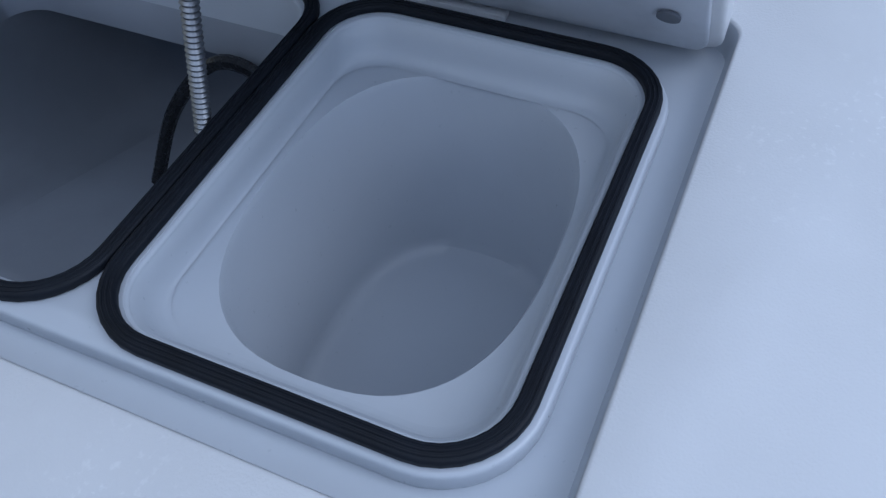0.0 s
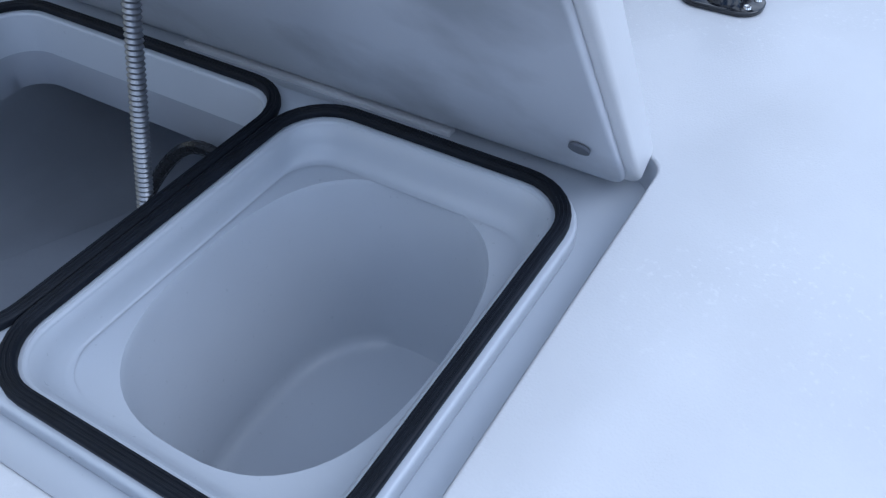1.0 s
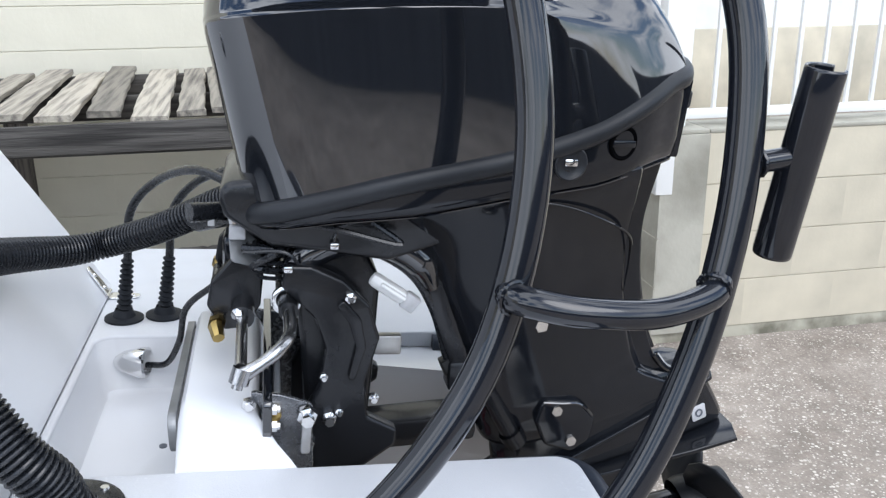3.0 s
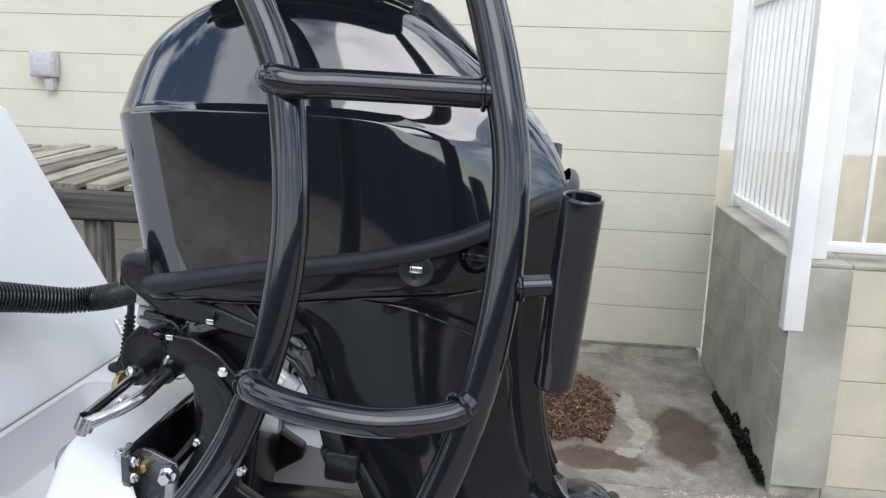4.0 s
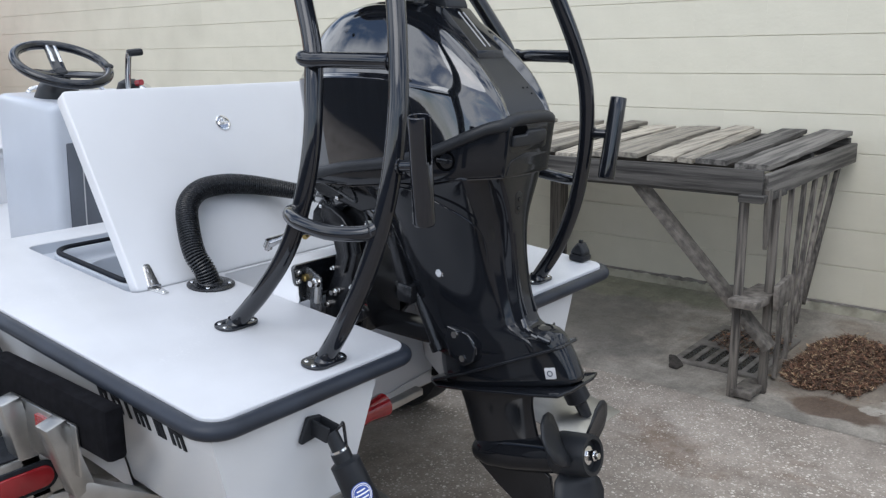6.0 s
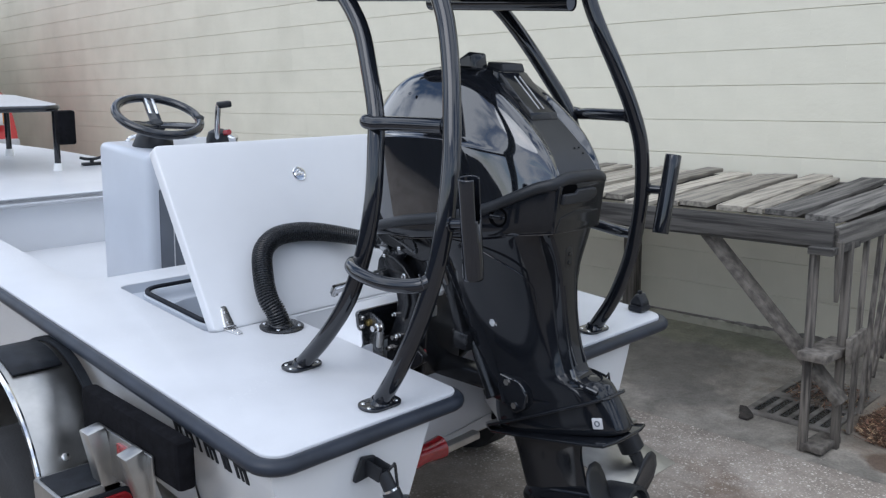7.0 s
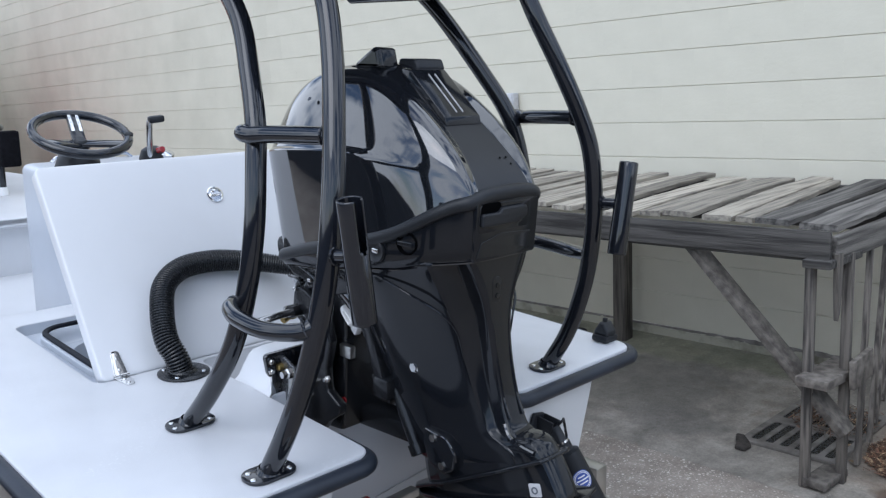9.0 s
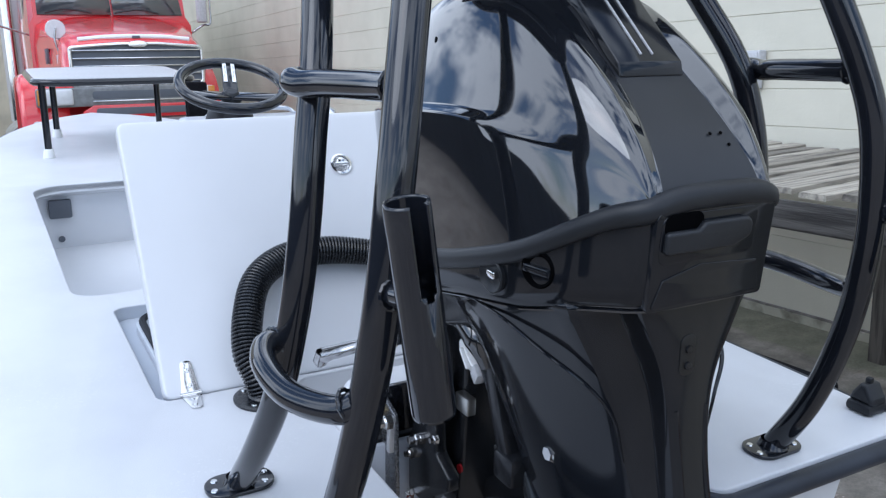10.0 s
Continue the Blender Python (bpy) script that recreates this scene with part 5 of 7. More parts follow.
    part("rear_trim", plate([rounded([(-0.088, -0.064), (0.082, -0.064), (0.07, -0.022), (-0.02, -0.016), (-0.075, -0.03)], 0.004)], 0.001, 0.003, 0.001, hm), M_LEG, lower)
    for y, z, x in ((-0.022, 0.406, 0.1745), (-0.098, 0.432, 0.158)):
        for sx in (-1, 1):
            ax = (sx, -0.12 if y > -0.05 else -0.35, -0.05)
            cup = part("latch_cup", lathe([(-0.004, 0.0235), (0.002, 0.0235), (0.0035, 0.0215), (0.0005, 0.018), (-0.002, 0.012), (-0.002, 0)], (sx * x, y, z), ax, 24), M_SATIN if y > -0.05 else M_VOID, lower)
            if y > -0.05:
                part("key_knob", box((sx * 0.173 - 0.005, y - 0.009, z - 0.004), (sx * 0.173 + 0.004, y + 0.009, z + 0.006), 0.002), M_STEEL, cup, "chrome latch knob")
            else:
                part("latch_bar", beam((sx * (x + 0.002) + sx * 0.006, y + 0.019, z), (sx * (x + 0.002) - sx * 0.006, y - 0.019, z - 0.002), 0.006, 0.010, bevel=0.002), M_LEG, cup)
    # skirt and leg, ring by ring: front y, z, rear y, z, half breadths at front, middle, side edge, rear edge
    rings = [(0.235, 0.345, -0.198, 0.425, 0.125, 0.160, 0.150, 0.088), (0.24, 0.322, -0.203, 0.402, 0.13, 0.166, 0.146, 0.086), (0.195, 0.285, -0.204, 0.340, 0.115, 0.148, 0.116, 0.056), (0.15, 0.23, -0.205, 0.285, 0.10, 0.122, 0.088, 0.034),
             (0.115, 0.15, -0.216, 0.20, 0.085, 0.095, 0.066, 0.030), (0.08, 0.06, -0.236, 0.12, 0.066, 0.078, 0.054, 0.030), (0.055, 0.0, -0.252, 0.082, 0.056, 0.068, 0.048, 0.030), (0.045, -0.02, -0.262, 0.062, 0.054, 0.066, 0.048, 0.031), (0.042, -0.03, -0.272, 0.050, 0.053, 0.064, 0.048, 0.032), (0.034, -0.05, -0.328, 0.036, 0.05, 0.060, 0.047, 0.036), (0.03, -0.06, -0.340, 0.026, 0.05, 0.058, 0.046, 0.037), (0.01, -0.12, -0.376, -0.03, 0.046, 0.052, 0.042, 0.036)]
    lines = []
    for yf, zf, yb, zb, wf, wm, ws, wb in rings:
        p = lambda f: (yf + (yb - yf) * f, zf + (zb - zf) * f)
        half = [(wf * 0.45, *p(0)), (wf, *p(0.06)), (wm, *p(0.36)), ((wm + ws) * 0.51, *p(0.62)), (ws, *p(0.86)), (wb * 1.02, *p(0.90)), (wb, *p(0.985)), (wb * 0.8, *p(1.0))]
        lines.append([(-x, y, z) for x, y, z in half] + [(x, y, z) for x, y, z in reversed(half)])
    bm = strip(lines, cap_start=True, cap_end=True)
    crease = bm.edges.layers.float.new("crease_edge")
    bm.verts.ensure_lookup_table()
    idx = {v: i for i, v in enumerate(bm.verts)}
    for e in bm.edges:
        a, b = idx[e.verts[0]], idx[e.verts[1]]
        if a % 16 == b % 16 and a % 16 in (4, 5, 6, 9, 10, 11):
            e[crease] = 0.5
    leg = subdivide(part("midsection", bm, M_LEG, mo, "gloss black drive leg"), 3)
    for s in (-1, 1):
        part("bolt", lathe([(0, 0.014), (0.006, 0.014), (0.008, 0.010), (0.012, 0.010), (0.012, 0)], (s * 0.076, -0.039, 0.141), (s, 0, 0), 6), M_STEEL, leg, "bright hex bolt")
        # raised edge that sweeps from the cowl down the side of the leg
        part("side_rib", tube(smooth_path([(s * 0.157, 0.06, 0.350), (s * 0.155, -0.02, 0.345), (s * 0.140, -0.09, 0.322), (s * 0.112, -0.145, 0.292), (s * 0.084, -0.165, 0.25), (s * 0.068, -0.17, 0.19)]), [0.0015 + 0.0018 * math.sin(math.pi * k / 40) for k in range(41)], 8, flat=0.7), M_LEG, leg)
        part("rear_rib", tube(smooth_path([(s * 0.024, -0.204, 0.265), (s * 0.02, -0.214, 0.20), (s * 0.02, -0.235, 0.12), (s * 0.02, -0.256, 0.075)]), 0.0045, 8), M_LEG, leg)
    slot = Matrix.Translation((-0.012, -0.2035, 0.335)) @ Matrix.Rotation(radians(90), 4, "X")
    pad = part("screw_slot", plate([rounded(rect(-0.012, -0.026, 0.012, 0.026), 0.010)], -0.002, 0.0012, 0.0006, slot), M_DARKP, leg)
    for dz in (-0.013, 0.008):
        part("rear_screw", lathe([(0, 0.0055), (0.003, 0.005), (0.0035, 0)], (-0.012, -0.2047, 0.335 + dz), (0, -1, 0), 8), M_CAST, pad)
    part("foot_lip", tube(smooth_path([(-0.036, -0.256, 0.068), (-0.042, -0.275, 0.048), (-0.044, -0.305, 0.040), (-0.040, -0.336, 0.034)]), 0.006, 8), M_BLK, leg)
    # lower unit in its own tilted axes: u aft, v up
    A, N = Vector((0, -math.cos(radians(17)), math.sin(radians(17)))), Vector((0, math.sin(radians(17)), math.cos(radians(17))))
    P = Vector((0, 0.038, -0.196))
    lu = Matrix((A, Vector((1, 0, 0)), N)).transposed().to_4x4()
    lu.translation = P
    q = lambda u, x, v: tuple(P + A * u + N * v + Vector((x, 0, 0)))
    av = [(0.0, 0.0), (0.06, -0.045), (0.20, -0.07), (0.38, -0.088), (0.455, -0.09), (0.468, -0.05), (0.468, 0.05), (0.455, 0.09), (0.38, 0.088), (0.20, 0.07), (0.06, 0.045)]
    part("anti_ventilation_plate", plate([av], -0.004, 0.004, 0.0025, lu), M_LEG, mo)
    rise = math.atan2(0.092, 0.44)
    fl = lu @ Matrix.Translation((0.0, 0, 0.005)) @ Matrix.Rotation(-rise, 4, "Y")
    part("gearcase_flange", plate([rounded([(0.0, 0.0), (0.05, -0.044), (0.18, -0.066), (0.34, -0.062), (0.455, -0.046), (0.462, -0.03), (0.462, 0.03), (0.455, 0.046), (0.34, 0.062), (0.18, 0.066), (0.05, 0.044)], 0.008, 3)], -0.004, 0.004, 0.0025, fl), M_LEG, mo, "thin gloss black flange over the gearcase")
    strut = []
    for v, u0, u1, w in ((0.150, 0.10, 0.418, 0.050), (0.112, 0.06, 0.442, 0.055), (0.060, 0.05, 0.458, 0.056), (0.016, 0.05, 0.470, 0.056), (0.004, 0.06, 0.470, 0.050), (-0.004, 0.085, 0.34, 0.034), (-0.03, 0.094, 0.325, 0.029), (-0.06, 0.098, 0.316, 0.028), (-0.13, 0.106, 0.318, 0.029), (-0.19, 0.112, 0.325, 0.034)):
        um = u0 + (u1 - u0) * 0.4
        rear = 0.64 if v > 0 else 0.3
        strut.append([q(u0, 0, v), q(u0 + 0.03, -w * 0.75, v), q(um, -w, v), q(u1 - 0.06, -w * 0.82, v), q(u1 - 0.004, -w * rear, v), q(u1, 0, v), q(u1 - 0.004, w * rear, v), q(u1 - 0.06, w * 0.82, v), q(um, w, v), q(u0 + 0.03, w * 0.75, v)])
    gear = subdivide(part("gearcase_strut", strip(strut, cap_start=True, cap_end=True), M_LEG, mo), 2)
    axis_v = -0.17
    part("gearcase", lathe([(0, 0), (0.004, 0.014), (0.02, 0.030), (0.06, 0.042), (0.13, 0.047), (0.21, 0.045), (0.262, 0.042), (0.262, 0)], q(0.106, 0, axis_v - 0.008), A, 28), M_LEG, mo)
    skeg = [(0.10, -0.19), (0.30, -0.20), (0.335, -0.235), (0.33, -0.33), (0.24, -0.335), (0.17, -0.27)]
    sm = Matrix((A, N, Vector((-1, 0, 0)))).transposed().to_4x4()
    sm.translation = P
    part("skeg", plate([rounded(skeg, 0.01)], -0.006, 0.006, 0.004, sm), M_CAST, mo)
    part("anode_plate", plate([rounded(rect(-0.0135, -0.0135, 0.0135, 0.0135), 0.003)], 0, 0.002, 0.0005, Matrix.Translation((-0.0425, -0.347, -0.037)) @ Matrix.Rotation(radians(-17), 4, "X") @ Matrix.Rotation(radians(9), 4, "Z") @ Matrix.Rotation(radians(-90), 4, "Y")), M_LABEL, gear, "square silver label")
    part("label_ring", lathe([(0, 0.0075), (0.0008, 0.0075), (0.0009, 0.0045), (0, 0.0045)], (-0.0452, -0.347, -0.037), (-1, -0.16, 0.05), 16), M_DARK, gear)
    prop = part("propeller", lathe([(0, 0.050), (0.015, 0.053), (0.08, 0.050), (0.096, 0.047), (0.096, 0.038), (0.08, 0.036), (0.08, 0)], q(0.368, 0, axis_v), A, 26), M_SATIN, mo, "three-blade black propeller")
    part("washer", lathe([(0, 0.022), (0.004, 0.022), (0.005, 0.018), (0.005, 0)], q(0.449, 0, axis_v), A, 20), M_STEEL, prop)
    part("nut", lathe([(0, 0.013), (0.016, 0.013), (0.018, 0.009), (0.026, 0.008), (0.026, 0)], q(0.453, 0, axis_v), A, 6), M_STEEL, prop, "steel propeller nut")
    for k in range(3):
        g = math.radians(14 + 120 * k)
        rad = lambda ang: Vector((1, 0, 0)) * math.cos(ang) + N * math.sin(ang)
        blade = []
        hub = Vector(q(0.41, 0, axis_v))
        for rr, half, pitch in ((0.045, 0.036, 0.72), (0.076, 0.060, 0.55), (0.108, 0.070, 0.44), (0.135, 0.064, 0.38), (0.154, 0.045, 0.34), (0.165, 0.018, 0.32)):
            line = []
            for t in (-1, -0.5, 0, 0.5, 1):
                ang = g + t * half / rr * math.cos(pitch) + 0.12 * (rr / 0.15)
                line.append(hub + rad(ang) * rr + A * (t * half * math.sin(pitch) + 0.016 * rr / 0.15))
            blade.append(line)
        bl = part("blade", strip(blade, closed=False), M_SATIN, prop, smooth=60)
        md = bl.modifiers.new("thick", "SOLIDIFY")
        md.thickness = 0.005
    # trim ram side cover on the leg
    cover = side_slab(rounded([(-0.060, 0.008), (-0.122, 0.004), (-0.152, -0.030), (-0.146, -0.066), (-0.118, -0.086), (-0.072, -0.072), (-0.052, -0.030)], 0.014, 4), -0.070, -0.040, 0.005)
    part("pivot_cover", cover, M_LEG, mo, "gloss black pivot cover")
    part("pivot_rim", tube(smooth_path([(-0.069, -0.062, 0.004), (-0.070, -0.092, 0.002), (-0.069, -0.122, 0.000), (-0.066, -0.146, -0.022), (-0.064, -0.150, -0.045)], 4), 0.0022, 6), M_BLK, mo)
    for y, z in ((-0.085, -0.010), (-0.114, -0.064)):
        part("bolt", lathe([(0, 0.009), (0.006, 0.009), (0.006, 0)], (-0.068, y, z), (-1, 0, 0), 6), M_STEEL, mo)
    # clamp brackets and swivel
    for s in (-1, 1):
        prof = rounded([(0.345, 0.215), (0.338, 0.246), (0.305, 0.245), (0.262, 0.225), (0.224, 0.188), (0.208, 0.139), (0.226, 0.070), (0.221, 0.018), (0.176, -0.006), (0.178, -0.030), (0.225, -0.065), (0.255, -0.10), (0.322, -0.10), (0.322, 0.0), (0.292, 0.065), (0.284, 0.125), (0.30, 0.17)], 0.009, 3)
        br = part("clamp_bracket", side_slab(prof, s * 0.108 - 0.012, s * 0.108 + 0.012, 0.005), M_CAST, mo, "black cast clamp bracket")
        part("web", side_slab(rounded([(0.262, 0.20), (0.236, 0.17), (0.228, 0.13), (0.242, 0.08), (0.252, 0.08), (0.242, 0.13), (0.252, 0.165), (0.270, 0.19)], 0.004, 2), s * 0.124 - 0.005, s * 0.124 + 0.003, 0.002), M_CAST, br)
        for y, z, r in ((0.305, -0.02, 0.010), (0.305, -0.10, 0.010), (0.252, 0.202, 0.008), (0.285, 0.085, 0.006), (0.262, 0.03, 0.006), (0.214, 0.05, 0.008)):
            part("bolt", lathe([(0, r), (0.007, r), (0.008, r * 0.6), (0.014, r * 0.6), (0.014, 0)], (s * 0.1205, y, z), (s, 0, 0), 6), M_STEEL, br)
        part("spacer_plate", side_slab(rounded([(0.314, 0.058), (0.301, 0.058), (0.304, -0.012), (0.317, -0.012)], 0.003, 2), s * 0.159 - 0.006, s * 0.159 + 0.006, 0.002), M_BRIGHT, br, "bright aluminium spacer block")
        part("jack_plate", side_slab(rounded([(0.392, 0.086), (0.372, 0.078), (0.345, 0.075), (0.302, 0.060), (0.296, -0.10), (0.352, -0.10), (0.358, 0.02), (0.372, 0.056)], 0.005, 2), s * 0.152 - 0.004, s * 0.152 + 0.004, 0.002), M_MOUNT, mo, "gloss side plate of the motor mount, reflected grey put into its colour")
        part("hex_nut", lathe([(0, 0.014), (0.012, 0.014), (0.014, 0.009), (0.026, 0.009), (0.026, 0)], (s * 0.160, 0.309, 0.048), (s, 0, 0), 6), M_STEEL, br)
        part("hex_nut", lathe([(0, 0.011), (0.010, 0.011), (0.012, 0.007), (0.022, 0.007), (0.022, 0)], (s * 0.120, 0.276, 0.022), (s, 0, 0), 6), M_STEEL, br)
        part("hex_nut", lathe([(0, 0.010), (0.008, 0.010), (0.009, 0.006), (0.014, 0.006), (0.014, 0)], (s * 0.156, 0.386, 0.064), (s, 0, 0), 6), M_STEEL, br)
        part("grease_plug", lathe([(0, 0.009), (0.012, 0.009), (0.014, 0.006), (0.014, 0)], (s * 0.156, 0.352, 0.050), (s, 0, 0), 8), M_BRASS, br, "brass grease plug")
    turn = Matrix.Translation((0, 0.362, 0)) @ Matrix.Rotation(radians(90), 4, "X")
    part("transom_plate", plate([rounded([(-0.202, 0.088), (-0.194, 0.040), (-0.168, -0.010), (-0.150, -0.105), (0.135, -0.105), (0.152, -0.010), (0.178, 0.040), (0.186, 0.088)], 0.010, 3)], -0.006, 0.006, 0.002, turn), M_BLK, mo, "gloss black motor plate across the transom")
    for x in (-0.186, 0.168):
        for z in (0.070, 0.045):
            part("bolt", lathe([(0, 0.008), (0.006, 0.008), (0.007, 0.005), (0.010, 0.005), (0.010, 0)], (x, 0.3555, z), (0, -1, 0), 6), M_STEEL, mo)
    part("swivel_bracket", side_slab(rounded([(0.33, 0.25), (0.24, 0.275), (0.205, 0.21), (0.21, 0.06), (0.22, -0.10), (0.30, -0.11), (0.31, 0.05)], 0.02, 4), -0.075, 0.075, 0.010), M_CAST, mo)
    part("swivel_hood", tube(smooth_path([(-0.085, 0.335, 0.225), (-0.09, 0.285, 0.268), (-0.09, 0.215, 0.275), (-0.085, 0.155, 0.245), (-0.08, 0.13, 0.20)]), [0.016, 0.018, 0.02, 0.021, 0.022, 0.023] + [0.024] * 20 + [0.022, 0.020, 0.018, 0.016, 0.014, 0.012, 0.010], 14), M_BLK, mo, "arched gloss black swivel housing")
    part("lower_mount", beam((0.01, 0.235, -0.075), (0.01, 0.03, -0.060), 0.07, 0.05, bevel=0.012), M_CAST, mo)
    strut = part("lift_strut", beam((-0.062, 0.150, 0.255), (-0.064, 0.078, 0.075), 0.030, 0.040, up=(1, 0, 0), bevel=0.006), M_CAST, mo, "flat black lift strut")
    part("strut_cap", box((-0.088, 0.045, 0.035), (-0.045, 0.098, 0.085), 0.008), M_CAST, strut)
    part("trim_ram", tube([(-0.052, 0.066, 0.082), (-0.055, 0.022, 0.010), (-0.056, -0.025, -0.068)], [0.012, 0.0145, 0.0145], 14), M_CAST, mo, "black lift ram")
    part("ram_collar", lathe([(-0.012, 0.019), (0.012, 0.019), (0.014, 0.015)], (-0.056, -0.022, -0.062), (0, -0.5, -0.8), 16), M_CAST, mo)
    part("tilt_tube", rod((-0.094, 0.336, 0.187), (0.16, 0.336, 0.187), 0.0155, 18), M_CAST, mo)
    part("tilt_nut", lathe([(-0.004, 0.0215), (0.005, 0.0215), (0.007, 0.019), (0.007, 0.0165)], (-0.091, 0.336, 0.187), (-1, 0, 0), 24), M_STEEL, mo)
    part("tilt_sleeve", rod((-0.095, 0.336, 0.187), (-0.137, 0.335, 0.187), 0.0135, 16), M_CAST, mo)
    part("steering_arm", tube(smooth_path([(-0.125, 0.336, 0.187), (-0.175, 0.334, 0.186), (-0.208, 0.336, 0.182), (-0.229, 0.348, 0.174), (-0.242, 0.369, 0.162), (-0.250, 0.394, 0.149)], 6), [0.0088] * 22 + [0.0084, 0.008, 0.008, 0.0085, 0.009, 0.0095, 0.010, 0.010, 0.010], 14), M_DULL, mo, "bent steel steering link arm")
    part("steering_eye", lathe([(-0.010, 0.0125), (0.010, 0.0125), (0.012, 0.007), (0.017, 0.007), (0.017, 0)], (-0.250, 0.394, 0.15), (-0.2, 0.3, -1), 12), M_DULL, mo)
    part("steering_ram", rod((-0.250, 0.394, 0.160), (-0.08, 0.396, 0.166), 0.0075, 14), M_DULL, mo, "steel steering ram rod")
    part("steering_cylinder", rod((-0.105, 0.396, 0.166), (0.22, 0.398, 0.172), 0.0165, 16), M_CAST, mo, "black hydraulic steering cylinder")
    # hydraulic steering: brackets, brass fittings and the hose between them
    for x in (-0.045, 0.165):
        part("cylinder_bracket", side_slab(rounded([(0.440, 0.200), (0.446, 0.165), (0.425, 0.128), (0.392, 0.132), (0.372, 0.165), (0.366, 0.235), (0.398, 0.252)], 0.012, 4), x - 0.012, x + 0.012, 0.004), M_CAST, mo, "black steering cylinder bracket")
    part("end_bolt", lathe([(0, 0.008), (0.006, 0.008), (0.008, 0.004), (0.008, 0)], (-0.106, 0.401, 0.172), (-0.8, 0.4, 0.3), 8), M_STEEL, mo)
    for x, y, z in ((-0.074, 0.4316, 0.1425), (0.1755, 0.4404, 0.1505)):
        fit = part("fitting", tube([(x - 0.026, y - 0.004, z - 0.008), (x - 0.010, y, z), (x + 0.008, y, z + 0.001), (x + 0.026, y - 0.002, z + 0.002)], [0.0085, 0.0105, 0.0105, 0.0085], 8), M_BRASS, mo, "brass hydraulic fitting")
        part("fitting_nut", lathe([(-0.006, 0.0125), (0.006, 0.0125), (0.007, 0.010)], (x + 0.004, y, z + 0.001), (1, 0, 0.05), 6), M_BRASS, fit)
    part("hydraulic_hose", tube(smooth_path([(-0.05, 0.431, 0.144), (0.0, 0.436, 0.158), (0.08, 0.438, 0.160), (0.15, 0.440, 0.152)]), 0.0085, 10), M_RUBBER, mo)
    part("red_stripe", tube(smooth_path([(-0.035, 0.4245, 0.156), (0.01, 0.4285, 0.167), (0.07, 0.4305, 0.168)]), 0.0022, 6), M_RED, mo, "thin red printed line on the hose")
    # engine clutter below the cowl
    part("engine_pan", side_slab(rounded([(0.43, 0.355), (0.05, 0.40), (0.05, 0.30), (0.20, 0.25), (0.36, 0.27), (0.42, 0.31)], 0.02, 3), -0.115, 0.115, 0.01), M_CAST, mo)
    # black block added to fill the dark space under the cowl
    part("black_filler_block", box((-0.05, 0.345, 0.215), (0.10, 0.415, 0.315), 0.014), M_CAST, mo)
    for k in range(5):
        part("bellows_ring", lathe([(-0.003, 0.024), (0.0, 0.027), (0.003, 0.024)], (-0.066, 0.352, 0.215 + 0.011 * k), (0.1, 0, 1), 16), M_RUBBER, mo)
    part("mount_block", box((-0.035, 0.385, 0.185), (0.03, 0.425, 0.262), 0.012), M_LEG, mo)
    part("mount_tag", box((-0.0375, 0.398, 0.196), (-0.0355, 0.414, 0.207)), M_WHITE, mo, "small white printed tag")
    brk = part("cable_bracket", plate([rounded([(-0.030, -0.026), (0.022, -0.030), (0.034, 0.004), (0.018, 0.030), (-0.022, 0.026)], 0.008), [(0.009 * math.cos(k * math.pi / 8), 0.006 * math.sin(k * math.pi / 8)) for k in range(16)]], -0.0015, 0.0015, 0.0005, Matrix.Translation((-0.058, 0.388, 0.252)) @ Matrix.Rotation(radians(-62), 4, "Y") @ Matrix.Rotation(radians(25), 4, "X")), M_ZINC, mo, "dull grey steel cable bracket")
    part("bracket_label", box((-0.076, 0.392, 0.268), (-0.060, 0.414, 0.286), 0.002), M_LABEL, brk, "silver label")
    part("bracket_bolt", lathe([(0, 0.006), (0.010, 0.006), (0.010, 0)], (-0.064, 0.408, 0.288), (0, 0.2, 1), 6), M_STEEL, brk)
    relay = part("connector", beam((-0.070, 0.220, 0.214), (-0.077, 0.168, 0.182), 0.023, 0.022, bevel=0.009), M_WHITE, mo, "grey plastic connector block")
    part("connector_plug", beam((-0.076, 0.171, 0.184), (-0.079, 0.152, 0.171), 0.017, 0.025, bevel=0.003), M_LABEL, relay)
    part("connector_rib", beam((-0.083, 0.205, 0.207), (-0.090, 0.170, 0.186), 0.010, 0.006, bevel=0.002), M_WHITE, relay)
    part("cable_loom", tube(smooth_path([(-0.055, 0.36, 0.262), (-0.075, 0.30, 0.275), (-0.085, 0.23, 0.262), (-0.082, 0.165, 0.225), (-0.075, 0.125, 0.165), (-0.068, 0.098, 0.085)]), 0.0075, 10), M_RUBBER, mo, "black cable loom arching over the swivel")
    part("loom_plug", beam((-0.068, 0.101, 0.084), (-0.066, 0.088, 0.055), 0.022, 0.020, bevel=0.002), M_DARKP, mo)
    part("loom_wire", tube(smooth_path([(-0.10, 0.395, 0.258), (-0.112, 0.34, 0.262), (-0.108, 0.32, 0.235), (-0.085, 0.325, 0.205)]), 0.0028, 7), M_RUBBER, mo)
    part("tilt_block", box((-0.090, 0.172, 0.100), (-0.073, 0.212, 0.130), 0.003), M_ALU, mo, "small bright aluminium block")
    part("red_plug", rod((-0.075, 0.214, -0.016), (-0.0785, 0.214, -0.016), 0.008, 10), M_RED, mo)
    rng = random.Random(21)
    for k in range(11):
        y, z = rng.uniform(0.24, 0.41), rng.uniform(0.245, 0.32)
        p0 = Vector((rng.uniform(-0.13, -0.06), y, z))
        pts = [p0]
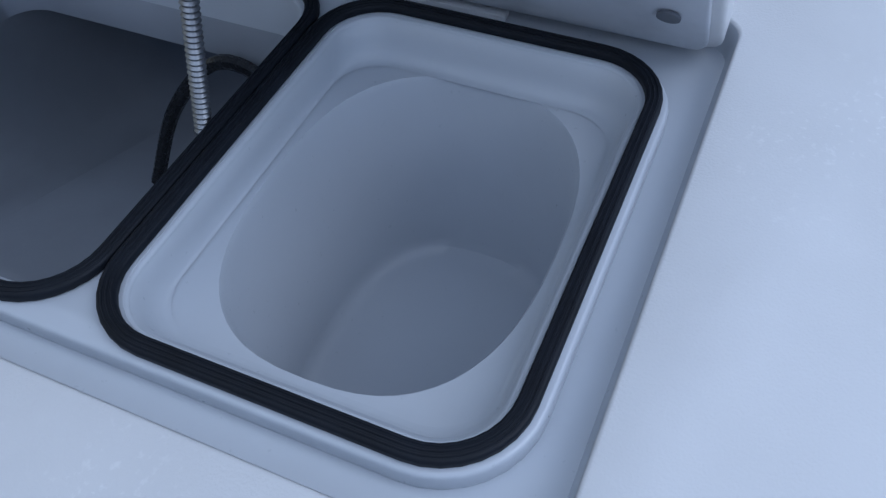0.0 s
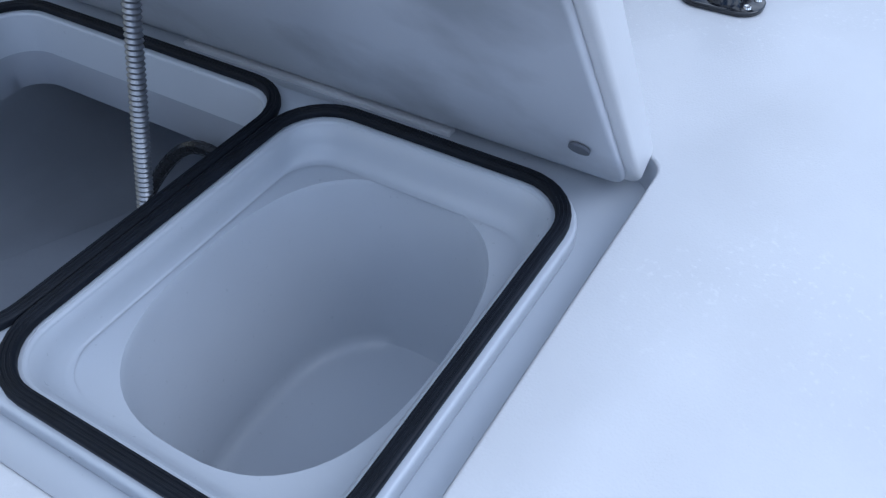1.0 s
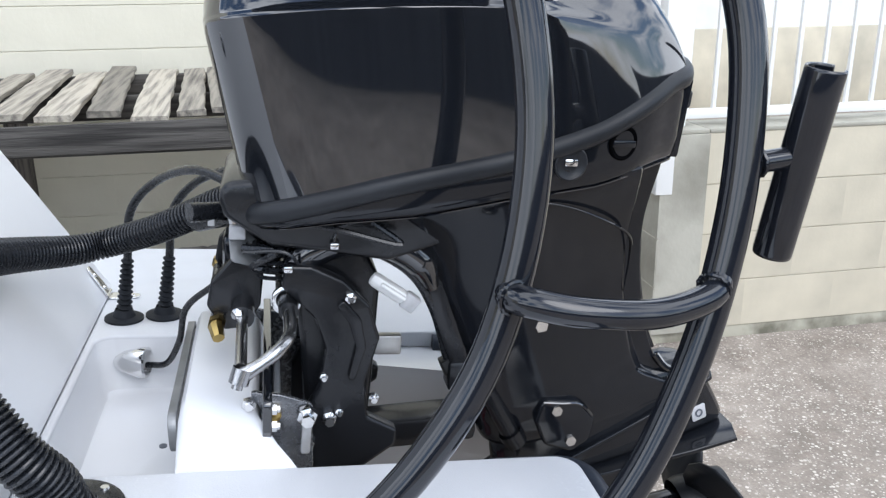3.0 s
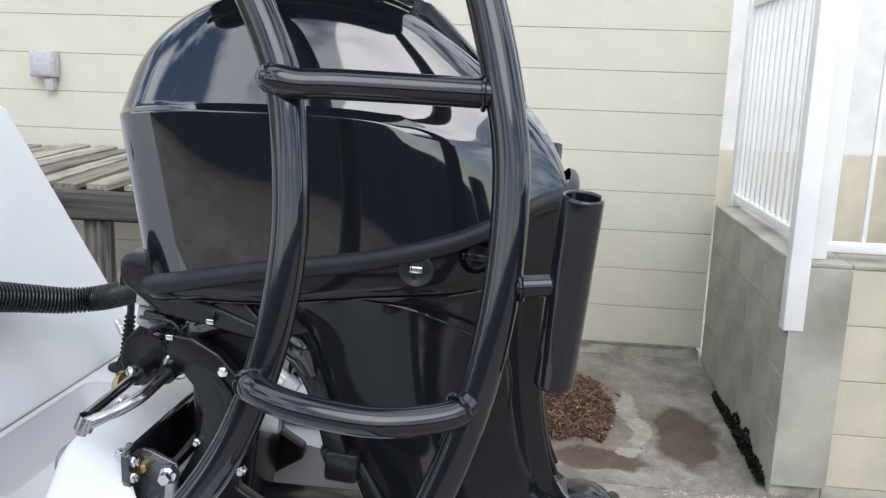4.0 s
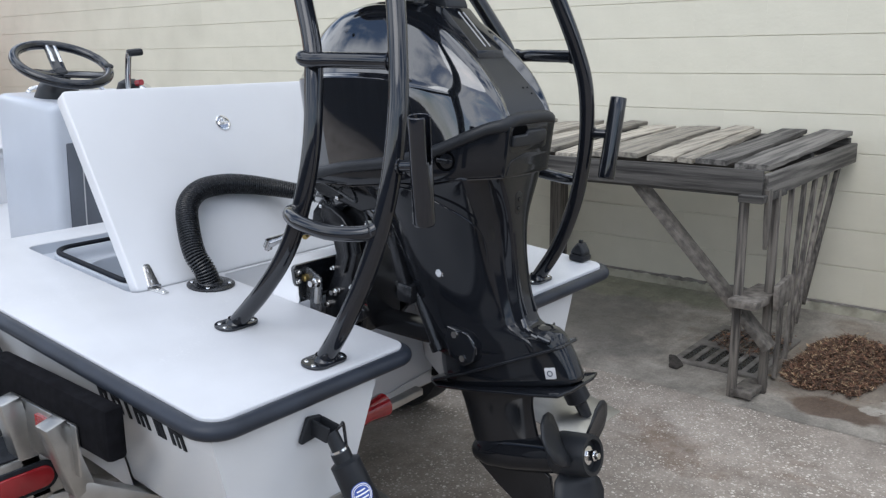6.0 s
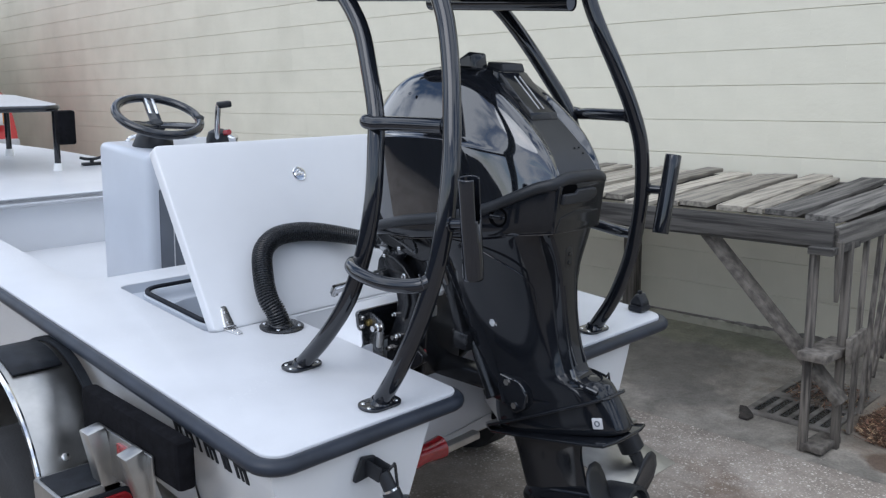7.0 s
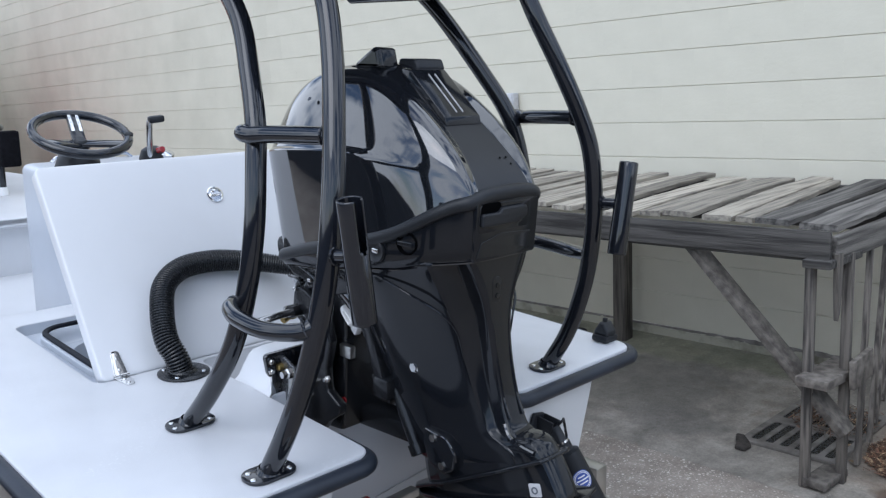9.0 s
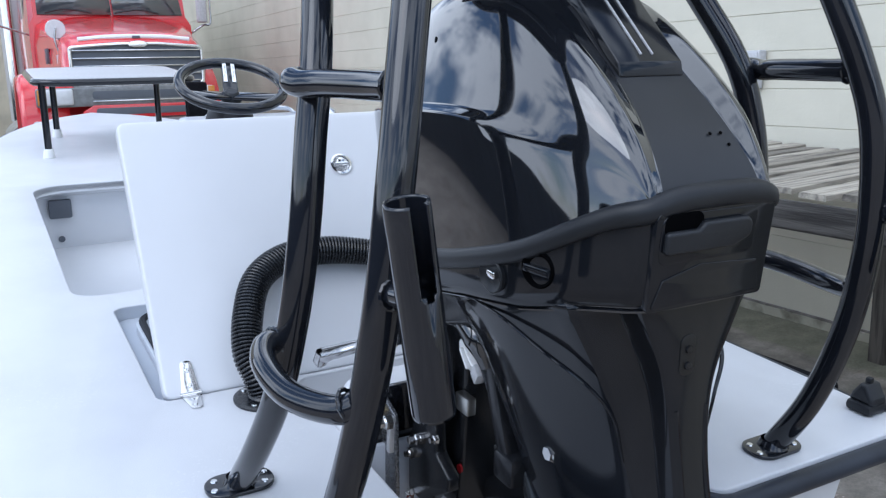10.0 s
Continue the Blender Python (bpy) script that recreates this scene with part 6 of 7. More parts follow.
        for j in range(3):
            pts.append(pts[-1] + Vector((rng.uniform(-0.02, 0.03), rng.uniform(-0.09, 0.04), rng.uniform(-0.05, 0.05))))
        part("wire", tube(smooth_path(pts, 5), rng.choice((0.003, 0.004, 0.0055)), 7), M_RUBBER, mo)
    for k in range(2):
        y, z = 0.27 + 0.06 * k, 0.26 + rng.uniform(-0.03, 0.03)
        part("clip", box((-0.128, y, z), (-0.118, y + 0.012, z + 0.009), 0.002), rng.choice((M_STEEL, M_LABEL, M_STEEL)), mo)
    return mo


# ---- hose and small fittings on the stern ----
def build_fittings():
    hose = root("rigging_hose", (-0.297, 0.587, 0), BOAT, "black corrugated rigging hose arching from deck to motor", "hose")
    line = smooth_path([(-0.292, 0.589, 0), (-0.304, 0.600, 0.045), (-0.313, 0.628, 0.085), (-0.297, 0.675, 0.14), (-0.258, 0.733, 0.192), (-0.19, 0.768, 0.220), (-0.105, 0.776, 0.224), (-0.025, 0.768, 0.215), (0.05, 0.747, 0.200), (0.115, 0.712, 0.185), (0.165, 0.670, 0.174), (0.19, 0.630, 0.176), (0.183, 0.588, 0.190), (0.154, 0.540, 0.213), (0.118, 0.492, 0.242), (0.085, 0.44, 0.275), (0.05, 0.39, 0.305)], 18)
    d = [0.0]
    for a, b in zip(line, line[1:]):
        d.append(d[-1] + (b - a).length)
    n_ring = int(d[-1] / 0.0018)
    pts, rad = [], []
    i = 0
    for k in range(n_ring):
        s = k * d[-1] / n_ring
        while d[i + 1] < s:
            i += 1
        pts.append(line[i].lerp(line[i + 1], (s - d[i]) / max(1e-9, d[i + 1] - d[i])))
        slim = 1.0 - 0.22 * min(1.0, max(0.0, (s / d[-1] - 0.42) / 0.3))
        rad.append((0.0298, 0.0308, 0.0298, 0.0252)[k % 4] * slim)
    part("corrugated_tube", tube(pts, rad, 26), M_RUBBER, hose, smooth=30)
    fl = part("flange", lathe([(0, 0.064), (0.004, 0.064), (0.007, 0.058), (0.008, 0.036), (0.012, 0.033), (0.014, 0.029)], (-0.291, 0.589, 0.0005), (0, 0, 1), 36), M_RUBBER, hose, "round black deck flange")
    for k in range(4):
        g = radians(45 + 90 * k)
        part("screw", lathe([(0, 0.006), (0.003, 0.005), (0.0035, 0)], (-0.291 + 0.05 * math.cos(g), 0.589 + 0.05 * math.sin(g), 0.0075), (0, 0, 1), 10), M_STEEL, fl)
    part("end_sleeve", tube(smooth_path([(0.105, 0.470, 0.252), (0.075, 0.425, 0.270), (0.030, 0.385, 0.290)], 6), 0.0255, 18), M_RUBBER, hose, "smooth black sleeve on the hose end")
    part("sleeve_label", box((-0.012, 0.436, 0.268), (0.020, 0.446, 0.282), 0.002), M_LABEL, hose, "small silver label")
    part("cable_sleeve", tube(smooth_path([(-0.02, 0.47, 0.29), (0.02, 0.40, 0.285), (0.02, 0.33, 0.30)]), 0.014, 10), M_RUBBER, hose)
    for x, y, tip in ((0.306, 0.615, (0.255, 0.555, 0.18)), (0.322, 0.546, (0.30, 0.50, 0.18))):
        bt = root("cable_boot", (x, y, 0), BOAT, "black ribbed rubber cable boot on the deck", "cable boot", "cable boots")
        part("base", lathe([(0, 0.034), (0.004, 0.034), (0.007, 0.02), (0.02, 0.015)], (x, y, 0.0005), (0, 0, 1), 24), M_GASKET, bt)
        a, b = Vector((x, y, 0.01)), Vector((x - 0.012, y - 0.012, 0.12))
        pts = [a.lerp(b, k / 22) for k in range(23)]
        part("bellows", tube(pts, [(0.0145 if k % 2 else 0.0095) - 0.00015 * k for k in range(23)], 14), M_GASKET, bt, smooth=25)
        part("cable", tube(smooth_path([b, b + Vector((-0.01, -0.01, 0.09)), (x - 0.05, y - 0.07, 0.27), (x - 0.14, y - 0.14, 0.31), (x - 0.22, 0.40, 0.30)]), 0.0075, 10), M_RUBBER, bt)
    cl = root("clam_vent", (0.222, 0.575, -0.04), BOAT, "chrome clamshell cable cover in the splash well", "cable cover")
    part("shell", lathe([(0, 0), (0.006, 0.010), (0.020, 0.019), (0.050, 0.027), (0.060, 0.027), (0.062, 0.022)], (0.216, 0.622, -0.042), (-0.25, -1, 0.05), 20), M_STEEL, cl)
    part("cable", tube(smooth_path([(0.205, 0.565, -0.045), (0.19, 0.53, -0.035), (0.16, 0.505, 0.02), (0.13, 0.49, 0.09), (0.08, 0.44, 0.15)]), 0.0055, 10), M_RUBBER, cl)
    sl = root("stern_light", (0.70, 0.012, 0), BOAT, "small black flip-up stern light base on the deck corner", "light")
    part("base", box((0.675, -0.008, 0.0005), (0.735, 0.045, 0.022), 0.008), M_SATIN, sl)
    part("hood", side_slab(rounded([(-0.008, 0.018), (0.046, 0.018), (0.040, 0.036), (0.026, 0.058), (0.012, 0.058), (-0.004, 0.034)], 0.006, 3), 0.682, 0.728, 0.008), M_SATIN, sl)
    part("tab", box((0.698, 0.014, 0.055), (0.710, 0.026, 0.068), 0.003), M_SATIN, sl)
    # trim tabs under the stern corners
    for s in (-1, 1):
        x = -0.522 if s < 0 else 0.303
        tt = root("trim_tab", (x, AFT, -0.30), BOAT, "black electric trim tab actuator with a round blue sticker", "trim tab", "trim tabs")
        mount = part("hinge_mount", plate([rounded([(-0.034, -0.028), (0.030, -0.022), (0.030, 0.022), (-0.010, 0.030)], 0.006)], 0.0, 0.010, 0.003, Matrix.Translation((x, AFT - 0.001, -0.100)) @ Matrix.Rotation(radians(90), 4, "X")), M_SATIN, tt)
        for dx in (-0.012, 0.014):
            part("ear", beam((x + 0.012 + dx, AFT - 0.008, -0.096), (x + 0.020 + dx, AFT - 0.052, -0.104), 0.007, 0.036, bevel=0.003), M_SATIN, mount)
        a, b = Vector((x + 0.020, AFT - 0.044, -0.100)), Vector((x + (0.066 if s < 0 else 0.082), AFT - 0.170, -0.345))
        part("actuator", tube([a, a.lerp(b, 0.15), a.lerp(b, 0.17), a.lerp(b, 0.24), a.lerp(b, 0.26), a.lerp(b, 0.80), a.lerp(b, 0.84), b], [0.015, 0.016, 0.021, 0.021, 0.0325, 0.0355, 0.019, 0.016], 24), M_SATIN, tt)
        part("ring", tube([a.lerp(b, 0.145), a.lerp(b, 0.17)], 0.0195, 18), M_STEEL, tt)
        part("cable", tube(smooth_path([a + Vector((0.004, -0.012, 0.004)), a + Vector((0.012, -0.020, 0.018)), a + Vector((0.024, -0.014, 0.012)), a.lerp(b, 0.16) + Vector((0.014, -0.008, 0))], 4), 0.0035, 8), M_RUBBER, tt)
        c = a.lerp(b, 0.50)
        n = Vector((-0.55 if s < 0 else -0.75, -0.8, 0.5)).normalized()
        d = (b - a).normalized()
        n = (n - d * n.dot(d)).normalized()
        e = d.cross(n)
        # the sticker bends with the tube
        turns = [radians(-40 + 10 * k) for k in range(9)]
        curve = lambda g, h, r: c + d * h + (n * math.cos(g) + e * math.sin(g)) * r
        half = lambda g: 0.0245 * math.sqrt(max(0.0, 1 - (g / radians(41)) ** 2))
        part("sticker", strip([[curve(g, k * half(g), 0.0350) for k in (-1, -0.5, 0, 0.5, 1)] for g in turns], closed=False), M_BLUE, tt, "round blue and white sticker")
        for f in (0.92, 0.78):
            rim = [curve(radians(38 * f * math.cos(q)), 0.0235 * f * math.sin(q), 0.0354) for q in [2 * math.pi * k / 24 for k in range(24)]]
            part("sticker_mark", tube(rim, 0.0008, 5, closed=True), M_WHITE, tt)
        for k, w in ((-0.008, 0.5), (0.0, 0.85), (0.008, 0.6)):
            part("sticker_mark", tube([curve(radians(30 * w * q), k, 0.0354) for q in (-1, -0.5, 0, 0.5, 1)], 0.0016, 5), M_WHITE, tt)
        part("tab_plate", beam((x + 0.06, AFT - 0.005, -0.318), (x + 0.06, AFT - 0.22, -0.352), 0.26, 0.004, bevel=0.001), M_ALU, tt, "stainless trim tab plate")


# ---- console and foredeck ----
def build_console():
    co = root("center_console", (0.16, 2.0, -0.285), BOAT, "pale grey moulded helm console with a dark panel door", "console")
    part("body", box((-0.10, 1.79, -0.285), (0.42, 2.24, 0.345), 0.03, 4), M_GREY, co)
    part("door", box((-0.055, 1.784, -0.25), (0.375, 1.792, 0.20), 0.006), M_DARK, co, "black console door panel")
    part("door_trim", box((0.0, 1.781, -0.25), (0.004, 1.7845, 0.20)), M_LABEL, co)
    part("windscreen_rail", tube(smooth_path([(0.0, 2.18, 0.345), (0.05, 2.19, 0.365), (0.28, 2.19, 0.365), (0.33, 2.18, 0.345)]), 0.008, 8), M_STEEL, co)
    axis = Vector((0, -0.37, 0.93)).normalized()
    c = Vector((0.036, 1.95, 0.475))
    wh = root("steering_wheel", (0.036, 2.0, 0.345), BOAT, "black three-spoke steering wheel on the console", "steering wheel")
    s1 = Vector((1, 0, 0))
    s2 = axis.cross(s1)
    rim = [c + 0.168 * (math.cos(2 * math.pi * k / 40) * s1 + math.sin(2 * math.pi * k / 40) * s2) for k in range(40)]
    part("rim", tube(rim, 0.018, 14, closed=True), M_TUBE, wh)
    hub = c - axis * 0.04
    for g in (80, 202, 320):
        e = c + 0.16 * (math.cos(radians(g)) * s1 + math.sin(radians(g)) * s2)
        across = axis.cross(e - c).normalized()
        spoke = part("spoke", beam(hub, e, 0.05, 0.014, up=axis, bevel=0.005), M_TUBE, wh)
        if g < 200:
            for o in (-0.014, 0.014):
                part("spoke_plate", beam(hub.lerp(e, 0.35) + across * o + axis * 0.009, hub.lerp(e, 0.95) + across * o + axis * 0.009, 0.013, 0.004, up=axis, bevel=0.001), M_STEEL, spoke, "chrome strip on the spoke")
    part("hub", lathe([(0, 0.035), (0.02, 0.03), (0.03, 0.018), (0.03, 0)], hub - axis * 0.012, axis, 24), M_SATIN, wh)
    part("helm_base", lathe([(0, 0.085), (0.05, 0.075), (0.075, 0.05), (0.09, 0.03), (0.11, 0.025)], hub - axis * 0.115, axis, 28), M_SATIN, wh, "black helm boss")
    part("rim_knob", lathe([(-0.018, 0.012), (0.0, 0.017), (0.03, 0.017), (0.034, 0.01), (0.034, 0)], rim[38] - axis * 0.012, axis, 14), M_SATIN, wh)
    th = root("throttle_control", (0.33, 1.93, 0.345), BOAT, "chrome throttle lever with a black grip on the console", "throttle")
    part("body", lathe([(0, 0.055), (0.02, 0.055), (0.05, 0.045), (0.065, 0.02), (0.066, 0)], (0.32, 1.96, 0.345), (0, 0, 1), 22), M_SATIN, th)
    part("lever", tube(smooth_path([(0.295, 1.93, 0.355), (0.29, 1.92, 0.43), (0.285, 1.90, 0.52)]), [0.012] * 16 + [0.010], 10), M_STEEL, th, "chrome lever")
    part("grip", beam((0.280, 1.90, 0.518), (0.342, 1.895, 0.524), 0.034, 0.028, bevel=0.009), M_SATIN, th)
    part("kill_switch", lathe([(0, 0.014), (0.03, 0.012), (0.031, 0)], (0.315, 1.895, 0.40), (0, -1, 0.2), 14), M_RED, th, "red safety switch")
    part("bezel", lathe([(0, 0.03), (0.02, 0.03), (0.022, 0.024), (0.022, 0)], (0.36, 1.93, 0.365), (0, -0.4, 1), 18), M_STEEL, th)
    # raised casting stand on the foredeck
    st = root("casting_platform", (-0.08, 4.0, 0), BOAT, "low black-legged casting platform with grey top on the foredeck", "platform")
    part("top", plate([rounded(rect(-0.46, 3.60, 0.29, 4.42), 0.12, 8)], 0.352, 0.382, 0.008), M_LABEL, st, "grey padded top")
    part("edge", tube(at_z(rounded(rect(-0.46, 3.60, 0.29, 4.42), 0.12, 8), 0.362), 0.018, 10, closed=True), M_TUBE, st)
    for x, y in ((-0.43, 3.64), (0.255, 3.64), (-0.33, 4.36), (0.23, 4.36)):
        lg = part("leg", rod((x, y, 0.03), (x, y, 0.357), 0.017, 12), M_TUBE, st)
        part("foot", lathe([(0, 0.028), (0.03, 0.024), (0.045, 0.02)], (x, y, 0.0005), (0, 0, 1), 16), M_WHITE, lg, "white rubber foot")
    bag = root("tackle_pouch", (0.285, 3.58, 0.16), BOAT, "black fabric pouch hanging from the casting platform", "pouch")
    part("body", box((0.235, 3.545, 0.16), (0.335, 3.60, 0.352), 0.012), M_CARPET, bag)
    cl = root("cleat", (0.50, 3.75, 0), BOAT, "small black deck cleat on the foredeck", "cleat")
    part("base", box((0.44, 3.735, 0.0005), (0.56, 3.775, 0.018), 0.006), M_SATIN, cl)
    part("horn", tube(smooth_path([(0.43, 3.755, 0.05), (0.47, 3.755, 0.04), (0.53, 3.755, 0.04), (0.58, 3.755, 0.055)]), 0.009, 8), M_SATIN, cl)
    part("stem", rod((0.50, 3.755, 0.015), (0.50, 3.755, 0.045), 0.012, 10), M_SATIN, cl)


# ---- trailer ----
def build_trailer():
    tr = root("boat_trailer", (0, 1.0, 0), None, "aluminium boat trailer with silver fenders under the skiff", "trailer")
    for s in (-1, 1):
        x = s * 0.66
        part("side_rail", beam((x, 0.0, 0.40), (x, 4.2, 0.52), 0.05, 0.10, bevel=0.006), M_ALU, tr, "aluminium side rail")
        part("bunk", beam((s * 0.42, 0.05, 0.435), (s * 0.42, 3.2, 0.63), 0.09, 0.04, bevel=0.008), M_CARPET, tr, "carpeted bunk board")
        wx = s * 0.908
        wheel = part("wheel", lathe([(-0.085, 0.19), (-0.085, 0.26), (-0.07, 0.295), (-0.04, 0.305), (0.04, 0.305), (0.07, 0.295), (0.085, 0.26), (0.085, 0.19)], (wx, 1.0, 0.306), (1, 0, 0), 40), M_TYRE, tr, "black trailer tyre")
        part("rim", lathe([(-0.08, 0.19), (-0.06, 0.185), (-0.05, 0.15), (-0.055, 0.06), (-0.075, 0.05), (-0.085, 0.03), (-0.085, 0)], (wx, 1.0, 0.306), (1, 0, 0) if s < 0 else (-1, 0, 0), 30), M_ALU, wheel, "silver wheel rim")
        for k in range(5):
            g = radians(72 * k)
            part("lug_nut", lathe([(0, 0.012), (0.02, 0.011), (0.02, 0)], (wx + s * 0.06, 1.0 + 0.055 * math.cos(g), 0.306 + 0.055 * math.sin(g)), (s, 0, 0), 6), M_STEEL, wheel)
        arc = [(1.0 + 0.347 * math.cos(g), 0.49 + 0.347 * math.sin(g)) for g in [radians(a) for a in range(-10, 191, 8)]]
        fender = strip([[(xx, y, z + dz) for y, z in arc] for xx, dz in ((s * 0.79, 0.0), (s * 0.95, 0.0), (s * 0.962, -0.004), (s * 0.966, -0.02), (s * 0.960, -0.024))], closed=False)
        fn = part("fender", fender, M_ALU, tr, "rounded polished aluminium fender")
        md = fn.modifiers.new("thick", "SOLIDIFY")
        md.thickness = 0.004
        pad = strip([[(xx, 1.0 + 0.350 * math.cos(g), 0.49 + 0.350 * math.sin(g)) for g in [radians(a) for a in range(66, 115, 6)]] for xx in (s * 0.818, s * 0.945)], closed=False)
        pd = part("fender_pad", pad, M_GASKET, fn, "black tread pad on the fender")
        md = pd.modifiers.new("thick", "SOLIDIFY")
        md.thickness, md.offset = 0.006, 1
        turns = [radians(a) for a in range(50, 178, 4)]
        edge = strip([[(s * xx, 1.0 + r * math.cos(g), 0.49 + r * math.sin(g)) for g in turns] for xx, r in ((0.776, 0.333), (0.800, 0.3495), (0.800, 0.360), (0.776, 0.360), (0.776, 0.333))], closed=False)
        part("fender_edge", edge, M_GASKET, fn, "black rubber edge of the fender")
        part("fender_lip", tube([(s * 0.966, 1.0 + (y - 1.0) * 0.985, 0.49 + (z - 0.49) * 0.985) for y, z in arc], 0.008, 8), M_STEEL, fn, "bright rolled lip")
        # tail lamp box behind the fender
        lb = part("lamp_box", box((s * 0.875 - 0.11, 0.50, 0.494), (s * 0.875 + 0.11, 0.66, 0.604), 0.006), M_ALU, tr, "aluminium tail lamp box")
        part("box_tread", box((s * 0.875 - 0.10, 0.505, 0.6042), (s * 0.875 + 0.10, 0.64, 0.608)), M_GASKET, lb)
        face = Matrix.Translation((s * 0.885, 0.4995, 0.548)) @ Matrix.Rotation(radians(90), 4, "X")
        part("lamp_gasket", plate([rounded(rect(-0.084, -0.036, 0.084, 0.036), 0.034, 8)], -0.001, 0.006, 0.002, face), M_GASKET, lb)
        part("tail_lens", plate([rounded(rect(-0.072, -0.0255, 0.072, 0.0255), 0.0245, 8)], 0.002, 0.013, 0.004, face), M_RED, lb, "oval red tail lamp lens")
        part("side_marker", lathe([(0, 0.014), (0.008, 0.012), (0.01, 0)], (s * 0.986, 0.52, 0.575), (s, 0, 0), 14), M_RED, lb)
        part("bolt", lathe([(0, 0.012), (0.006, 0.010), (0.008, 0)], (s * 0.895, 0.678, 0.625), (0, -1, 0.35), 10), M_STEEL, fn)
        # guide posts with a carpeted board
        for y in (0.525, 0.325):
            part("guide_post", beam((s * 0.835, y, 0.47 if y > 0.5 else 0.572), (s * 0.882, y, 0.742), 0.046, 0.050, up=(0, 1, 0), bevel=0.004), M_ALU, tr, "square aluminium guide post")
            part("guide_arm", beam((s * 0.64, y - 0.02, 0.45), (s * 0.845, y, 0.578 if y < 0.5 else 0.47), 0.048, 0.050, bevel=0.005), M_ALU, tr)
        part("guide_plate", box((s * 0.850 - 0.004, 0.28, 0.62), (s * 0.850 + 0.004, 0.57, 0.735), 0.002), M_ALU, tr)
        part("reflector", box((s * 0.858 - 0.004, 0.375, 0.69), (s * 0.858 + 0.004, 0.44, 0.722)), M_RED, tr, "red reflector")
        part("guide_board", beam((s * 0.822, 0.175, 0.735), (s * 0.822, 0.68, 0.742), 0.045, 0.116, bevel=0.012), M_CARPET, tr, "black carpeted guide board")
    for y in (0.55, 1.6, 3.2):
        z = 0.345 + 0.028 * y
        part("cross_member", beam((-0.69, y, z), (0.69, y, z), 0.075, 0.075, bevel=0.006), M_ALU, tr)
    part("axle", rod((-0.93, 1.0, 0.306), (0.93, 1.0, 0.306), 0.03, 14), M_ALU, tr)
    part("tongue", beam((0, 3.2, 0.43), (0, 6.3, 0.46), 0.076, 0.10, bevel=0.006), M_ALU, tr)
    part("tongue_jack", rod((0.09, 5.9, 0.004), (0.09, 5.9, 0.9), 0.03, 14), M_ALU, tr)
    part("keel_roller", lathe([(-0.07, 0.02), (-0.065, 0.034), (0, 0.028), (0.065, 0.034), (0.07, 0.02), (0.07, 0)], (-0.098, 0.20, 0.520), (1, 0, 0), 20), M_RED, tr, "red keel roller")
    part("roller_arm", beam((-0.175, 0.30, 0.36), (-0.175, 0.20, 0.525), 0.010, 0.05, bevel=0.003), M_CAST, tr)
    part("roller_bar", beam((-0.18, 0.205, 0.502), (0.125, 0.205, 0.510), 0.030, 0.022, bevel=0.003), M_ALU, tr)


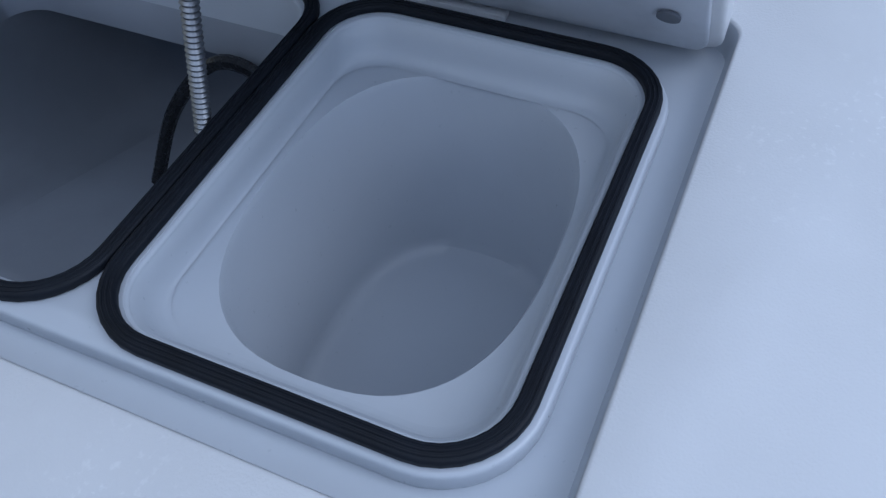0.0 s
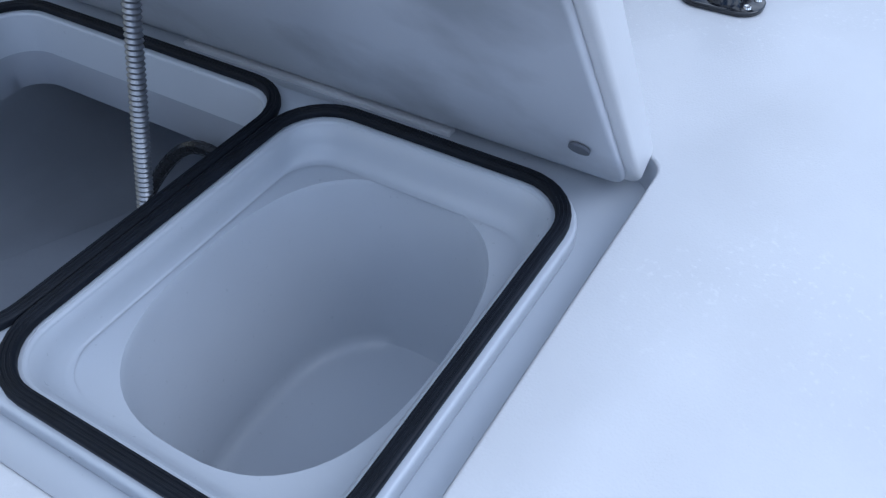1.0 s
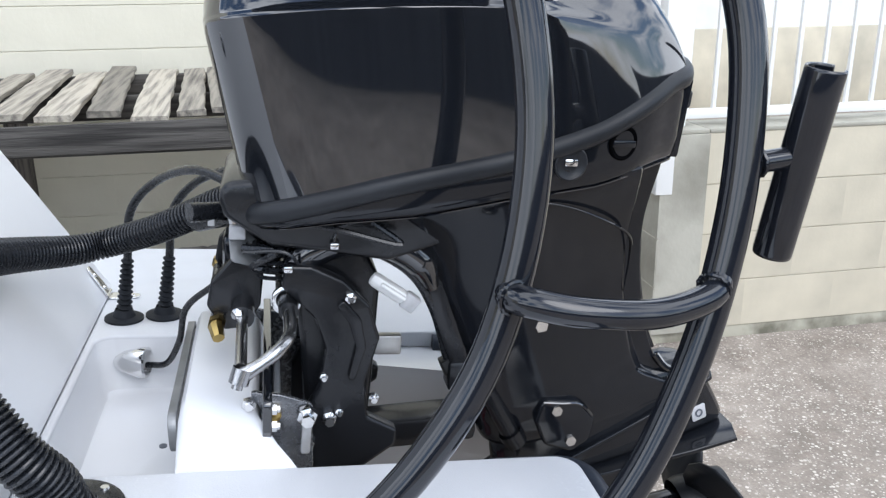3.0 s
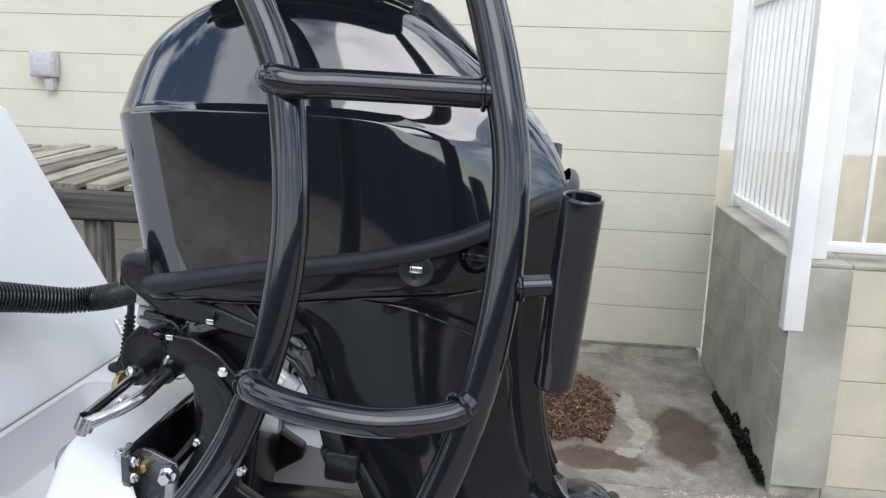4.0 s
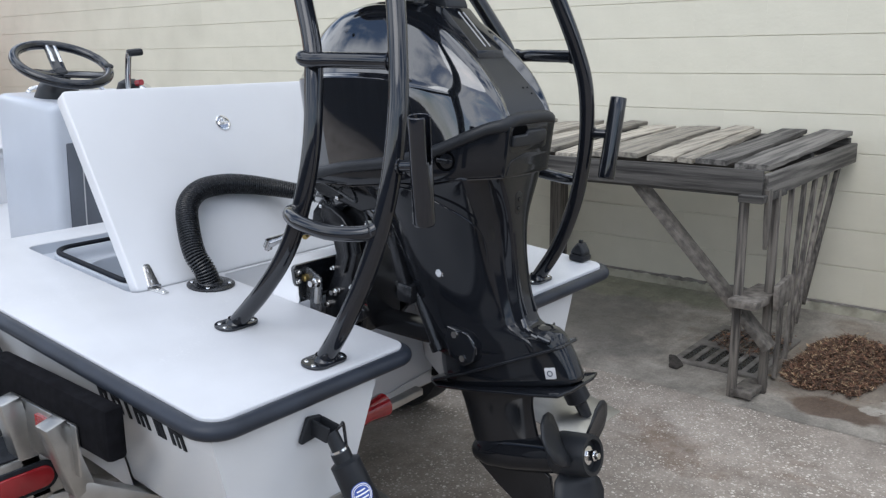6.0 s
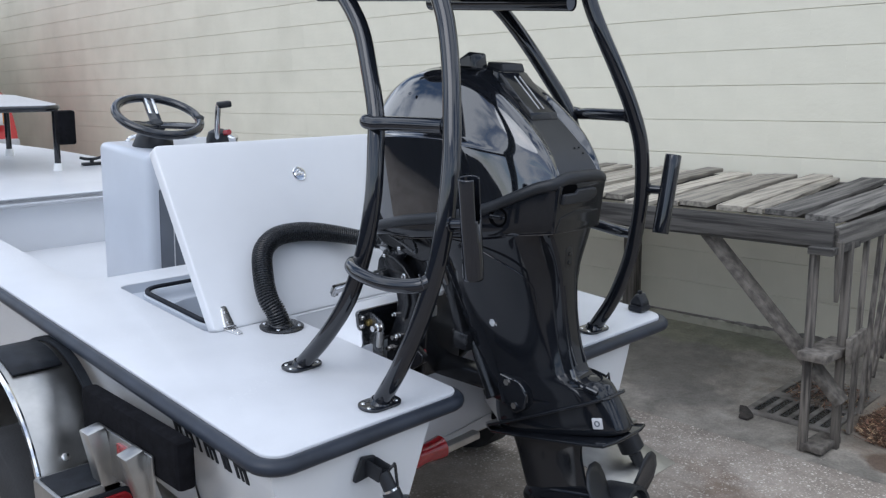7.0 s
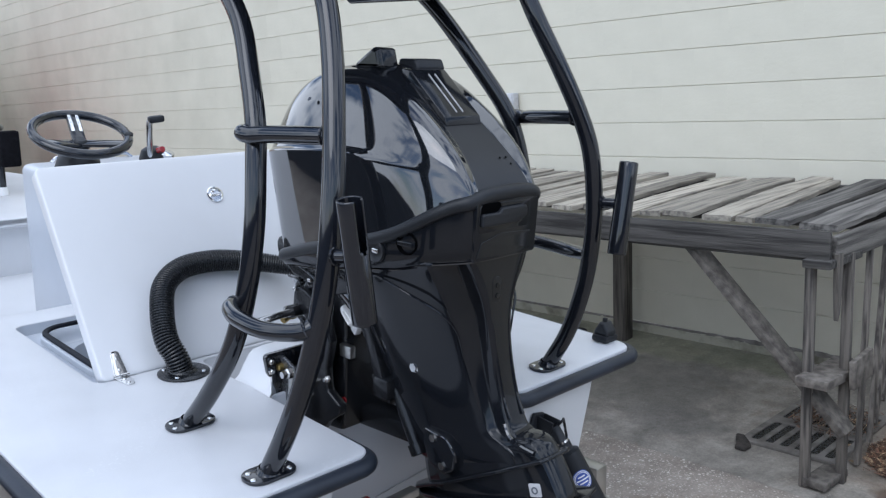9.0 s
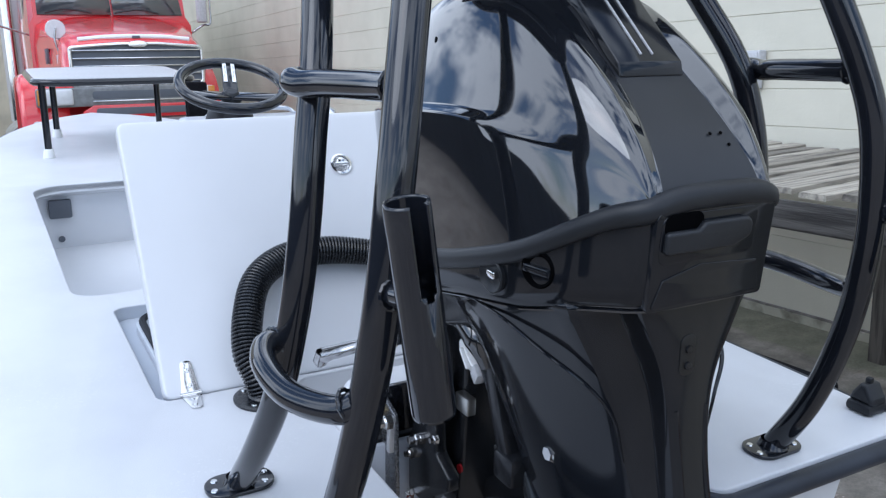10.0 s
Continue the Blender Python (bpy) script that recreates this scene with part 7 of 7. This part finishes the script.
# ---- lorry ----
def build_truck():
    tk = root("truck", (0.8, 8.4, 0), None, "parked red lorry with a chrome-barred grille facing the boat", "truck")
    xc = 0.81
    lines = []
    for y, zt, w, zb in ((8.42, 1.84, 0.66, 1.38), (8.47, 1.88, 0.69, 1.36), (8.8, 1.97, 0.72, 1.30), (9.3, 2.07, 0.78, 1.2), (9.9, 2.19, 0.86, 1.1)):
        lines.append([(xc - w, y, zb), (xc - w * 1.01, y, zt - 0.30), (xc - w * 0.97, y, zt - 0.10), (xc - w * 0.86, y, zt - 0.03), (xc - w * 0.5, y, zt + 0.005), (xc, y, zt + 0.015), (xc + w * 0.5, y, zt + 0.005), (xc + w * 0.86, y, zt - 0.03), (xc + w * 0.97, y, zt - 0.10), (xc + w * 1.01, y, zt - 0.30), (xc + w, y, zb)])
    hood = part("hood", strip(lines, closed=False, cap_start=True), M_TRUCK, tk, "sloping red bonnet")
    part("hood_strip", tube(smooth_path([(xc - 0.55, 8.50, 1.876), (xc - 0.2, 8.485, 1.902), (xc + 0.2, 8.485, 1.902), (xc + 0.55, 8.50, 1.876)], 5), 0.026, 8, flat=1.0), M_WHITE, hood, "pale strip over the grille")
    part("hood_catch", box((xc - 0.03, 8.455, 1.885), (xc + 0.05, 8.48, 1.915), 0.006), M_DARK, hood)
    for k in range(3):
        part("hood_vent", box((xc - 0.80, 9.18 + 0.10 * k, 1.66), (xc - 0.772, 9.23 + 0.10 * k, 1.82), 0.004), M_DARK, hood)
    face = Matrix.Translation((0, 8.42, 0)) @ Matrix.Rotation(radians(90), 4, "X")
    outline = lambda e: rounded([(xc - 0.64 - e, 1.42 - e), (xc + 0.64 + e, 1.42 - e), (xc + 0.64 + e, 1.79 + e), (xc + 0.2, 1.825 + e), (xc - 0.2, 1.825 + e), (xc - 0.64 - e, 1.79 + e)], [0.05, 0.05, 0.04, 0.2, 0.2, 0.04], 5)
    g = part("grille", plate([outline(0.0)], 0.0, 0.012, 0.002, face), M_DARK, tk, "dark grille with chrome bars")
    part("surround", plate([outline(0.022), outline(-0.008)], 0.0, 0.035, 0.006, face), M_STEEL, g, "chrome grille surround")
    for k in range(5):
        z = 1.455 + 0.078 * k
        part("bar", box((xc - 0.625, 8.385, z - 0.007), (xc + 0.625, 8.41, z + 0.007), 0.003), M_STEEL, g)
    badge = lathe([(0, 1.0), (0.3, 0.9), (0.4, 0)], (0, 0, 0), (0, -1, 0), 24)
    badge.transform(Matrix.Translation((xc + 0.01, 8.385, 1.825)) @ Matrix.Diagonal((0.10, 0.03, 0.036, 1)))
    part("badge", badge, M_STEEL, g, "oval chrome badge without lettering")
    # silver panel with its slot, and the red bumper bar under it
    low = Matrix.Translation((0, 8.36, 0)) @ Matrix.Rotation(radians(90), 4, "X")
    val = part("valance", plate([rounded(rect(xc - 1.0, 1.215, xc + 0.66, 1.405), 0.03, 4)], -0.06, 0.0, 0.008, low), M_ZINC, tk, "silver lamp panel under the grille")
    part("valance_slot", plate([rounded(rect(xc - 0.48, 1.285, xc + 0.46, 1.365), 0.030, 5)], -0.004, 0.004, 0.001, low), M_DARK, val)
    part("valance_bar", box((xc - 0.48, 8.345, 1.255), (xc + 0.46, 8.36, 1.272), 0.004), M_STEEL, val)
    bp = part("bumper", plate([rounded([(xc - 0.62, 1.09), (xc + 0.56, 1.09), (xc + 0.60, 1.15), (xc + 0.56, 1.225), (xc - 0.48, 1.225), (xc - 0.58, 1.165)], 0.025, 4)], -0.10, 0.03, 0.012, low), M_TRUCK, tk, "red front bumper")
    part("bumper_slot", plate([rounded(rect(xc - 0.46, 1.125, xc + 0.46, 1.195), 0.030, 5)], 0.026, 0.034, 0.001, low), M_DARK, bp)
    part("bumper_beam", box((xc - 1.05, 8.38, 0.80), (xc + 0.85, 8.50, 1.088), 0.03, 3), M_LABEL, tk, "silver bumper beam")
    for s, xa, xb in ((-1, -0.17, 0.15), (1, 1.38, 1.54)):
        hl = part("headlight", box((xa, 8.32, 1.235), (xb, 8.36, 1.395), 0.022, 3), M_CLEAR, tk, "clear headlight")
        part("indicator", box((xa - 0.01 if s < 0 else xb - 0.06, 8.312, 1.24), (xa + 0.06 if s < 0 else xb + 0.01, 8.33, 1.39), 0.008), M_AMBER, hl, "amber indicator")
        cx = -0.13 if s < 0 else 1.40
        sect = []
        for dx, lift in ((-0.21, -0.04), (-0.15, 0.0), (0.10, 0.03), (0.24, 0.05)):
            sect.append([(cx - s * -dx if s > 0 else cx + dx, 8.92 + 0.54 * math.cos(q), 0.90 + (0.66 + lift) * math.sin(q)) for q in [radians(v) for v in range(4, 177, 9)]])
        f = part("fender", strip(sect, closed=False), M_TRUCK, tk, "red wheel arch")
        md = f.modifiers.new("thick", "SOLIDIFY")
        md.thickness = 0.04
        part("wheel", lathe([(-0.14, 0.28), (-0.14, 0.46), (-0.1, 0.5), (0.1, 0.5), (0.14, 0.46), (0.14, 0.28), (0.05, 0.25), (0.05, 0)], (cx, 8.95, 0.504), (1, 0, 0), 32), M_TYRE, tk, "front wheel")
        mx = 1.84 if s > 0 else -0.42
        mir = part("mirror", box((mx - 0.075, 9.78, 2.13), (mx + 0.05, 9.84, 2.53), 0.02, 3), M_LABEL, tk, "tall grey door mirror")
        part("mirror_frame", tube(smooth_path([(xc + s * 0.86, 9.95, 2.62), (mx, 9.84, 2.60), (mx + s * 0.085, 9.82, 2.58), (mx + s * 0.095, 9.82, 2.3), (mx + s * 0.085, 9.82, 2.12), (mx, 9.84, 2.10), (xc + s * 0.86, 9.95, 1.98)], 5), 0.012, 8), M_DULL, mir, "bent tube mirror frame")
    spot = part("hood_mirror", lathe([(0, 0.0), (0.0, 0.095), (0.02, 0.10), (0.06, 0.05), (0.07, 0)], (0.10, 8.87, 2.0), (0, 1, 0), 22), M_CLEAR, tk, "round white bonnet mirror")
    part("stalk", tube(smooth_path([(0.10, 8.86, 2.01), (0.08, 8.84, 1.90), (0.10, 8.83, 1.78), (0.10, 8.83, 1.70)], 5), 0.010, 8), M_DULL, spot)
    part("stalk_foot", rod((0.10, 8.83, 1.65), (0.10, 8.83, 1.74), 0.024, 12), M_LABEL, spot)
    cab = part("cab", strip([[(xc - w, y, 0.7), (xc - w, y, min(2.1, zt)), (xc - w * 0.93, y, zt), (xc + w * 0.93, y, zt), (xc + w, y, min(2.1, zt)), (xc + w, y, 0.7)] for y, w, zt in ((9.9, 0.90, 2.20), (10.3, 0.92, 3.0), (11.8, 0.92, 3.05))], closed=False, cap_end=True, cap_start=True), M_TRUCK, tk, "red lorry cab")
    for sx in (-1, 1):
        ws = strip([[(xc + sx * 0.012, 9.870, 2.215), (xc + sx * 0.80, 9.895, 2.215)], [(xc + sx * 0.012, 10.235, 2.92), (xc + sx * 0.77, 10.26, 2.92)]], closed=False)
        pane = part("windscreen", ws, M_GLASS, cab, "dark lorry windscreen half")
        md = pane.modifiers.new("thick", "SOLIDIFY")
        md.thickness = 0.006
        part("wiper", tube(smooth_path([(xc + sx * 0.62 - 0.1, 9.885, 2.235), (xc + sx * 0.40 - 0.1, 9.88, 2.275), (xc + sx * 0.12 - 0.1, 9.868, 2.235)], 4), 0.009, 6), M_RUBBER, cab)
        part("door_window", box((xc + sx * 0.90 - 0.012, 10.35, 2.15), (xc + sx * 0.90 + 0.012, 11.1, 2.8), 0.004), M_GLASS, cab, "dark door window")
    part("step_tank", rod((xc - 0.98, 10.2, 0.75), (xc - 0.98, 11.6, 0.75), 0.26, 24), M_ALU, tk, "round aluminium fuel tank")
    part("exhaust_pipe", rod((xc - 1.02, 11.95, 0.8), (xc - 1.02, 11.95, 3.3), 0.07, 18), M_STEEL, tk, "chrome exhaust pipe")
    part("bed", box((xc - 1.0, 12.2, 0.8), (xc + 1.0, 16.0, 3.3), 0.03), M_LABEL, tk, "grey lorry box body")


build_ground()
build_bench()
build_drain()
build_boat()
build_platform()
build_motor()
build_fittings()
build_console()
build_trailer()
build_truck()
build_walls()
